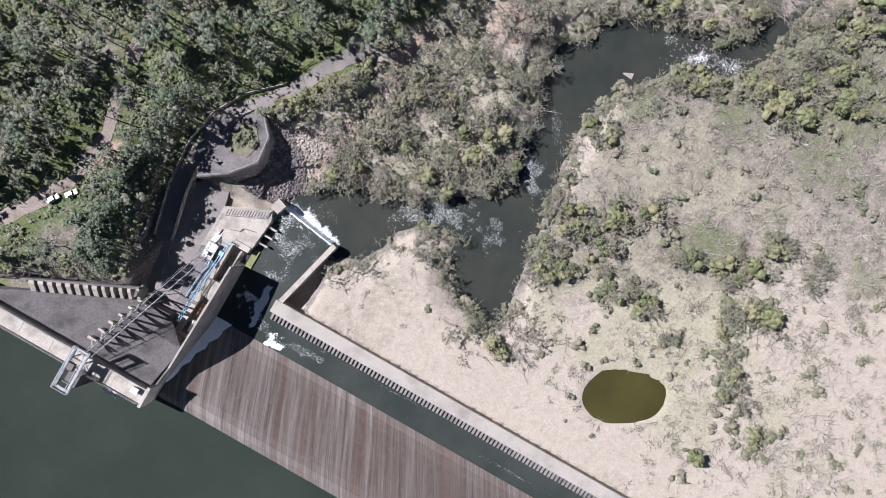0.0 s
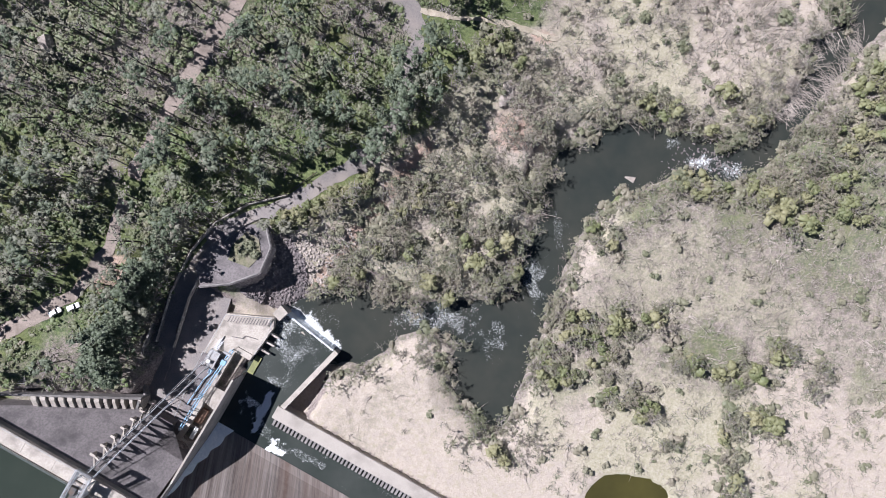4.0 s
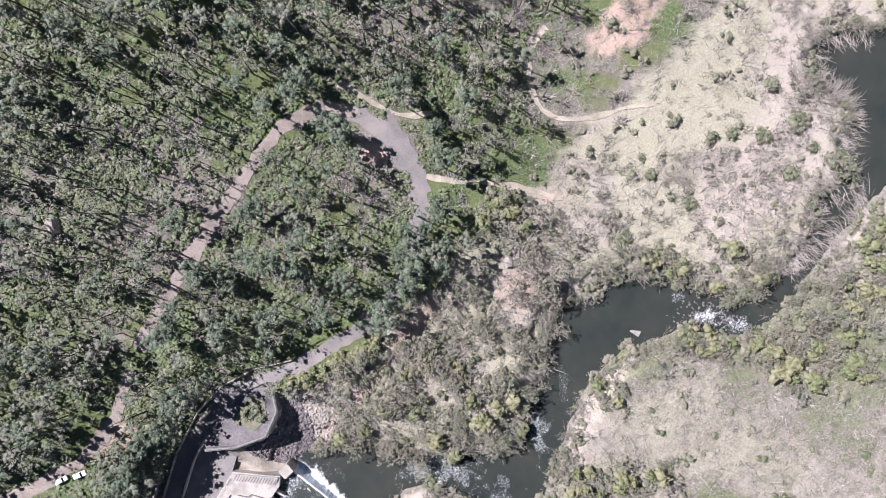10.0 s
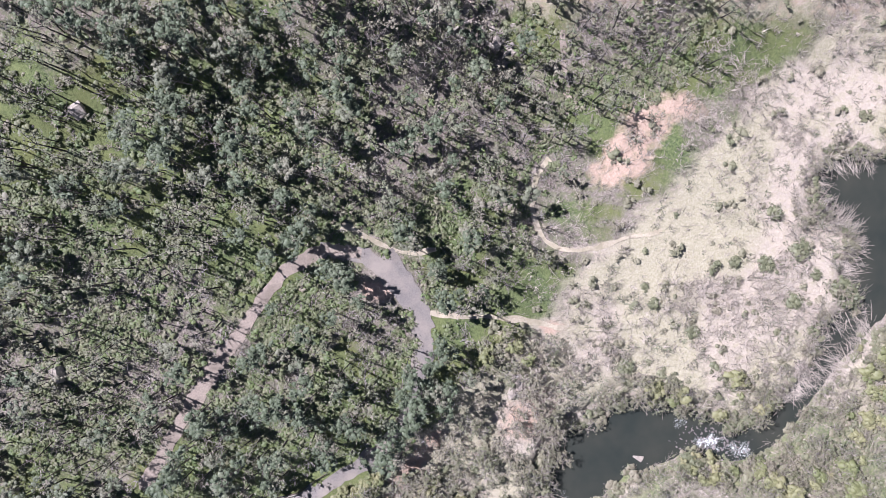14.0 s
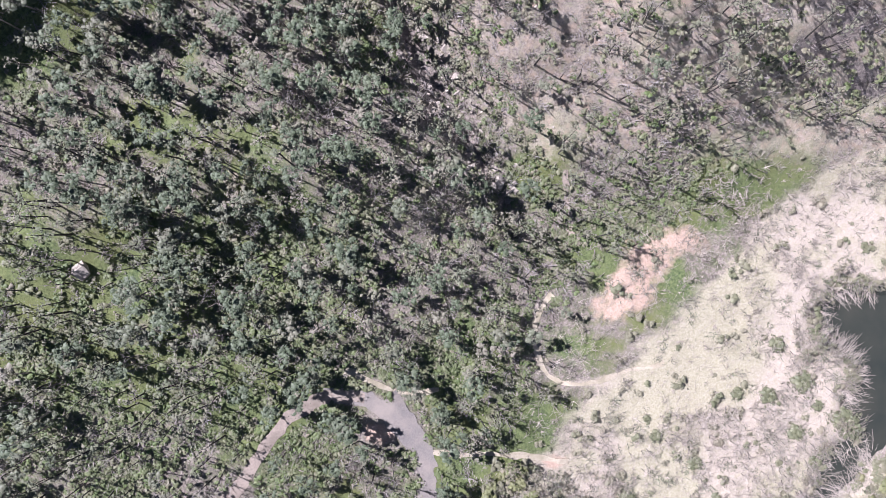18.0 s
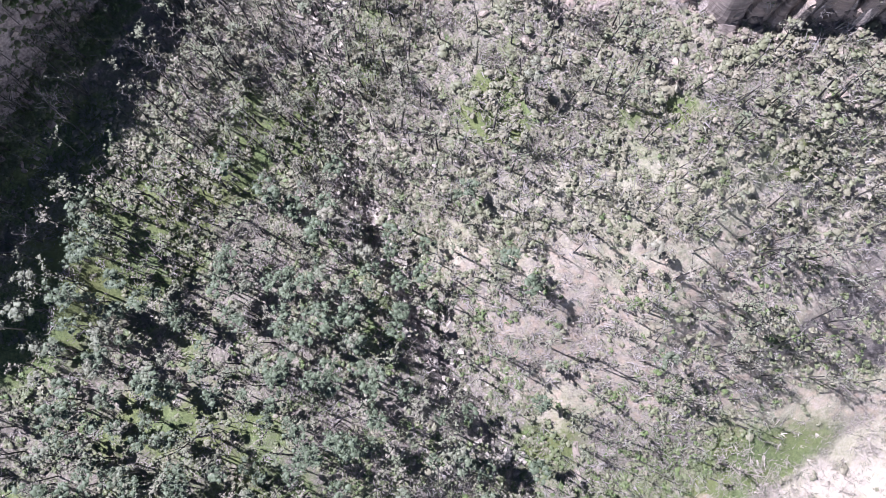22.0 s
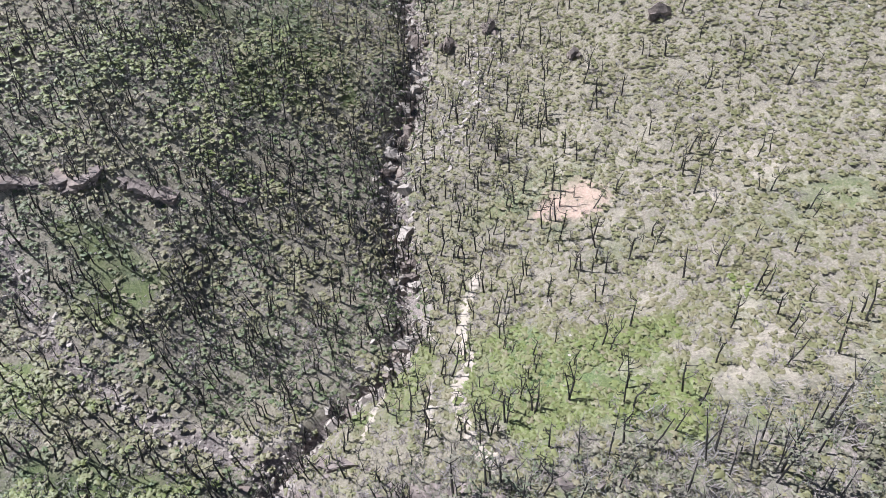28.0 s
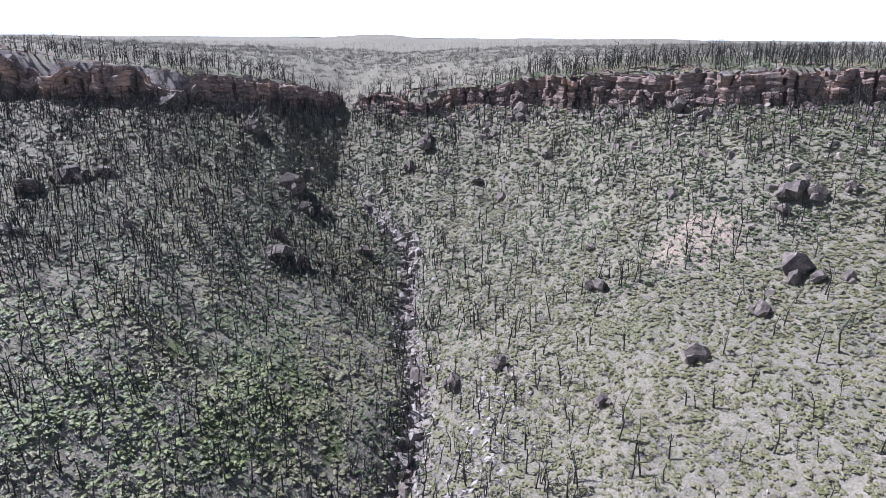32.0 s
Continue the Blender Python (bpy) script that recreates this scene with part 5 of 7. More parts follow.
# ---- cliffs: courses of sandstone blocks standing out from the hillside ----
def cliff(name, xs_line, ys_line, x0, x1, shift, wander, label, depth=3.0, layers=9, seed=1, step=0.8, rise_lo=5.0, rise_hi=5.0, lean=0.8, sway=0.0, block=(2.2, 4.5), split=1.4, wall=0, lobes=0.0, stone=None, cap=5.0):
    xs = np.arange(x0, x1, step)
    jag = (fbm(xs / 14.0, (np.interp(xs, xs_line, ys_line)) / 40.0, 5, 3) - 0.5) * 9.0
    ys = np.interp(xs, xs_line, ys_line) + jag * wander + shift
    ys = ys + sway * (fbm(xs / 26.0, xs * 0, seed + 70, 3) - 0.5)
    t = np.stack([np.gradient(xs), np.gradient(ys)], 1)
    for _ in range(12):
        t[1:-1] = (t[:-2] + t[1:-1] * 2 + t[2:]) / 4
    t /= np.linalg.norm(t, axis=1)[:, None]
    out = np.stack([t[:, 1], -t[:, 0]], 1)
    s = np.concatenate([[0], np.cumsum(np.hypot(np.diff(xs), np.diff(ys)))])
    zlo = land(xs + out[:, 0] * rise_lo, ys + out[:, 1] * rise_lo) - 2.5
    zhi = land(xs - out[:, 0] * rise_hi, ys - out[:, 1] * rise_hi) + 0.6
    for _ in range(10):
        zlo[1:-1] = (zlo[:-2] + 2 * zlo[1:-1] + zlo[2:]) / 4
        zhi[1:-1] = (zhi[:-2] + 2 * zhi[1:-1] + zhi[2:]) / 4
    zhi = zhi + 0.9 * (hash2(np.floor(s / 4.5), 0 * s, seed + 50) - 0.4) + depth * (0.9 + 0.9 * (wall == 0)) * (fbm(s / 22.0, s * 0, seed + 55, 3) - 0.55)
    rows = 40
    H = np.linspace(0, 1, rows)
    hh, ss = np.meshgrid(H, s, indexing="ij")
    tall = np.maximum(zhi - zlo, 2.0)
    lay = hh * layers + 0.9 * vnoise(ss / 20.0, ss * 0, seed) + 0.25 * vnoise(ss / 3.0, hh * 4, seed + 9)
    li = np.floor(lay)
    blk = np.floor(ss / (block[0] + block[1] * hash2(li, li * 0, seed + 2)) + 7.7 * hash2(li, li * 0 + 3, seed))
    o = depth * (hash2(li, blk, seed + 4) - 0.35) * 0.95 + depth * 0.5 * (hash2(li, li * 0 + 9, seed + 6) - 0.5)
    o = o + depth * 0.45 * (np.floor(6 * fbm(ss / 9.0, hh * 1.2, seed + 11, 3)) / 6 - 0.5)
    q = ss / 19.0 + 2.2 * fbm(ss / 30.0, hh * 0.6, seed + 81, 2)
    o = o + lobes * (0.4 + hash2(np.floor(q), np.floor(q) * 0, seed + 83)) * (np.sqrt(np.maximum(1 - (2 * (q - np.floor(q)) - 1) ** 2, 0)) - 0.65)
    crack = np.abs(fbm(ss / 8.0, hh * 0.35, seed + 21, 2) - 0.5)
    o = o - depth * split * 0.7 * (crack < 0.02)
    joint = np.minimum(lay - li, 1 - (lay - li))
    o = o - 0.55 * (1 - smooth(0.0, 0.12, joint))
    o = o + lean * (1 - hh) ** 1.3 + 0.5
    end = smooth(0, 6, ss) * smooth(0, 6, s[-1] - ss)
    gap = smooth(0.30, 0.40, fbm(ss / 17.0, ss * 0, seed + 63, 2))
    end = end * np.maximum(gap, 1.0 * (wall > 0))
    o = o * end - 6.0 * (1 - end)
    o[-1] = -cap
    X = xs[None, :] + out[None, :, 0] * o
    Y = ys[None, :] + out[None, :, 1] * o
    Z = zlo[None, :] + tall[None, :] * hh + 0.35 * (vnoise(ss / 1.7, hh * 9, seed + 30) - 0.5)
    Z[-1] = np.minimum(Z[-2], land(X[-1], Y[-1]) + 0.1)
    n = len(xs)
    idx = np.arange(rows * n).reshape(rows, n)
    faces = np.stack([idx[:-1, :-1], idx[:-1, 1:], idx[1:, 1:], idx[1:, :-1]], -1).reshape(-1, 4)
    ob = mesh_ob(name, np.stack([X, Y, Z], -1).reshape(-1, 3).tolist(), faces.tolist(), stone or CLIFF)
    return tagged(ob, label, "cliff", kind="structure")


mx0, md0 = np.meshgrid(np.arange(-36, 198, 0.6), np.arange(-17, 44, 0.55))
my0 = np.interp(mx0, LOW_CLIFF_X, LOW_CLIFF_Y) + md0
mk0 = rocky(mx0, my0)
mz0 = land(mx0, my0) - 0.4 * (1 - smooth(0.2, 0.4, mk0))
mid0 = np.arange(mx0.size).reshape(mx0.shape)
used0 = (mk0[:-1, :-1] > 0.2) | (mk0[1:, 1:] > 0.2)
mq0 = np.stack([mid0[:-1, :-1], mid0[:-1, 1:], mid0[1:, 1:], mid0[1:, :-1]], -1)[used0]
keep0 = np.unique(mq0)
back0 = np.zeros(mx0.size, int)
back0[keep0] = np.arange(len(keep0))
tagged(mesh_ob("cliff_lower", np.stack([mx0.ravel(), my0.ravel(), mz0.ravel()], 1)[keep0].tolist(), back0[mq0].tolist(), CLIFF), "grey-brown sandstone cliff of rounded buttresses and deep clefts", "cliff", kind="structure")
cliff("cliff_upper", TOP_CLIFF_X, TOP_CLIFF_Y, -325, -72, -5.0, 1.4, "shaded sandstone escarpment below the plateau", 3.6, 8, 13, 0.9, 8.0, 7.0, 3.0, 12.0, (3.0, 10.0), 1.6, wall=1, lobes=3.0, stone=RED_CLIFF)
cliff("cliff_upper", TOP_CLIFF_X, TOP_CLIFF_Y, -64, 326, -7.0, 1.4, "brown sandstone escarpment of layered buttresses", 3.8, 7, 15, 0.9, 8.0, 8.0, 3.5, 12.0, (4.0, 12.0), 1.6, wall=1, lobes=3.5, stone=RED_CLIFF)
for k, (x0, x1, sh, dp) in enumerate(((60, 140, 9, 2.6), (110, 210, 15, 3.0), (170, 300, 10, 3.0), (90, 160, 24, 2.2), (-60, -10, 8, 2.4), (-300, -200, 8, 2.6))):
    cliff("cliff_tier", TOP_CLIFF_X, TOP_CLIFF_Y, x0, x1, sh, 1.0, "low weathered tier above the escarpment", dp, 4, 61 + k, 0.9, 4.0, 4.0, 2.0, 10.0, (3.0, 9.0), lobes=2.0, stone=RED_CLIFF)
for k, (x0, x1) in enumerate(((-165, -128), (-132, -108), (-112, -88), (-86, -68))):
    cliff("cliff_band", [-170, -60], [474, 483], x0, x1, (0, 3, -2, 2)[k], 0.8, "low broken rock band across the burnt slope", 2.2, 3, 31 + k, 0.8, 2.4, 2.4, 0.6, 16.0, (1.2, 2.2), wall=1)


for x0, x1, sh in ((-80, -62, 0), (-70, -50, -6), (-60, -20, -8), (-66, -50, 8), (-56, -34, 10), (-52, -28, 22), (-20, 10, -10)):
    cliff("cliff_ledge", LOW_CLIFF_X, LOW_CLIFF_Y, x0, x1, sh, 0.6, "broken sandstone ledge in the gully head", 2.4, 4, 50 + x1, 0.8, 3.0, 3.0, 0.6, 8.0)


# ---- stones ----
def stone_template(seed, flat=0.7, cuts=6):
    """An angular stone: a ball cut by random planes, about 1 across."""
    r = random.Random(seed)
    bm = bmesh.new()
    bmesh.ops.create_cube(bm, size=1.3)
    for k in range(cuts):
        n = Vector((r.uniform(-1, 1), r.uniform(-1, 1), r.uniform(-0.7, 1))).normalized()
        geom = bm.verts[:] + bm.edges[:] + bm.faces[:]
        cut = bmesh.ops.bisect_plane(bm, geom=geom, plane_co=n * r.uniform(0.30, 0.60), plane_no=n, clear_outer=True)
        edges = [g for g in cut["geom_cut"] if isinstance(g, bmesh.types.BMEdge)]
        if edges:
            bmesh.ops.contextual_create(bm, geom=edges)
    bmesh.ops.triangulate(bm, faces=bm.faces[:])
    for v in bm.verts:
        v.co.z *= flat
    bmesh.ops.recalc_face_normals(bm, faces=bm.faces)
    bm.verts.index_update()
    V = np.array([v.co[:] for v in bm.verts])
    F = np.array([[v.index for v in f.verts] for f in bm.faces])
    bm.free()
    return V, F


STONES = [stone_template(k, 0.55 + 0.09 * (k % 5)) for k in range(10)]


def join_stuff(name, label, category, batches, materials):
    """One joined mesh out of (verts, tris, material slot, tint) batches."""
    vs, fs, ms, ts, base = [], [], [], [], 0
    for V, F, slot, tint in batches:
        vs.append(V)
        fs.append(F + base)
        ms.append(np.full(len(F), slot, np.int32) if np.isscalar(slot) else slot)
        ts.append(np.broadcast_to(tint, len(V)))
        base += len(V)
    V, F, M, T = np.concatenate(vs), np.concatenate(fs), np.concatenate(ms), np.concatenate(ts)
    me = bpy.data.meshes.new(name)
    me.vertices.add(len(V))
    me.vertices.foreach_set("co", V.astype(np.float32).ravel())
    me.loops.add(F.size)
    me.loops.foreach_set("vertex_index", F.ravel().astype(np.int32))
    me.polygons.add(len(F))
    me.polygons.foreach_set("loop_start", (np.arange(len(F)) * 3).astype(np.int32))
    me.polygons.foreach_set("material_index", M)
    me.polygons.foreach_set("use_smooth", M == 1)
    me.update(calc_edges=True)
    me.attributes.new("tint", "FLOAT", "POINT").data.foreach_set("value", T.astype(np.float32))
    for m in materials:
        me.materials.append(m)
    return tagged(new(name, me), label, category, kind="stuff")


def spread(template, pos, size, seed, lean=0.25, stretch_z=None):
    """Copies of a template (V, F, slots) at places, as one batch."""
    V, F = template[0], template[1]
    r = np.random.default_rng(seed)
    n = len(pos)
    a = r.uniform(0, 2 * np.pi, n)
    c, s = np.cos(a), np.sin(a)
    W = V[None] * size[:, None, None]
    if stretch_z is not None:
        W = W * np.stack([np.ones(n), np.ones(n), stretch_z], 1)[:, None, :]
    X = W[..., 0] * c[:, None] - W[..., 1] * s[:, None]
    Y = W[..., 0] * s[:, None] + W[..., 1] * c[:, None]
    lx, ly = r.normal(0, lean, n), r.normal(0, lean, n)
    X = X + W[..., 2] * lx[:, None]
    Y = Y + W[..., 2] * ly[:, None]
    out = np.stack([X + pos[:, 0:1], Y + pos[:, 1:2], W[..., 2] + pos[:, 2:3]], -1).reshape(-1, 3)
    faces = (F[None] + (np.arange(n) * len(V))[:, None, None]).reshape(-1, 3)
    tint = np.repeat(np.clip(r.normal(0.4, 0.33, n), 0, 1), len(V))
    slots = np.tile(template[2], n) if len(template) > 2 else 0
    return out, faces, slots, tint


def on_land(x, y, sink=0.0):
    return np.stack([x, y, land(x, y) - sink], 1)


BOULDER_MESHES = []
for k in range(6):
    parts = []
    jr = np.random.default_rng(900 + k)
    for q in range(3 + k % 2):
        V, F = stone_template(500 + 10 * k + q, 0.95, 13)
        sz = (1.0, 0.62, 0.5, 0.4)[q]
        V = V * sz * jr.uniform(0.8, 1.15, 3) + np.array([[0, 0, 0], [0.45, 0.2, -0.1], [-0.4, -0.3, -0.2], [0.1, -0.55, -0.25]])[q]
        parts.append((V, F))
    V = np.concatenate([p[0] for p in parts])
    F = np.concatenate([p[1] + sum(len(o[0]) for o in parts[:i]) for i, p in enumerate(parts)])
    me = bpy.data.meshes.new("boulder")
    me.from_pydata(V.tolist(), [], F.tolist())
    me.materials.append(BOULDER_ROCK)
    BOULDER_MESHES.append(me)
STONE_MESHES = []
for k, (V, F) in enumerate(STONES):
    for mat in (SANDSTONE, PALE_STONE, RIPRAP_STONE):
        me = bpy.data.meshes.new("stone")
        me.from_pydata(V.tolist(), [], F.tolist())
        me.materials.append(mat)
        STONE_MESHES.append(me)


def lay_stone(name, x, y, size, kind, parent=None, sink=0.2, r=random):
    ob = new(name, STONE_MESHES[3 * r.randrange(10) + kind])
    if kind == 0 and size > 3:
        ob.data = BOULDER_MESHES[r.randrange(6)]
    z = float(land(x, y))
    ob.location = (x, y, z + size * (0.32 - sink))
    ob.rotation_euler = (r.uniform(-0.25, 0.25), r.uniform(-0.25, 0.25), r.uniform(0, 6.28))
    ob.scale = (size * r.uniform(0.85, 1.25), size * r.uniform(0.8, 1.1), size * r.uniform(0.8, 1.1))
    if parent:
        ob.parent = parent
    return ob


def gully_x(y):
    return np.interp(y, ST_Y, GULLY_X) + 3.0 * np.sin(y / 17.0)


# big boulders in the upper valley and by the river
rb = random.Random(5)
BOULDERS_LOW = ((127, 612, 13), (133, 609, 10), (120, 606, 7), (111, 575, 14), (117, 568, 6), (125, 566, 7), (95, 560, 8), (70, 548, 9), (50, 599, 9), (40, 542, 6), (11, 574, 8), (-6, 574, 8), (-19, 590, 10), (-19, 565, 6),
                (146, 608, 6), (108, 603, 4), (87, 635, 5), (100, 568, 4), (52, 623, 5), (-87, 658, 8), (-83, 640, 13), (-74, 641, 10))
BOULDERS_HIGH = ((-89, 704, 15), (-80, 691, 11), (-71, 697, 10), (-48, 668, 8), (-190, 644, 12), (-184, 664, 14), (-176, 665, 9), (-168, 672, 13), (-162, 744, 15), (-117, 738, 13), (-28, 729, 8), (34, 740, 12),
                 (104, 703, 12), (105, 691, 13), (113, 679, 9), (-123, 672, 6), (-175, 602, 7), (-140, 624, 6), (-20, 742, 14), (60, 735, 8), (8, 706, 6), (20, 690, 6), (44, 700, 7))
for x, y, size in BOULDERS_LOW + BOULDERS_HIGH:
    tagged(lay_stone("boulder", x, y, size * 0.66, 0, None, 0.05, rb), "large grey-brown sandstone boulder on the burnt slope", "boulder", "boulders in the upper valley")
for x, y, size in ((66.2, 62.2, 4.2), (83.7, 76.9, 3.2), (63.5, 59, 2.0), (25, 92, 4.0), (22.5, 91.5, 4.5), (28, 95, 3.5), (20, 88, 3.0), (-121, 99, 4.0), (-6, 289, 2.8), (-2, 291, 2.4), (-9, 292, 1.8), (14, 205, 4.5), (17, 203, 3), (-110, 178, 4)):
    tagged(lay_stone("boulder", x, y, size * 0.9, 1, None, 0.12, rb), "pale sandstone boulder among scrub and stones", "boulder")

# angular masses of rock breaking out along the lower cliffs
CRAGS = []
for k in range(8):
    V, F = stone_template(400 + k, 0.6 + 0.1 * (k % 4), 7)
    me = bpy.data.meshes.new("crag")
    me.from_pydata(V.tolist(), [], F.tolist())
    me.materials.append(CLIFF)
    CRAGS.append(me)
for k in range(120):
    x = rb.uniform(-4, 190) if k < 60 else rb.uniform(-130, -20)
    d = rb.choice((rb.gauss(0, 2.5), rb.uniform(0, 44))) if k < 60 else rb.gauss(-1, 4)
    y = float(np.interp(x, LOW_CLIFF_X, LOW_CLIFF_Y)) + d
    size = rb.uniform(1.2, 3.4)
    ob = new("crag", CRAGS[k % 8])
    ob.location = (x, y, float(land(x, y)) + size * 0.05)
    ob.rotation_euler = (rb.gauss(-0.15, 0.2), rb.gauss(0.1, 0.2), rb.gauss(0.5 if x > 62 else -0.35, 0.4))
    ob.scale = (size * rb.uniform(1.0, 1.6), size * rb.uniform(0.8, 1.1), size * rb.uniform(0.7, 1.0))
    tagged(ob, "angular brown sandstone crag jutting from the cliff", "crag", "crags along the lower cliffs")

# the stony bed of the gully
bed = tagged(empty("gully_bed"), "tumbled pale stones in the dry gully bed", "stones")
for k in range(290):
    y = rb.uniform(415, 700)
    x = float(gully_x(y)) + rb.gauss(0, 2.6)
    lay_stone("stone", x, y, rb.choice((1.2, 1.5, 1.8, 2.2, 2.8, 4.0)), rb.choice((1, 1, 0)), bed, 0.1, rb)
sy = rng.uniform(198, 740, 2600)
sx = gully_x(sy) + rng.normal(0, 4.2, 2600)
ss_ = rng.uniform(0.45, 1.6, 2600) ** 1.4
batches = [spread(STONES[k], on_land(sx[k::10], sy[k::10], 0.05), ss_[k::10], 40 + k) for k in range(10)]
gy2 = rng.uniform(0, 1, 400)
gp = np.array([np.interp(gy2 * 6, range(7), [p[k] for p in SIDE_GULLY]) for k in (0, 1)]) + rng.normal(0, 2.4, (2, 400))
batches += [spread(STONES[k], on_land(gp[0, k::10], gp[1, k::10], 0.05), rng.uniform(0.5, 1.25, 40) ** 2.4, 50 + k) for k in range(10)]
# rubble spilt beside the gully
ry3 = rng.uniform(0, 1, 420)
rx3 = np.interp(ry3, [0, 0.4, 1], [-9, 0, 10]) + rng.normal(0, 6, 420)
ry3 = np.interp(ry3, [0, 0.4, 1], [508, 530, 566]) + rng.normal(0, 5, 420)
batches += [spread(STONES[k], on_land(rx3[k::10], ry3[k::10], 0.05), rng.uniform(0.6, 1.5, 42) ** 1.7, 150 + k) for k in range(10)]
# blocks fallen from the cliffs, and loose stones over the slopes
fx = rng.uniform(-165, 195, 1800)
fy = np.interp(fx, LOW_CLIFF_X, LOW_CLIFF_Y) + -np.abs(rng.normal(0, 16, 1800)) + 4
fs_ = rng.uniform(0.5, 1.55, 1800) ** 1.6
ux = rng.uniform(-260, 260, 750)
uy = np.interp(ux, TOP_CLIFF_X, TOP_CLIFF_Y) - np.abs(rng.normal(0, 40, 750)) - 2
us_ = rng.uniform(0.7, 2.1, 750) ** 1.8
wx, wy = rng.uniform(-170, 200, 1700), rng.uniform(375, 640, 1700)
ws_ = rng.uniform(0.3, 0.85, 1700)
lx_, ly_ = rng.uniform(-170, 40, 900), rng.uniform(0, 340, 900)
keep = (lx_ < forest_edge(ly_)) & (line_distance(lx_, ly_, ROAD) > 5)
lu, lv = dam_uv(lx_, ly_)
keep &= ~((lv < 70) & (lu > -70))
lx_, ly_ = lx_[keep], ly_[keep]
ls_ = rng.uniform(0.3, 0.75, len(lx_))
for k in range(10):
    batches += [spread(STONES[k], on_land(a[k::10], b[k::10], 0.05), c[k::10], 60 + k) for a, b, c in ((wx, wy, ws_), (lx_, ly_, ls_))]
join_stuff("loose_stones", "loose pale sandstone lying over slopes and gully", "stones", batches, [PALE_STONE])
batches = [spread(STONES[k], on_land(a[k::10], b[k::10], 0.05), c[k::10], 75 + k) for k in range(10) for a, b, c in ((fx, fy, fs_), (ux, uy, us_))]
join_stuff("fallen_blocks", "grey-brown blocks fallen from the cliffs", "stones", batches, [SANDSTONE])

# rock masses standing out of the cliffs
cx_ = rng.uniform(-20, 195, 380)
cy_ = np.interp(cx_, LOW_CLIFF_X, LOW_CLIFF_Y) + rng.uniform(-7, 46, 380) * rng.uniform(0.2, 1, 380)
ex2 = rng.uniform(-126, -36, 420)
ey2 = np.interp(ex2, LOW_CLIFF_X, LOW_CLIFF_Y) + rng.normal(0, 6, 420)
tx2 = rng.uniform(-300, 300, 950)
ty2 = np.interp(tx2, TOP_CLIFF_X, TOP_CLIFF_Y) + rng.normal(-9, 9, 950)
qx2, qy2 = np.concatenate([cx_, ex2, tx2]), np.concatenate([cy_, ey2, ty2])
qs2 = rng.uniform(0.7, 1.7, len(qx2)) ** 2 * np.where(qy2 > 600, 1.5, 1.0)
outcrop = tagged(empty("rock_outcrop"), "broken outcrop of grey-brown sandstone blocks along the cliff", "rocks")
BLOCK_MESHES = []
for V, F in STONES:
    me = bpy.data.meshes.new("block")
    me.from_pydata(V.tolist(), [], F.tolist())
    me.materials.append(CLIFF)
    BLOCK_MESHES.append(me)
near = np.zeros(len(qx2), bool)
near[:70] = True
near[380:480] = True
for k in np.nonzero(near)[0]:
    ob = new("block", BLOCK_MESHES[int(k) % 10])
    ob.location = (qx2[k], qy2[k], float(land(qx2[k], qy2[k])) - 0.35)
    ob.rotation_euler = (rb.gauss(0, 0.25), rb.gauss(0, 0.25), rb.uniform(0, 6.28))
    ob.scale = (qs2[k], qs2[k], qs2[k])
    ob.parent = outcrop
qx2, qy2, qs2 = qx2[~near], qy2[~near], qs2[~near]
batches = [spread(STONES[k], on_land(qx2[k::10], qy2[k::10], 0.35), qs2[k::10], 820 + k, 0.3) for k in range(10)]
join_stuff("cliff_blocks", "angular sandstone blocks jutting from the cliffs", "rocks", batches, [CLIFF])

# rip-rap below the lookout
rip = tagged(empty("riprap"), "bank of dark quarried stone below the lookout wall", "stones")
RIPRAP = [(-59.3, 46), (-53, 41), (-49, 33), (-48.0, 21), (-56, 15.2), (-64, 18.0), (-71, 22.5), (-62.3, 26.8), (-58.3, 36)]
RUBBLE = [(-53, 41), (-44, 42), (-34, 46), (-30, 40), (-36, 30), (-40, 23), (-48.0, 21), (-49, 33)]


def inside(x, y, pts):
    """Whether a point lies in an outline."""
    hit = False
    for (ax, ay), (bx, by) in zip(pts, pts[1:] + pts[:1]):
        if (ay > y) != (by > y) and x < ax + (y - ay) * (bx - ax) / (by - ay):
            hit = not hit
    return hit


def strewn(n, pts):
    out = []
    while len(out) < n:
        p = (rb.uniform(-75, -28), rb.uniform(13, 48))
        if inside(*p, pts):
            out.append(p)
    return out


spots = strewn(1700, RIPRAP)
for x, y in spots[:295]:
    lay_stone("stone", x, y, rb.uniform(0.8, 1.15), 2, rip, -0.1, rb)
rest = np.array(spots[295:])
join_stuff("riprap_stones", "dark quarried stone packed on the bank", "stones",
           [spread(STONES[k], on_land(rest[k::10, 0], rest[k::10, 1], -0.15), rng.uniform(0.65, 1.05, len(rest[k::10])), 90 + k) for k in range(10)], [RIPRAP_STONE])
rest = np.array(strewn(620, RUBBLE))
join_stuff("bank_rubble", "pinkish pale rubble on the river bank", "stones",
           [spread(STONES[k], on_land(rest[k::10, 0], rest[k::10, 1], 0.0), rng.uniform(0.35, 1.0, len(rest[k::10])), 190 + k) for k in range(10)], [PALE_STONE])
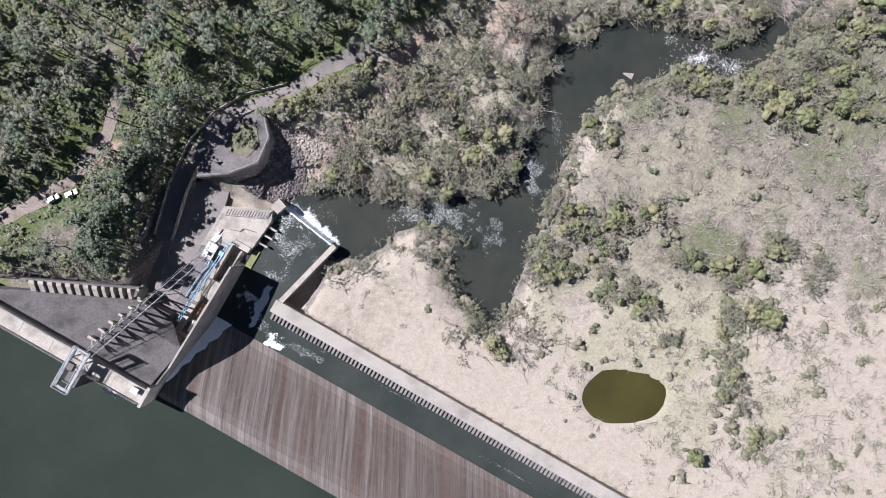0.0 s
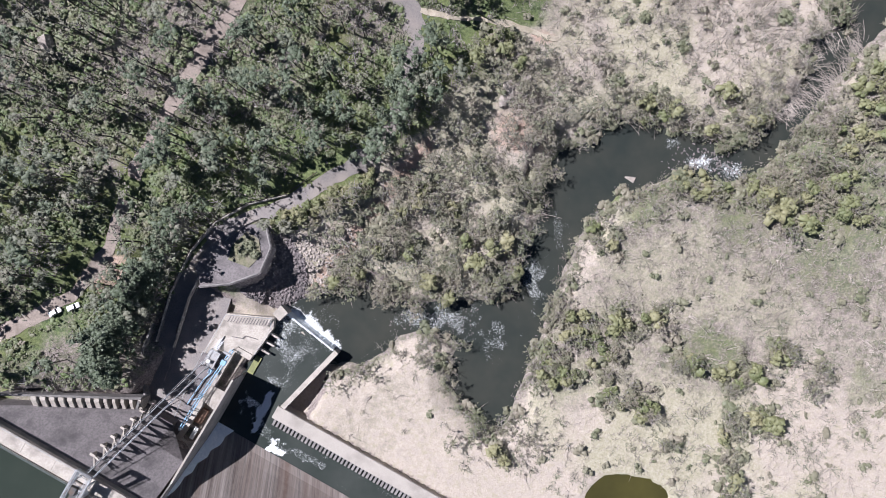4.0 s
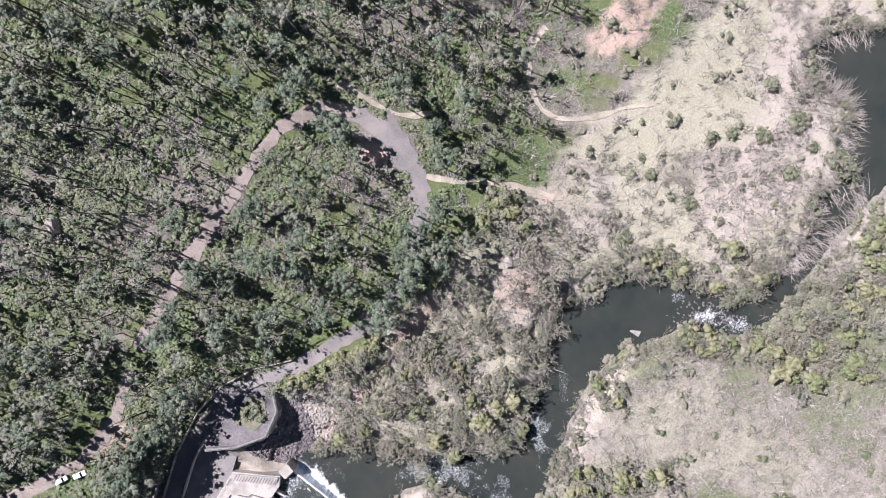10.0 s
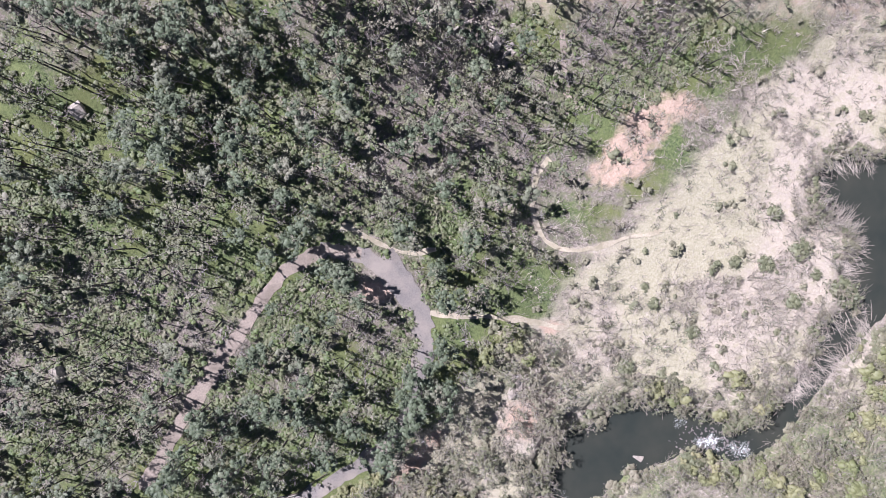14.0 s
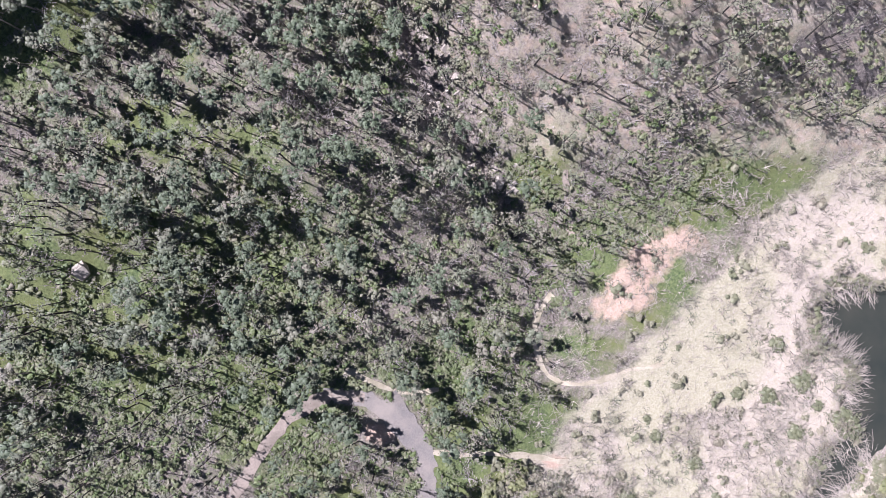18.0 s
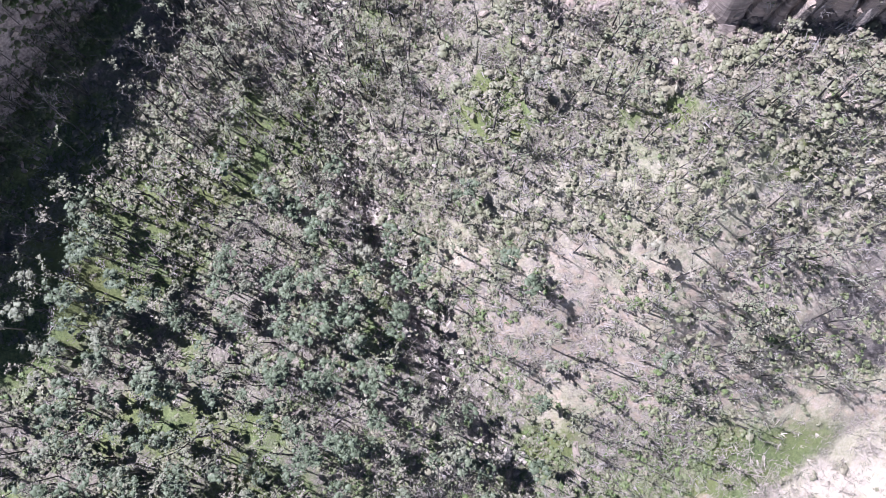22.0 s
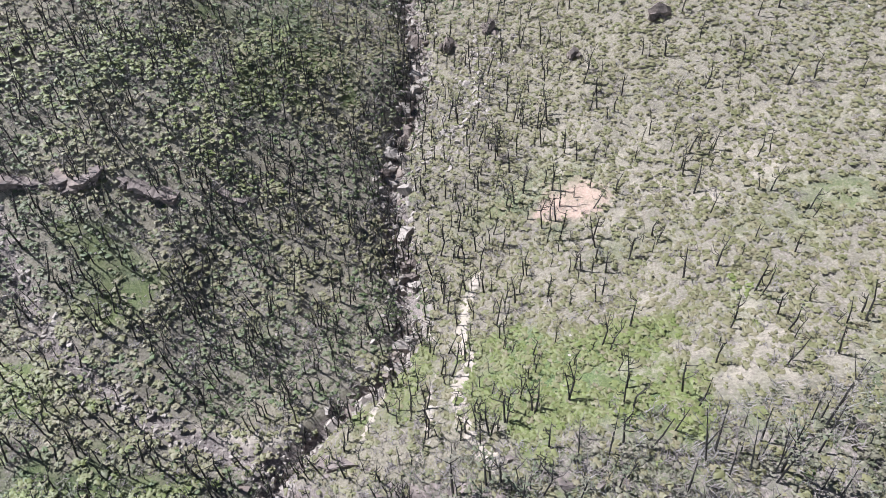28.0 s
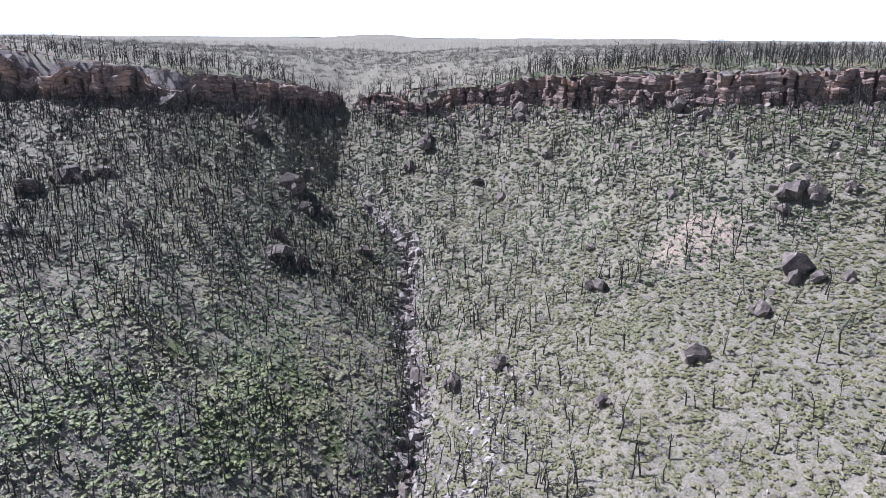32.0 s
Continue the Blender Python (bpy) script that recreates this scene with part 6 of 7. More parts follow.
# pale stones along the water
ex, ey = rng.uniform(-60, 150, 30000), rng.uniform(-30, 150, 30000)
er = river_distance(ex, ey)
keep = (er > -0.6) & (er < 2.2) & (rng.uniform(0, 1, 30000) < 0.3)
mx, my = rng.uniform(-20, 12, 420), rng.uniform(4, 20, 420)
near = river_distance(mx, my) < -0.5
qx, qy = rng.normal(94, 7, 260), rng.normal(68, 3.5, 260)
ex, ey = np.concatenate([ex[keep], mx[near], qx]), np.concatenate([ey[keep], my[near], qy])
ez = np.maximum(land(ex, ey), -1.15)
ep = np.stack([ex, ey, ez], 1)
join_stuff("river_stones", "small pale stones at the water's edge and in riffles", "stones",
           [spread(STONES[k], ep[k::10], rng.uniform(0.2, 0.6, len(ep[k::10])) * np.where(np.hypot((ep[k::10, 0] - 93) / 14, (ep[k::10, 1] - 68) / 8) < 1, 1.5, 1.0), 110 + k) for k in range(10)], [RIPRAP_STONE])


# ---- plants ----
class Grow:
    """Collects triangles of a plant: slot 0 wood, slot 1 leaves."""

    def __init__(self, seed):
        self.r = random.Random(seed)
        self.v, self.f, self.s = [], [], []

    def limb(self, a, b, ra, rb, sides=3, slot=0):
        a, b = Vector(a), Vector(b)
        t = (b - a).normalized()
        x = t.orthogonal().normalized()
        y = t.cross(x)
        k = len(self.v)
        for p, r in ((a, ra), (b, rb)):
            for i in range(sides):
                w = 2 * math.pi * i / sides
                self.v.append(p + (x * math.cos(w) + y * math.sin(w)) * r)
        for i in range(sides):
            j = (i + 1) % sides
            self.f += [(k + i, k + j, k + sides + j), (k + i, k + sides + j, k + sides + i)]
            self.s += [slot, slot]

    def leaf(self, p, size, droop=0.0):
        r = self.r
        w = r.uniform(0, 6.283)
        d = Vector((math.cos(w), math.sin(w), r.gauss(0, 0.4) - droop)).normalized()
        e = Vector((-math.sin(w), math.cos(w), r.gauss(0, 0.4))).normalized()
        k = len(self.v)
        self.v += [p + d * size * 0.6, p - d * size * 0.4 + e * size * 0.42, p - d * size * 0.4 - e * size * 0.42]
        self.f.append((k, k + 1, k + 2))
        self.s.append(1)

    def lump(self, p, radius, n=6):
        """The dense, uneven top of a tuft of leaves."""
        r = self.r
        k = len(self.v)
        turn = r.uniform(0, 6.283)
        for i in range(n):
            w = turn + 6.283 * i / n + r.uniform(-0.3, 0.3)
            q = radius * r.uniform(0.5, 1.45)
            self.v.append(p + Vector((math.cos(w) * q, math.sin(w) * q, radius * r.uniform(-0.5, -0.1))))
        self.v.append(p + Vector((r.uniform(-0.3, 0.3), r.uniform(-0.3, 0.3), r.uniform(0.35, 0.75))) * radius)
        for i in range(n):
            self.f.append((k + i, k + (i + 1) % n, k + n))
            self.s.append(1)

    def clump(self, p, radius, n, size, droop=0.0):
        r = self.r
        for _ in range(n):
            q = Vector((r.gauss(0, 1), r.gauss(0, 1), r.gauss(0, 0.6))) * radius * 0.55
            self.leaf(p + q, size * r.uniform(0.6, 1.25), droop)

    def done(self):
        return np.array([v[:] for v in self.v]), np.array(self.f), np.array(self.s, np.int32)


def eucalypt(seed, h, spread_r, limbs=6, clumps=2, leaves=11, leaf=0.75, trunk_r=0.2, twigs=2):
    g = Grow(seed)
    r = g.r
    bend = Vector((r.uniform(-0.06, 0.06) * h, r.uniform(-0.06, 0.06) * h, 0))
    p0, p1, p2 = Vector((0, 0, -0.5)), bend * 0.4 + Vector((0, 0, h * 0.38)), bend + Vector((0, 0, h * 0.72))
    g.limb(p0, p1, trunk_r, trunk_r * 0.75, 5)
    g.limb(p1, p2, trunk_r * 0.75, trunk_r * 0.4, 4)
    turn = r.uniform(0, 6.28)
    for k in range(limbs):
        w = turn + k * 2.4 + r.uniform(-0.4, 0.4)
        start = p1.lerp(p2, (k + 0.3) / limbs)
        reach = spread_r * r.uniform(0.45, 1.0)
        tip = start + Vector((math.cos(w) * reach, math.sin(w) * reach, h * r.uniform(0.10, 0.30)))
        g.limb(start, tip, trunk_r * 0.36, trunk_r * 0.12)
        for c in range(clumps):
            q = start.lerp(tip, r.uniform(0.55, 1.0)) + Vector((r.uniform(-1, 1), r.uniform(-1, 1), r.uniform(0.1, 0.9))) * spread_r * 0.3
            g.limb(start.lerp(tip, 0.6), q, trunk_r * 0.16, 0.025)
            if leaves:
                g.lump(q, spread_r * r.uniform(0.2, 0.3))
                g.clump(q, spread_r * 0.36, leaves, leaf)
            for _ in range(twigs):
                g.limb(q, q + Vector((r.uniform(-1, 1), r.uniform(-1, 1), r.uniform(0.0, 1.0))) * spread_r * 0.38, 0.045, 0.015)
    return g.done()


def twig_tree(seed, h=9.0, spread_r=2.8, limbs=6, twigs=3, leaves=3, leaf=0.42, trunk_r=0.17):
    """A half-dead eucalypt: black trunk, pale twigs, a few leaves. Slot 0 trunk, 1 leaves, 2 twigs."""
    g = Grow(seed)
    r = g.r
    bend = Vector((r.uniform(-0.07, 0.07) * h, r.uniform(-0.07, 0.07) * h, 0))
    p1, p2 = bend * 0.4 + Vector((0, 0, h * 0.40)), bend + Vector((0, 0, h * 0.78))
    g.limb((0, 0, -0.5), p1, trunk_r, trunk_r * 0.75, 4)
    g.limb(p1, p2, trunk_r * 0.75, trunk_r * 0.35, 3)
    turn = r.uniform(0, 6.28)
    for k in range(limbs):
        w = turn + k * 2.4 + r.uniform(-0.4, 0.4)
        start = p1.lerp(p2, (k + 0.3) / limbs)
        reach = spread_r * r.uniform(0.5, 1.0)
        tip = start + Vector((math.cos(w) * reach, math.sin(w) * reach, h * r.uniform(0.08, 0.26)))
        g.limb(start, tip, trunk_r * 0.34, 0.035, 3, 2)
        for _ in range(twigs):
            a = start.lerp(tip, r.uniform(0.3, 0.95))
            b = a + Vector((r.uniform(-1, 1), r.uniform(-1, 1), r.uniform(-0.1, 0.9))) * spread_r * 0.5
            g.limb(a, b, 0.05, 0.018, 3, 2)
            if leaves:
                g.clump(b, 0.5, leaves, leaf)
    return g.done()


def bare_bush(seed, n=18, reach=2.2, up=0.8, leaves=0, comb=0.0):
    """A leafless shrub; comb lays its twigs over to one side, as floods do."""
    g = Grow(seed)
    r = g.r
    for k in range(n):
        w = r.uniform(0, 6.28)
        d = Vector((math.cos(w) + comb * 1.2, math.sin(w) * (1 - 0.5 * comb), up * r.uniform(0.5, 1.6))) * reach * r.uniform(0.35, 0.75)
        b = Vector((r.uniform(-0.3, 0.3), r.uniform(-0.3, 0.3), -0.1))
        mid = b + d * 0.55
        tip = b + d + Vector((r.uniform(-0.4, 0.4), r.uniform(-0.4, 0.4), r.uniform(0, 0.5)))
        g.limb(b, mid, 0.055, 0.04)
        if k % 2:
            g.limb(mid, tip, 0.05, 0.018)
        if leaves and k % 2:
            g.clump(tip, 0.6, leaves, 0.5)
    return g.done()


def leafy_bush(seed, radius=1.2, clumps=7, leaves=10, leaf=0.5):
    g = Grow(seed)
    r = g.r
    for k in range(clumps):
        w, d = r.uniform(0, 6.28), radius * math.sqrt(r.uniform(0.02, 1)) * 0.75
        p = Vector((math.cos(w) * d, math.sin(w) * d, radius * r.uniform(0.45, 1.1) * (1.1 - 0.5 * d / radius)))
        g.lump(p, radius * r.uniform(0.3, 0.5))
        g.clump(p, radius * 0.55, leaves, leaf)
    return g.done()


def burnt_tree(seed, h=8.0, arms=5, fuzz=10, r0=0.26):
    g = Grow(seed)
    r = g.r
    a = Vector((0, 0, -0.6))
    b = Vector((r.uniform(-0.09, 0.09) * h, r.uniform(-0.09, 0.09) * h, h * 0.5))
    c = b + Vector((r.uniform(-0.13, 0.13) * h, r.uniform(-0.13, 0.13) * h, h * 0.45))
    g.limb(a, b, r0, r0 * 0.8, 4)
    g.limb(b, c, r0 * 0.8, r0 * 0.35, 3)
    for k in range(arms):
        p = b.lerp(c, r.uniform(-0.4, 0.9))
        w = r.uniform(0, 6.28)
        reach = r.uniform(0.10, 0.22)
        m = p + Vector((math.cos(w) * reach, math.sin(w) * reach, r.uniform(0.02, 0.10))) * h
        q = m + Vector((math.cos(w) * 0.05 + r.uniform(-0.06, 0.06), math.sin(w) * 0.05 + r.uniform(-0.06, 0.06), r.uniform(0.10, 0.22))) * h
        g.limb(p, m, r0 * 0.5, r0 * 0.36)
        g.limb(m, q, r0 * 0.36, 0.06)
        if k % 2:
            g.limb(m, m + Vector((r.uniform(-1, 1), r.uniform(-1, 1), r.uniform(0.2, 1))) * 0.13 * h, 0.09, 0.03)
    for k in range(fuzz):
        p = a.lerp(b, r.uniform(0.25, 1)) if r.random() < 0.5 else b.lerp(c, r.random())
        g.leaf(p + Vector((r.gauss(0, 0.3), r.gauss(0, 0.3), 0)), 0.55)
    return g.done()


def low_bush(seed, lumps=1, leaves=4, fine=1.0):
    """A low rounded tuft of regrowth."""
    g = Grow(seed)
    r = g.r
    for k in range(lumps):
        w, d = r.uniform(0, 6.28), 0.0 if lumps == 1 else r.uniform(0.2, 0.55)
        g.lump(Vector((math.cos(w) * d, math.sin(w) * d, 0.28)), fine * r.uniform(0.42, 0.7), 6)
    for k in range(leaves):
        w, d = r.uniform(0, 6.28), math.sqrt(r.random()) * 0.75
        g.leaf(Vector((math.cos(w) * d, math.sin(w) * d, 0.12 + 0.5 * (1 - d))), r.uniform(0.35, 0.6) * fine)
    return g.done()


def brush(seed, n=13, reach=1.5, up=0.7, wide=0.095):
    """A low shaggy clump of thin strands."""
    g = Grow(seed)
    r = g.r
    for k in range(n):
        w = r.uniform(0, 6.28)
        d = Vector((math.cos(w), math.sin(w), up * r.uniform(0.3, 1.8))) * reach * r.uniform(0.45, 1.0)
        s = Vector((-math.sin(w), math.cos(w), r.uniform(-0.25, 0.25))) * wide
        b = Vector((r.gauss(0, 0.4), r.gauss(0, 0.4), 0.0)) * reach
        k0 = len(g.v)
        g.v += [b - s, b + s, b + d]
        g.f.append((k0, k0 + 1, k0 + 2))
        g.s.append(1 if r.random() < 0.7 else 0)
    return g.done()


def shaggy_tree(seed, h=12.0, limbs=4, fuzz=60, trunk_r=0.22, size=0.85):
    """A fire-scarred eucalypt with leaves sprouting all along trunk and limbs."""
    g = Grow(seed)
    r = g.r
    bend = Vector((r.uniform(-0.06, 0.06) * h, r.uniform(-0.06, 0.06) * h, 0))
    p1, p2 = bend * 0.4 + Vector((0, 0, h * 0.5)), bend + Vector((0, 0, h))
    g.limb((0, 0, -0.5), p1, trunk_r, trunk_r * 0.8, 4)
    g.limb(p1, p2, trunk_r * 0.8, 0.05, 3)
    lines = [(p1 * 0.6, p2), (p1, p2)]
    for k in range(limbs):
        w = k * 2.4 + r.uniform(-0.5, 0.5)
        a = p1.lerp(p2, r.uniform(-0.1, 0.6))
        b = a + Vector((math.cos(w) * r.uniform(0.10, 0.24), math.sin(w) * r.uniform(0.10, 0.24), r.uniform(0.12, 0.3))) * h
        g.limb(a, b, trunk_r * 0.45, 0.04, 3)
        lines += [(a.lerp(b, 0.3), b)]
    for k in range(10):
        a, b = r.choice(lines)
        g.lump(a.lerp(b, r.random()) + Vector((r.gauss(0, 0.4), r.gauss(0, 0.4), 0)) * size, size * r.uniform(0.35, 0.7), 5)
    for k in range(fuzz):
        a, b = r.choice(lines)
        p = a.lerp(b, r.random())
        g.leaf(p + Vector((r.gauss(0, 0.75), r.gauss(0, 0.75), r.gauss(0, 0.4))) * size, 0.62 * size * r.uniform(0.6, 1.2))
    return g.done()


def split_tree(name, template, wood, leaves, label, category, group, at):
    """A tree as a thing: a trunk and a crown."""
    V, F, S = template
    t = tagged(empty(name, at), label, category, group)
    for slot, pname, mat in ((0, "trunk", wood), (1, "crown", leaves)):
        f = F[(S == slot) | ((S == 2) & (slot == 0))]
        if len(f) == 0:
            continue
        used = np.unique(f)
        back = {int(u): i for i, u in enumerate(used)}
        mesh_ob(pname, V[used].tolist(), [[back[int(q)] for q in tri] for tri in f], mat, t, shade=slot == 1)
    return t


def blocked(x, y, road=4.3, water=1.5):
    """Places where nothing grows."""
    u, v = dam_uv(x, y)
    hang = (y > 66) & (y < 108) & (x > -30)
    bad = (line_distance(x, y, ROAD) < np.where(hang, np.minimum(road, 2.1), road)) | (river_distance(x, y) < water)
    for pts in PATHS:
        bad |= line_distance(x, y, pts) < 2.0
    bad |= (v < 44) & (u > -9)
    bad |= (v < 2) & (u > -140)
    bad |= (u > -82) & (u < -5) & (v > -4) & (v < 9.6 + 0.422 * (u + 66)) & (v < 24)
    bad |= (u > -40 + 0.5 * np.maximum(36 - v, 0)) & (u < 20) & (v > 14) & (v < 70)
    bad |= (np.hypot((x + 70) / 12.5, (y - 34) / 12.5) < 1) | (np.hypot((x + 60) / 13, (y - 27) / 12) < 1)
    bad |= np.hypot((x - 64) / 17.5, (y + 52) / 11.5) < 1
    bad |= (line_distance(x, y, ROAD[6:9]) < 6.0) | (np.hypot((x + 49) / 10, (y - 33) / 9) < 1)
    bad |= np.hypot((x + 22) / 10, (y - 126) / 9) < 1
    return bad


def scatter(n, region, chance, seed, road=4.3, water=1.5, steep=1.3):
    r = np.random.default_rng(seed)
    x, y = r.uniform(region[0], region[1], n), r.uniform(region[2], region[3], n)
    keep = r.uniform(0, 1, n) < chance(x, y)
    x, y = x[keep], y[keep]
    keep = ~blocked(x, y, road, water)
    x, y = x[keep], y[keep]
    keep = slope_of(x, y) < steep
    return x[keep], y[keep]


def plant(templates, x, y, sizes, seed, lean=0.08, sink=0.0):
    pos = on_land(x, y, sink)
    n = len(templates)
    return [spread(templates[k], pos[k::n], sizes[k::n], seed + k, lean) for k in range(n)]


def forested(x, y):
    """1 in the forest on the slopes, 0 on the river flat."""
    return 1 - smooth(-8, 5, x - forest_edge(y))


def crest_clear(x, y):
    """0 along the edge of the western cliff, where no tall trees stand."""
    d = y - np.interp(x, LOW_CLIFF_X, LOW_CLIFF_Y)
    return 1 - (x < -60) * (x > -160) * (d > -6) * (d < 4)


def patchy(x, y, seed, size=26.0):
    return fbm(x / size, y / size, seed, 3)


R = np.random.default_rng(99)
GREEN = [eucalypt(k, 13.5 + 1.9 * (k % 5), 2.5 + 0.4 * (k % 4), 7, 2, 15, 0.44, 0.24, 0) for k in range(8)]
GREY = [twig_tree(30 + k, 12.5 + 1.8 * (k % 4), 2.6 + 0.35 * (k % 3), 6, 3, 0, 0.42, 0.22) for k in range(5)]
SHAGGY = [shaggy_tree(230 + k, 13.0 + 1.8 * (k % 5), 3 + k % 3, 44 + 5 * (k % 4), 0.28, 0.85) for k in range(9)]
BRUSH = [brush(250 + k, 18, 1.3 + 0.2 * (k % 3), 0.6 + 0.25 * (k % 2)) for k in range(8)]
BUSH = [leafy_bush(60 + k, 1.0 + 0.25 * (k % 4), 6, 6, 0.40) for k in range(6)]
BARE = [bare_bush(80 + k, 7, 2.4 + 0.3 * (k % 3), 0.6, 0, 0.9 if k % 3 else 0.1) for k in range(9)]
BURNT = [burnt_tree(120 + k, 7.0 + 1.2 * (k % 5), 3 + k % 3, 3 + 2 * (k % 4), 0.26) for k in range(10)]
POLES = [twig_tree(140 + k, 5.0 + 1.6 * (k % 5), 1.7, 3, 1, 0, 0.4, 0.11) for k in range(5)]
HUMP = [low_bush(180 + k, 1, 4, 1.1) for k in range(10)]
for T in HUMP:
    T[0][:, 2] = T[0][:, 2] * 0.62
SHRUB = [low_bush(600 + k, 2, 9, 0.75) for k in range(10)]

# single trees near the middle of the valley side, each with its trunk and crown
protos = [split_tree("eucalypt_tree", GREEN[k], BARK, LEAF, "tall green eucalypt with an open grey-limbed crown", "tree", "eucalypts on the slope", (0, 0, 0)) for k in range(6)]
tx, ty = scatter(2600, (-110, 30, 62, 300), lambda x, y: 0.45 * forested(x, y) * (1 - 0.85 * smooth(-25, 5, x) * smooth(110, 150, y)) * (patchy(x, y, 201) > 0.4) * (1 - smooth(270, 300, y)), 11)
tx, ty = tx[:290], ty[:290]
for k, (x, y) in enumerate(zip(tx, ty)):
    m = Matrix.Translation((x, y, float(land(x, y)))) @ Matrix.Rotation(R.uniform(0, 6.28), 4, "Z") @ Matrix.Rotation(R.normal(0, 0.06), 4, "X")
    s = R.uniform(0.7, 1.2)
    if k < 6:
        t = protos[k]
        t.matrix_basis = m
    else:
        t = copy_thing(protos[k % 6], m)
    t.scale = (s, s, s * R.uniform(0.9, 1.1))
protos_green = protos
protos = [split_tree("burnt_tree", BURNT[k], CHAR, FRESH_LEAF, "blackened bare tree with green shoots on its trunk", "tree", "burnt trees in the upper valley", (0, 0, 0)) for k in range(8)]
bx, by = scatter(1500, (-90, 90, 392, 540), lambda x, y: 0.5 - 0.42 * smooth(0, 40, x), 12)
bx, by = bx[:290], by[:290]
for k, (x, y) in enumerate(zip(bx, by)):
    m = Matrix.Translation((x, y, float(land(x, y)))) @ Matrix.Rotation(R.uniform(0, 6.28), 4, "Z") @ Matrix.Rotation(R.normal(0, 0.08), 4, "X")
    s = R.uniform(0.6, 1.15)
    if k < 8:
        t = protos[k]
        t.matrix_basis = m
    else:
        t = copy_thing(protos[k % 8], m)
    t.scale = (s, s, s)

for k in range(24):
    t0 = k / 23
    y = 67 + 33 * t0 + R.normal(0, 1.0)
    x = float(np.interp(y, [p[1] for p in ROAD[8:12]], [p[0] for p in ROAD[8:12]])) + (2.3 if k % 2 else -2.6) + R.normal(0, 0.7)
    t = copy_thing(protos_green[k % 6], Matrix.Translation((x, y, float(land(x, y)))) @ Matrix.Rotation(R.uniform(0, 6.28), 4, "Z"))
    s = R.uniform(0.65, 0.95)
    t.scale = (s * 1.2, s * 1.2, s)

# tall trees on the bank above the lower road shade it
for k in range(30):
    y = -6 + 52 * (k + R.uniform(0.1, 0.9)) / 30
    x = float(np.interp(y, [p[1] for p in ROAD[:7]], [p[0] for p in ROAD[:7]])) - R.uniform(6.5, 14.0) * float(np.interp(y, [0, 35, 50], [1.0, 0.85, 0.4]))
    y += float(np.interp(y, [0, 35, 50], [0.0, 3.0, 8.0]))
    t = copy_thing(protos_green[k % 6], Matrix.Translation((x, y, float(land(x, y)))) @ Matrix.Rotation(R.uniform(0, 6.28), 4, "Z"))
    s = R.uniform(0.8, 1.15)
    t.scale = (s, s, s * 1.15)

# the forest that nobody could count
gx_, gy_ = scatter(3500, (-190, 60, -5, 345), lambda x, y: crest_clear(x, y) * forested(x, y) * (0.05 + 0.30 * smooth(0.40, 0.66, patchy(x, y, 201))) * (1 - 0.8 * smooth(-25, 10, x) * smooth(165, 195, y)) * (1 + 0.9 * (y < 75)) * (1 + 0.7 * smooth(-60, -90, x) * (y < 200)) * (1 - 0.85 * smooth(255, 285, y)) * (1 - 0.75 * (np.hypot((x + 118) / 26, (y + 2) / 22) < 1)) * (1 - 0.7 * smooth(-60, -75, x) * smooth(238, 262, y)) * (1 - 0.5 * smooth(-35, -15, x) * (y > 95)), 21)
join_stuff("forest", "green eucalypt forest on the valley side", "forest", plant(GREEN, gx_, gy_, R.uniform(0.55, 1.15, len(gx_)), 300), [BARK, LEAF])
hx, hy = scatter(10400, (-190, 200, 20, 385), lambda x, y: crest_clear(x, y) * (1 - 0.8 * rocky(x, y)) * forested(x, y) * (0.30 + 0.2 * smooth(0.55, 0.35, patchy(x, y, 201)) - 0.10 * smooth(-30, 20, x) * smooth(195, 225, y)), 22)
join_stuff("dry_forest", "grey half-bare trees with blackened trunks on the slope", "forest", plant(SHAGGY + GREY + GREY, hx, hy, R.uniform(0.6, 1.15, len(hx)), 330), [CHAR, BRUSH_LEAF, TWIG])
ux_, uy_ = scatter(125000, (-190, 200, -30, 385), lambda x, y: forested(x, y) * (0.16 + 0.6 * smooth(0.42, 0.62, patchy(x, y, 207, 16.0))) * (1 - 0.45 * smooth(170, 220, y)) * (1 - 0.2 * smooth(-5, 25, x) * smooth(195, 225, y)), 23, 3.0)
order = np.argsort(uy_ + R.normal(0, 60, len(ux_)))
ux_, uy_ = ux_[order], uy_[order]
half = int(len(ux_) * 0.6)
join_stuff("understorey", "bright green shrubs under the trees", "shrubs", plant(SHRUB, ux_[:half], uy_[:half], R.uniform(0.8, 2.3, half), 360), [TWIG, FRESH_LEAF])
join_stuff("grey_understorey", "dull olive shrubs under the trees", "shrubs", plant(SHRUB, ux_[half:], uy_[half:], R.uniform(0.8, 2.2, len(ux_) - half), 380), [TWIG, SCRUB_LEAF])


rx_, ry_ = scatter(38500, (-175, 190, -32, 392), lambda x, y: forested(x, y) * (0.35 + 0.65 * smooth(0.38, 0.62, patchy(x, y, 213, 9.0))) * (1 - 0.4 * smooth(-60, -90, x) * (y < 250)), 35, 3.0, 1.5, 2.4)
third = len(rx_) // 3
keep = (zones(rx_, ry_)[2] < 0.4) & (R.random(len(rx_)) > 0.75 * rocky(rx_, ry_)) & ((zones(rx_, ry_)[1] < 0.50) | (R.random(len(rx_)) < 0.35)) & (R.random(len(rx_)) < 0.85)
rx_, ry_ = rx_[keep], ry_[keep]
third = len(rx_) // 3
join_stuff("brush", "shaggy grey-green brush between the trees", "shrubs", plant(BRUSH, rx_[third:], ry_[third:], R.uniform(0.6, 1.7, len(rx_) - third), 720), [TWIG, BRUSH_LEAF])
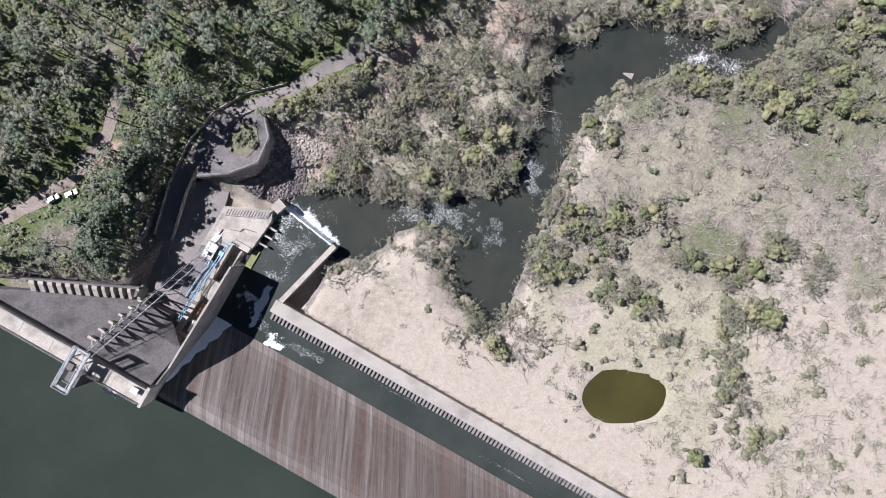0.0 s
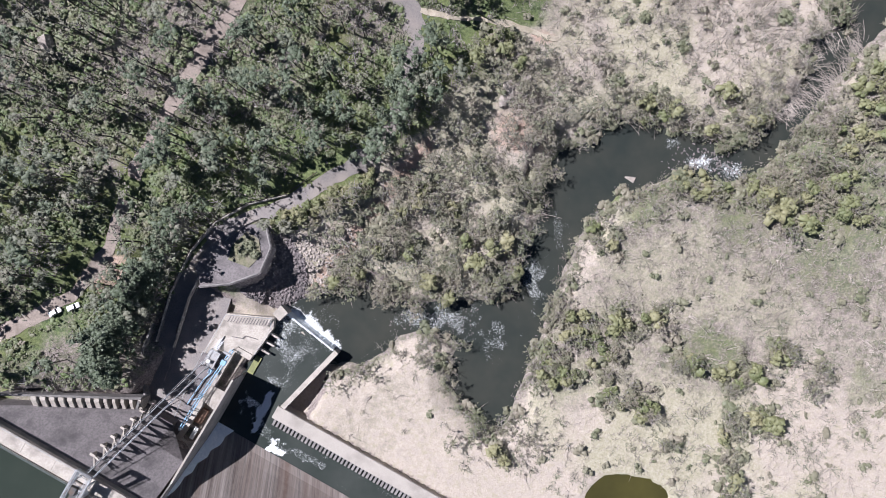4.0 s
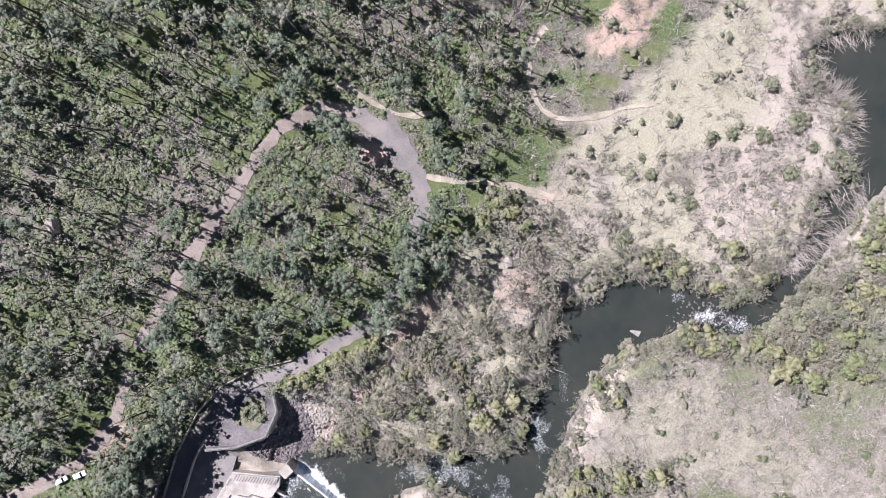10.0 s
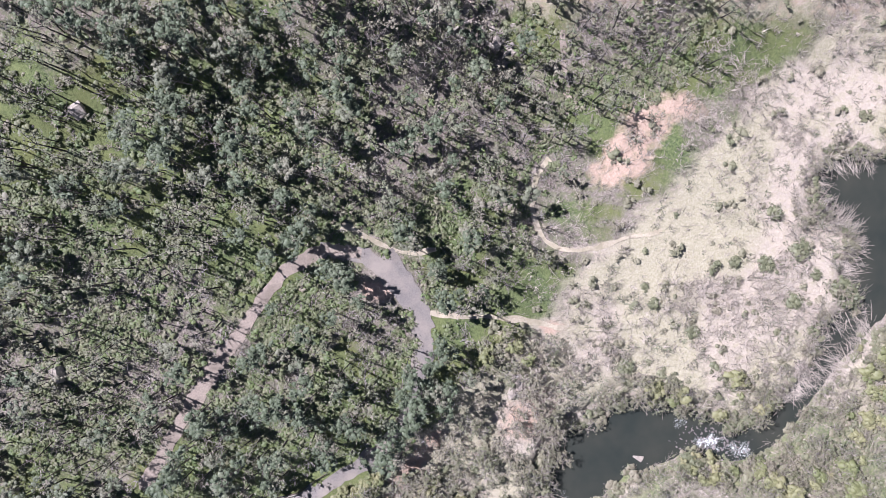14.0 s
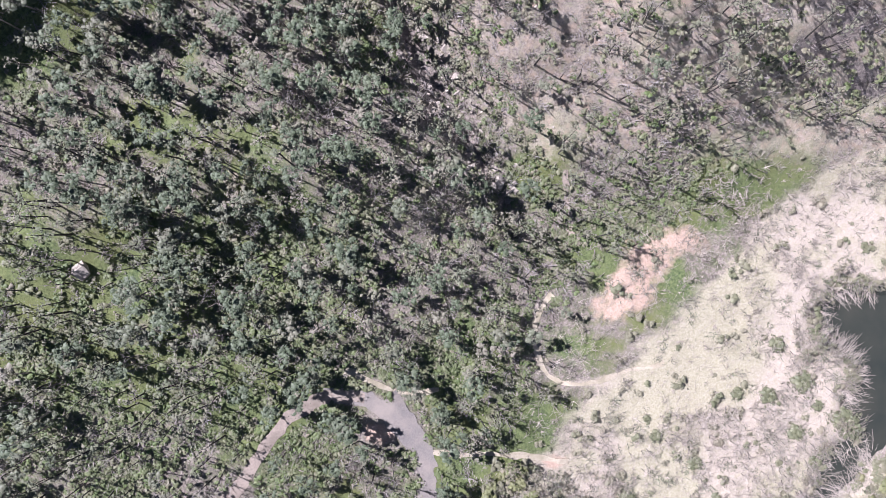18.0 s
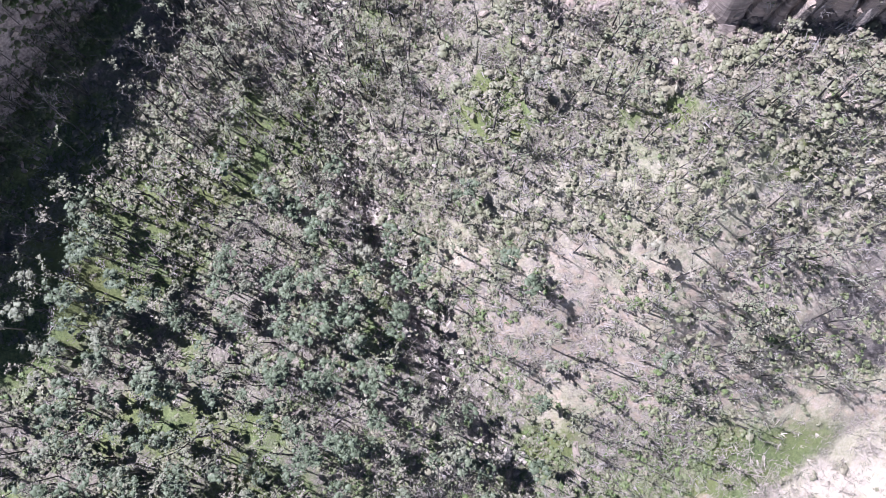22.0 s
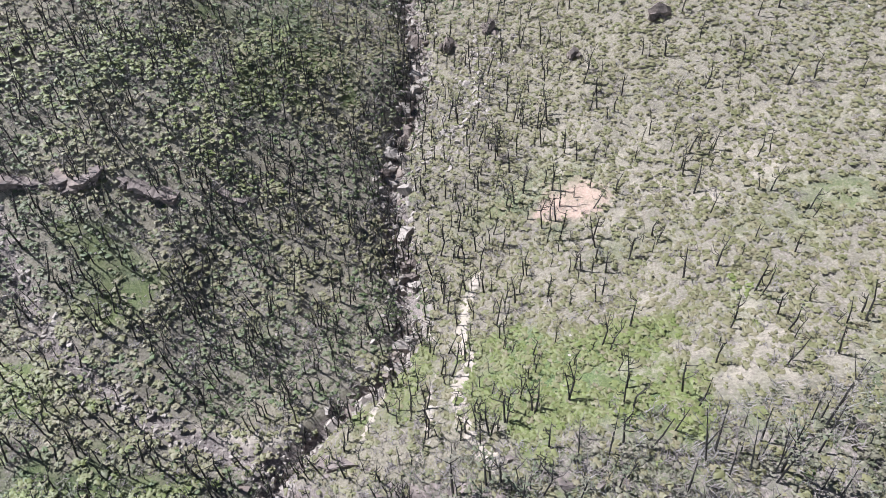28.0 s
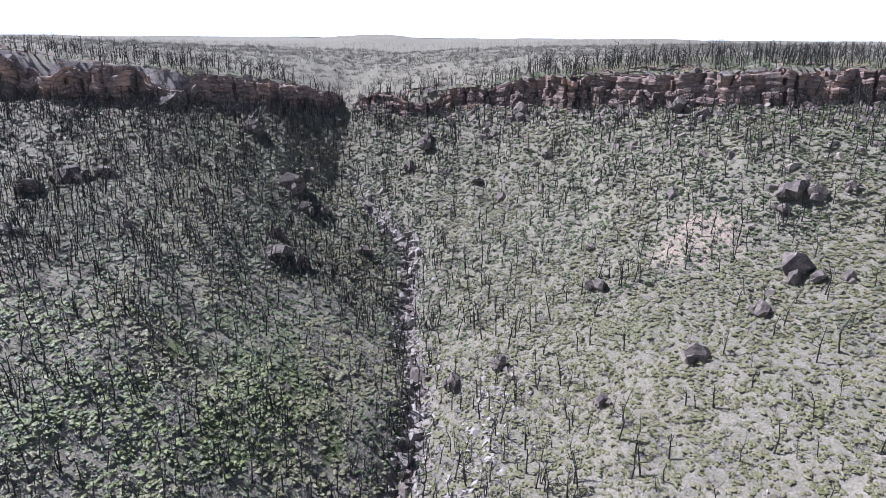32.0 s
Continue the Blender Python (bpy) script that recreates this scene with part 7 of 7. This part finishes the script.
join_stuff("dead_brushwood", "lavender grey dead brushwood between the trees", "shrubs", plant(BRUSH, rx_[:third], ry_[:third], R.uniform(0.6, 1.9, third), 740), [TWIG, TWIG])


def flat_chance(x, y):
    return (1 - forested(x, y)) * (y < 235)


def clear_ground(x, y):
    """1 on the gravel below the dam and on clean sand by the river bend."""
    u, v = dam_uv(x, y)
    gravel = 1 - smooth(60, 92, v + 0.10 * u + 14 * (patchy(x, y, 229, 18.0) - 0.5))
    clean = smooth(0.48, 0.56, patchy(x, y, 233, 20.0)) * (x > 40) * (y > 105) * (x < 135)
    return np.maximum(gravel, 0.5 * clean)


THICKETS_EAST = ((62, 10, 17, 8), (75, 11, 9, 7), (48, 8, 11, 8), (40, -5, 10, 10), (55, -3, 9, 8), (61, -12, 7, 6), (70, -20, 5, 4), (84, -4, 6, 5), (102, -6, 9, 7), (99, -26, 5, 10), (98, -42, 5, 10), (100, -54, 6, 6),
                 (110, -69, 7, 6), (130, -8, 6, 5), (118, 2, 6, 5), (86, -72, 6, 3), (20, -36, 4, 6), (112, -22, 6, 5), (76, -34, 4, 3), (49, -50, 3, 6))
THICKETS_RIVER = ((92, 61, 14, 5), (112, 61, 12, 9), (126, 60, 11, 9), (140, 68, 12, 11), (150, 78, 9, 16), (141, 51, 11, 6), (120, 51, 13, 6), (134, 80, 6, 7), (151, 96, 9, 13), (60, 41, 5, 6), (52, 46, 4, 6), (92, 77, 6, 3),
                  (102, 74.5, 6, 4), (80, 85, 9, 4), (74, 88, 7, 6), (102, 89, 7, 5), (110, 82, 7, 7), (143, 124, 6, 9))
THICKETS_NORTH = ((-32, 31, 9, 7), (-17, 39, 11, 8), (-13, 24, 9, 4), (-2, 24, 9, 5), (3, 30, 9, 7), (16, 27, 11, 7), (23, 37, 7, 9), (-18, 45, 11, 6), (-5, 56, 10, 7), (3, 47, 10, 8), (15, 43, 10, 7), (26, 61, 9, 7), (-3, 8, 9, 4),
                  (5, 5, 5, 7), (-42, 54, 15, 5), (-28, 58, 10, 5), (33, 78, 6, 5), (10, 66, 8, 6), (15, 105, 12, 8), (-33, 24, 8, 4))


def thicket(x, y):
    """Where the river flats are thickly green."""
    t = np.zeros_like(x)
    for cx, cy, rx, ry in THICKETS_EAST + THICKETS_RIVER + THICKETS_NORTH:
        t = np.maximum(t, 1 - smooth(0.4, 1.2, np.hypot((x - cx) / rx, (y - cy) / ry) + 1.3 * (patchy(x, y, 227, 9.0) - 0.5)))
    return t


# bleached twigs first, then bushes, then small trees
sx_, sy_ = scatter(8500, (-60, 215, -100, 235), lambda x, y: flat_chance(x, y) * (1 - 0.90 * clear_ground(x, y)) * (1 + 0.4 * (x > 40) * (x < 140) * (y > 95)) * (0.22 + 0.6 * smooth(0.40, 0.6, patchy(x, y, 221, 20.0))), 24, 4.0, 0.5)
join_stuff("bare_scrub", "bleached leafless scrub on the sandy river flats", "shrubs", plant(BARE, sx_, sy_, R.uniform(0.6, 1.6, len(sx_)), 400, 0.15), [PALE_TWIG, SCRUB_LEAF])
vx, vy = scatter(15000, (-60, 215, -100, 235), lambda x, y: flat_chance(x, y) * (0.07 * (1 - clear_ground(x, y)) + 0.95 * thicket(x, y) + (river_distance(x, y) < 7) * np.maximum(0.5 * smooth(0.38, 0.55, patchy(x, y, 243, 8.0)), 0.6 * (x > 38) * (y < 66))), 25, 4.0, 0.2)
join_stuff("river_bushes", "olive green bushes on the river flats", "shrubs", plant(BUSH, vx, vy, R.uniform(0.7, 1.9, len(vx)), 430), [TWIG, SCRUB_LEAF])
kx, ky = scatter(9500, (-50, 200, -60, 200), lambda x, y: flat_chance(x, y) * ((river_distance(x, y) < 12) * (0.10 + 0.35 * smooth(0.40, 0.6, patchy(x, y, 239, 14.0))) + 0.42 * thicket(x, y) + 0.30 * (x < 42) * (y > 12) * (y < 108)), 26, 4.0, 0.2)
THICK = [leafy_bush(430 + k, 1.9 + 0.3 * (k % 3), 14, 10, 0.5) for k in range(6)]
for T in THICK:
    T[0][:, 2] = T[0][:, 2] * 1.9 + 1.0
nx3, ny3 = scatter(9000, (-60, 215, -100, 235), lambda x, y: flat_chance(x, y) * 0.34 * smooth(0.35, 0.7, thicket(x, y)) * (1 - 0.55 * (x < 34) * (y < 80)), 43, 4.0, 0.2)
join_stuff("thicket_trees", "dense olive green small trees in thickets on the river flats", "trees", plant(THICK, nx3, ny3, R.uniform(0.6, 1.35, len(nx3)), 960), [TWIG, THICKET_LEAF])
hedge = R.uniform(0, 3, 110)
hedge_x = np.interp(hedge, range(4), [-55.5, -45, -34, -24]) + R.normal(0, 1.0, 110)
hedge_y = np.interp(hedge, range(4), [46.0, 49.0, 55.0, 59.5]) + R.normal(0, 1.5, 110)
join_stuff("road_hedge", "bright green hedge of bushes below the road", "shrubs", plant(THICK, hedge_x, hedge_y, R.uniform(0.45, 0.85, 110), 990), [TWIG, THICKET_LEAF])
BANK = [twig_tree(200 + k, 5.0 + k % 3, 2.4 + 0.35 * (k % 3), 6, 3, (1, 5, 9)[k % 3], 0.45, 0.14) for k in range(9)]
join_stuff("bank_trees", "small half-bare trees leaning over the river banks", "trees", plant(BANK, kx, ky, R.uniform(0.6, 1.25, len(kx)), 460, 0.25), [BARK, SCRUB_LEAF, TWIG])


wx2, wy2 = scatter(3000, (20, 150, 70, 215), lambda x, y: flat_chance(x, y) * (1 - 0.9 * clear_ground(x, y)) * smooth(0.44, 0.60, patchy(x, y, 291, 15.0)), 38, 4.0, 0.3, 0.7)
DEAD = [twig_tree(260 + k, 3.2 + 0.5 * (k % 3), 2.6, 6, 2, 0, 0.4, 0.12) for k in range(6)]
join_stuff("bleached_thicket", "pale leafless thicket leaning over the sand", "shrubs", plant(DEAD, wx2, wy2, R.uniform(0.7, 1.3, len(wx2)), 870, 0.35), [BARK, SCRUB_LEAF, PALE_TWIG])


def stick(seed):
    """A dead branch lying flat, with a fork."""
    g = Grow(seed)
    r = g.r
    n = r.uniform(1.6, 4.0)
    mid = Vector((n * 0.5, r.uniform(-0.2, 0.2), 0.14))
    g.limb((0, 0, 0.06), mid, 0.05, 0.035)
    g.limb(mid, (n, r.uniform(-0.5, 0.5), 0.3), 0.035, 0.015)
    g.limb(mid, (n * 0.8, r.uniform(0.4, 0.9), 0.35), 0.03, 0.015)
    return g.done()


def lay(templates, x, y, sizes, turn, seed, flip=0.3):
    """Flat things that all lie about one way."""
    out = []
    n = len(templates)
    r = np.random.default_rng(seed)
    for k in range(n):
        V, F, S = templates[k]
        px_, py_, sc = x[k::n], y[k::n], sizes[k::n]
        a = np.broadcast_to(turn, x.shape)[k::n] + r.normal(0, 0.45, len(px_)) + np.pi * (r.random(len(px_)) < flip)
        c, s_ = np.cos(a)[:, None], np.sin(a)[:, None]
        W = V[None] * sc[:, None, None]
        X = W[..., 0] * c - W[..., 1] * s_ + px_[:, None]
        Y = W[..., 0] * s_ + W[..., 1] * c + py_[:, None]
        P3 = np.stack([X, Y, W[..., 2] + np.maximum(land(X, Y), -1.0)], -1).reshape(-1, 3)
        out.append((P3, (F[None] + (np.arange(len(px_)) * len(V))[:, None, None]).reshape(-1, 3), np.tile(S, len(px_)), np.repeat(np.clip(r.normal(0.35, 0.3, len(px_)), 0, 1), len(V))))
    return out


STICKS = [stick(300 + k) for k in range(8)]
ix_, iy_ = scatter(14000, (-60, 215, -90, 235), lambda x, y: flat_chance(x, y) * (1 - 0.9 * clear_ground(x, y)) * (0.25 + 0.6 * smooth(0.42, 0.6, patchy(x, y, 271, 16.0))), 33, 4.0, 0.6)
join_stuff("fallen_sticks", "bleached branches lying over the river flats", "sticks", lay(STICKS, ix_, iy_, R.uniform(0.7, 1.8, len(ix_)), 0.5, 700), [PALE_TWIG])

# bleached branches fanned out over the water at the bend
fan_x, fan_y = scatter(60000, (60, 150, 84, 172), lambda x, y: (river_distance(x, y) < 5.0) * (0.35 + 0.65 * smooth(0.4, 0.55, patchy(x, y, 317, 10.0))), 46, 4.0, -0.5)
fan_x, fan_y = fan_x[:900], fan_y[:900]
fan_turn = np.arctan2(river_distance(fan_x, fan_y - 1.5) - river_distance(fan_x, fan_y + 1.5), river_distance(fan_x - 1.5, fan_y) - river_distance(fan_x + 1.5, fan_y))
join_stuff("bank_branches", "bleached branches fanned out from the bank over the water", "sticks", lay(STICKS, fan_x, fan_y, R.uniform(1.2, 2.4, len(fan_x)), fan_turn, 1120, 0.0), [PALE_TWIG])

cx3, cy3 = scatter(9000, (-60, 215, -100, 235), lambda x, y: flat_chance(x, y) * (1 - 0.9 * clear_ground(x, y)) * (0.25 + 0.75 * smooth(0.40, 0.6, patchy(x, y, 281, 14.0))), 36, 4.0, 1.5, 0.9)
join_stuff("dry_grass", "tussocks of straw and olive grass on the river flats", "grass", plant(BRUSH, cx3, cy3, R.uniform(0.6, 1.6, len(cx3)), 760), [PALE_TWIG, BRUSH_LEAF])

# the burnt upper valley and the plateau
ox, oy = scatter(12500, (-250, 250, 376, 800), lambda x, y: 0.50 * (0.45 + 0.9 * patchy(x, y, 251, 30.0)) * (1 - 0.88 * smooth(5, 60, x) * (y < 590)) * (1 + 0.5 * (x < -10)) * crest_clear(x, y), 27, steep=2.4)
join_stuff("burnt_forest", "blackened trees standing over fresh undergrowth", "forest", plant(BURNT, ox, oy, R.uniform(0.5, 1.1, len(ox)), 500, 0.05), [CHAR, FRESH_LEAF])
qx_, qy_ = scatter(58000, (-190, 200, 268, 790), lambda x, y: (0.25 + 1.0 * patchy(x, y, 257, 12.0)) * (y > 345) * (1 - 0.8 * rocky(x, y)), 28, steep=3.0)
more = scatter(30000, (-140, 230, 400, 770), lambda x, y: 0.75 + 0 * x, 39, steep=3.0)
qx_, qy_ = np.concatenate([qx_, more[0]]), np.concatenate([qy_, more[1]])
side_ = scatter(12000, (-330, 330, 470, 800), lambda x, y: 0.6 * (np.abs(x) > 185), 40, steep=3.0)
qx_, qy_ = np.concatenate([qx_, side_[0]]), np.concatenate([qy_, side_[1]])
zn = zones(qx_, qy_)
bare = np.clip(1.1 * smooth(0.3, 0.7, zn[2]) + 0.9 * smooth(0.6, 0.9, zn[0]) + 0.65 * smooth(0.45, 0.75, zn[1]) * (qy_ < 470) + 0.7 * smooth(0.5, 0.8, zn[3]), 0, 1)
keep = R.random(len(qx_)) > 0.92 * bare
qx_, qy_ = qx_[keep], qy_[keep]
# greener, darker leaves also put shade into the tufts west of the gully
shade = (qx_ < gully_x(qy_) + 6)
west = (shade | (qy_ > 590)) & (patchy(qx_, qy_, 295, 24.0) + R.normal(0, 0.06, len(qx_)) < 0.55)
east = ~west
join_stuff("regrowth", "low olive tufts of regrowth on the sunny burnt slope", "undergrowth", plant(HUMP, qx_[east], qy_[east], R.uniform(0.8, 2.0, east.sum()), 540), [TWIG, REGROWTH_LEAF])
join_stuff("shade_toned_regrowth", "low green shrubs, toned darker for shade, on the western burnt slope", "undergrowth", plant(HUMP, qx_[west], qy_[west], R.uniform(0.6, 1.7, west.sum()), 560), [TWIG, FRESH_LEAF])
jx, jy = scatter(17000, (-180, 190, 372, 700), lambda x, y: (0.15 + 0.9 * smooth(0.4, 0.62, patchy(x, y, 285, 13.0))) * (1 - 0.6 * smooth(0, 50, x)) * (1 - 0.75 * smooth(0.45, 0.75, zones(x, y)[1])) + 0.35 * (x < -25) * (y > 430), 37, steep=3.0)
join_stuff("burnt_brushwood", "grey brushwood between the burnt trees", "shrubs", plant(BRUSH, jx, jy, R.uniform(0.5, 1.3, len(jx)), 780), [TWIG, TWIG])
kx2 = R.uniform(-15, 190, 4200)
ky2 = np.interp(kx2, LOW_CLIFF_X, LOW_CLIFF_Y) + R.uniform(-16, 44, 4200)
join_stuff("cliff_scrub", "grey-green scrub rooted on the cliff ledges", "shrubs", plant(BRUSH, kx2[:1500], ky2[:1500], R.uniform(0.6, 1.5, 1500), 830) + plant(HUMP, kx2[3400:], ky2[3400:], R.uniform(0.6, 1.4, 800), 850), [TWIG, BRUSH_LEAF])
by2 = R.uniform(0, 50, 90)
bx2 = np.interp(by2, [p[1] for p in ROAD[1:7]], [p[0] for p in ROAD[1:7]]) - R.uniform(5.0, 11.0, 90) * np.interp(by2, [0, 35, 50], [1.0, 0.85, 0.2])
by2 = by2 + R.uniform(3.0, 8.0, 90) * np.interp(by2, [0, 35, 50], [0.1, 0.5, 1.0])
join_stuff("road_bank_scrub", "shaggy scrub and saplings on the bank above the road", "shrubs", plant(BRUSH + SHAGGY[:3], bx2, by2, R.uniform(0.5, 1.1, 90), 890), [TWIG, BRUSH_LEAF])
low_x, low_y = scatter(5200, (-35, 130, 268, 338), lambda x, y: (0.4 + 0.6 * smooth(0.42, 0.6, patchy(x, y, 299, 10.0))) * (1 - 0.8 * rocky(x, y)), 41, steep=3.0)
third = len(low_x) // 3
join_stuff("slope_scrub", "olive and grey scrub below the lower cliffs", "shrubs", plant(BUSH, low_x[:third], low_y[:third], R.uniform(0.6, 1.5, third), 910) + plant(BRUSH, low_x[third:], low_y[third:], R.uniform(0.6, 1.6, len(low_x) - third), 920), [TWIG, SCRUB_LEAF])
rim_x = R.uniform(-142, -30, 900)
rim_y = np.interp(rim_x, LOW_CLIFF_X, LOW_CLIFF_Y) + 4 + np.abs(R.normal(0, 6, 900))
join_stuff("rim_scrub", "grey brush along the rim of the western cliff", "shrubs", plant(BRUSH, rim_x, rim_y, R.uniform(0.7, 1.6, 900), 930), [TWIG, BRUSH_LEAF])
far_x = np.concatenate([R.uniform(-420, -186, 700), R.uniform(196, 380, 200)])
far_y = np.concatenate([R.uniform(-20, 420, 700), R.uniform(225, 420, 200)])
keep = (dam_uv(far_x, far_y)[1] > 6) & (slope_of(far_x, far_y) < 1.3)
far_x, far_y = far_x[keep], far_y[keep]
join_stuff("outer_forest", "grey-green forest on the far valley sides", "forest", plant(SHAGGY, far_x, far_y, R.uniform(0.8, 1.3, len(far_x)), 950), [CHAR, LEAF])
front_x = R.uniform(-300, 300, 900)
front_y = np.interp(front_x, TOP_CLIFF_X, TOP_CLIFF_Y) - np.abs(R.normal(16, 14, 900))
join_stuff("talus_trees", "blackened thin trees below the escarpment", "forest", plant(BURNT, front_x, front_y, R.uniform(0.6, 1.15, 900), 880, 0.05), [CHAR, FRESH_LEAF])
foot_x = R.uniform(-142, -58, 420)
foot_y = np.interp(foot_x, LOW_CLIFF_X, LOW_CLIFF_Y) + 2 - np.abs(R.normal(4, 5, 420))
join_stuff("cliff_foot_trees", "small shaggy trees at the foot of the cliff", "trees", plant(SHAGGY + GREY, foot_x, foot_y, R.uniform(0.3, 0.7, 420), 800), [CHAR, BRUSH_LEAF, TWIG])
# dense dark scrub added over the pale rock to stand in for deep shade
face_x = R.uniform(-150, -52, 6500)
face_y = np.interp(face_x, LOW_CLIFF_X, LOW_CLIFF_Y) + R.uniform(-16, 6, 6500)
join_stuff("cliff_shade_scrub", "dark green scrub added to deepen the shade on the cliff face", "shrubs", plant(SHRUB, face_x, face_y, R.uniform(1.0, 2.4, 6500), 1010), [TWIG, FRESH_LEAF])
high_x = R.uniform(-300, -35, 1350)
high_y = np.interp(high_x, TOP_CLIFF_X, TOP_CLIFF_Y) - R.uniform(6, 175, 1350)
keep = np.abs(high_x - gully_x(high_y)) > 7
high_x, high_y = high_x[keep], high_y[keep]
join_stuff("shade_trees", "blackened trees with long shadows on the western slope", "forest", plant(BURNT, high_x, high_y, R.uniform(0.5, 1.1, len(high_x)), 1060, 0.05), [CHAR, FRESH_LEAF])
brown_x = R.uniform(-300, 240, 11000)
brown_y = np.interp(brown_x, TOP_CLIFF_X, TOP_CLIFF_Y) - R.uniform(4, 170, 11000)
keep = (np.abs(brown_x - gully_x(brown_y)) > 5) & (zones(brown_x, brown_y)[2] < 0.3)
brown_x, brown_y = brown_x[keep], brown_y[keep]
join_stuff("slope_heath", "olive brown heath below the escarpment", "undergrowth", plant(HUMP, brown_x, brown_y, R.uniform(1.0, 2.4, len(brown_x)), 1080), [TWIG, SCRUB_LEAF])
lime_x, lime_y = scatter(2600, (-175, -55, 486, 570), lambda x, y: smooth(0.40, 0.60, patchy(x, y, 311, 18.0)), 45, steep=3.0)
near_x, near_y = scatter(9000, (-140, 70, 378, 440), lambda x, y: smooth(0.45, 0.75, zones(x, y)[1]) * smooth(0.25, 0.6, patchy(x, y, 313, 9.0)), 47, steep=3.0)
lime_x, lime_y = np.concatenate([lime_x, near_x]), np.concatenate([lime_y, near_y])
join_stuff("green_regrowth", "yellow-green tufts of fresh growth on the burnt slopes", "undergrowth", plant(HUMP, lime_x, lime_y, R.uniform(1.0, 2.2, len(lime_x)), 1100), [TWIG, LIME_LEAF])
head_x, head_y = scatter(900, (-78, -14, 285, 378), lambda x, y: 0.55 + 0 * x, 44, steep=3.0)
join_stuff("gully_trees", "purplish grey bare trees round the gully head", "trees", plant(GREY + SHAGGY, head_x, head_y, R.uniform(0.4, 0.85, len(head_x)), 1030), [CHAR, BRUSH_LEAF, TWIG])
dx_, dy_ = scatter(1700, (-150, 190, 376, 600), lambda x, y: 0.3 + 0.6 * patchy(x, y, 263, 20.0), 31, steep=1.4)
join_stuff("dead_brush", "grey dead brush among the regrowth", "shrubs", plant(BARE, dx_, dy_, R.uniform(0.4, 1.0, len(dx_)), 640, 0.15), [TWIG, SCRUB_LEAF])
zx, zy = scatter(8200, (-650, 650, 690, 1700), lambda x, y: (y > np.interp(x, TOP_CLIFF_X, TOP_CLIFF_Y) + 6) * (0.48 + 0.35 * smooth(760, 820, y) - 0.3 * smooth(900, 1700, y)), 29)
join_stuff("plateau_forest", "thin burnt forest on the plateau", "forest", plant(POLES, zx, zy, R.uniform(0.4, 1.05, len(zx)), 580, 0.12), [TWIG, LEAF, TWIG])
px_, py_ = scatter(9000, (-420, 420, 690, 1300), lambda x, y: (y > np.interp(x, TOP_CLIFF_X, TOP_CLIFF_Y) + 5) + 0 * x, 30)
join_stuff("plateau_heath", "grey-green heath on the plateau", "undergrowth", plant(BRUSH, px_, py_, R.uniform(1.2, 2.6, len(px_)), 600), [TWIG, BRUSH_LEAF])

# tall trees on the bank above the sunken yard
island = [(83, 61.5), (86, 59.8), (101, 74.5), (105, 76.5), (80, 59), (98, 73), (-66, 38), (-64, 35.5), (-68, 36), (121.8, 136.6), (110, 131.7), (99, 132.6), (139.6, 120.7), (120, 118.7), (137, 123), (84, 108), (70, 118), (113, 150), (60, 96), (128, 128)]
bush = split_tree("river_bush", leafy_bush(411, 2.2, 12, 14, 0.6), TWIG, SCRUB_LEAF, "rounded olive green bush on the river flat", "bush", "round bushes by the river", (0, 0, 0))
for k, (x, y) in enumerate(island):
    z = 13.2 if x < -60 else max(float(land(x, y)), -1.0)
    m = Matrix.Translation((x, y, z)) @ Matrix.Rotation(k * 1.3, 4, "Z")
    t = bush if k == 0 else copy_thing(bush, m)
    t.matrix_basis = m
    s = (1.5, 1.2, 1.3, 1.1, 0.9, 1.0, 1.0, 0.8, 0.7, 1.7, 1.4, 1.0, 2.0, 1.3, 1.8, 1.2, 1.0, 1.2, 1.3, 0.9)[k]
    t.scale = (s, s, s)
tall = split_tree("eucalypt_tree", eucalypt(400, 18, 3.6, 10, 3, 16, 0.9, 0.3, 1), BARK, LEAF, "very tall dense eucalypt shading the yard by the dam", "tree", "tall eucalypts above the yard", (0, 0, 0))
first = True
for k in range(34):
    u, v = -42.6 - 3.2 * R.random() - (3.5 if k % 2 else 0), 27 + 37 * k / 33 + R.normal(0, 0.6)
    if v < 36:
        u += 0.5 * (36 - v)
    x, y = D(u, v)
    m = Matrix.Translation((x, y, float(land(x, y)))) @ Matrix.Rotation(R.uniform(0, 6.28), 4, "Z")
    t = tall if first else copy_thing(tall, m)
    t.matrix_basis = m
    s = R.uniform(0.6, 0.9)
    t.scale = (s, s, s)
    first = False
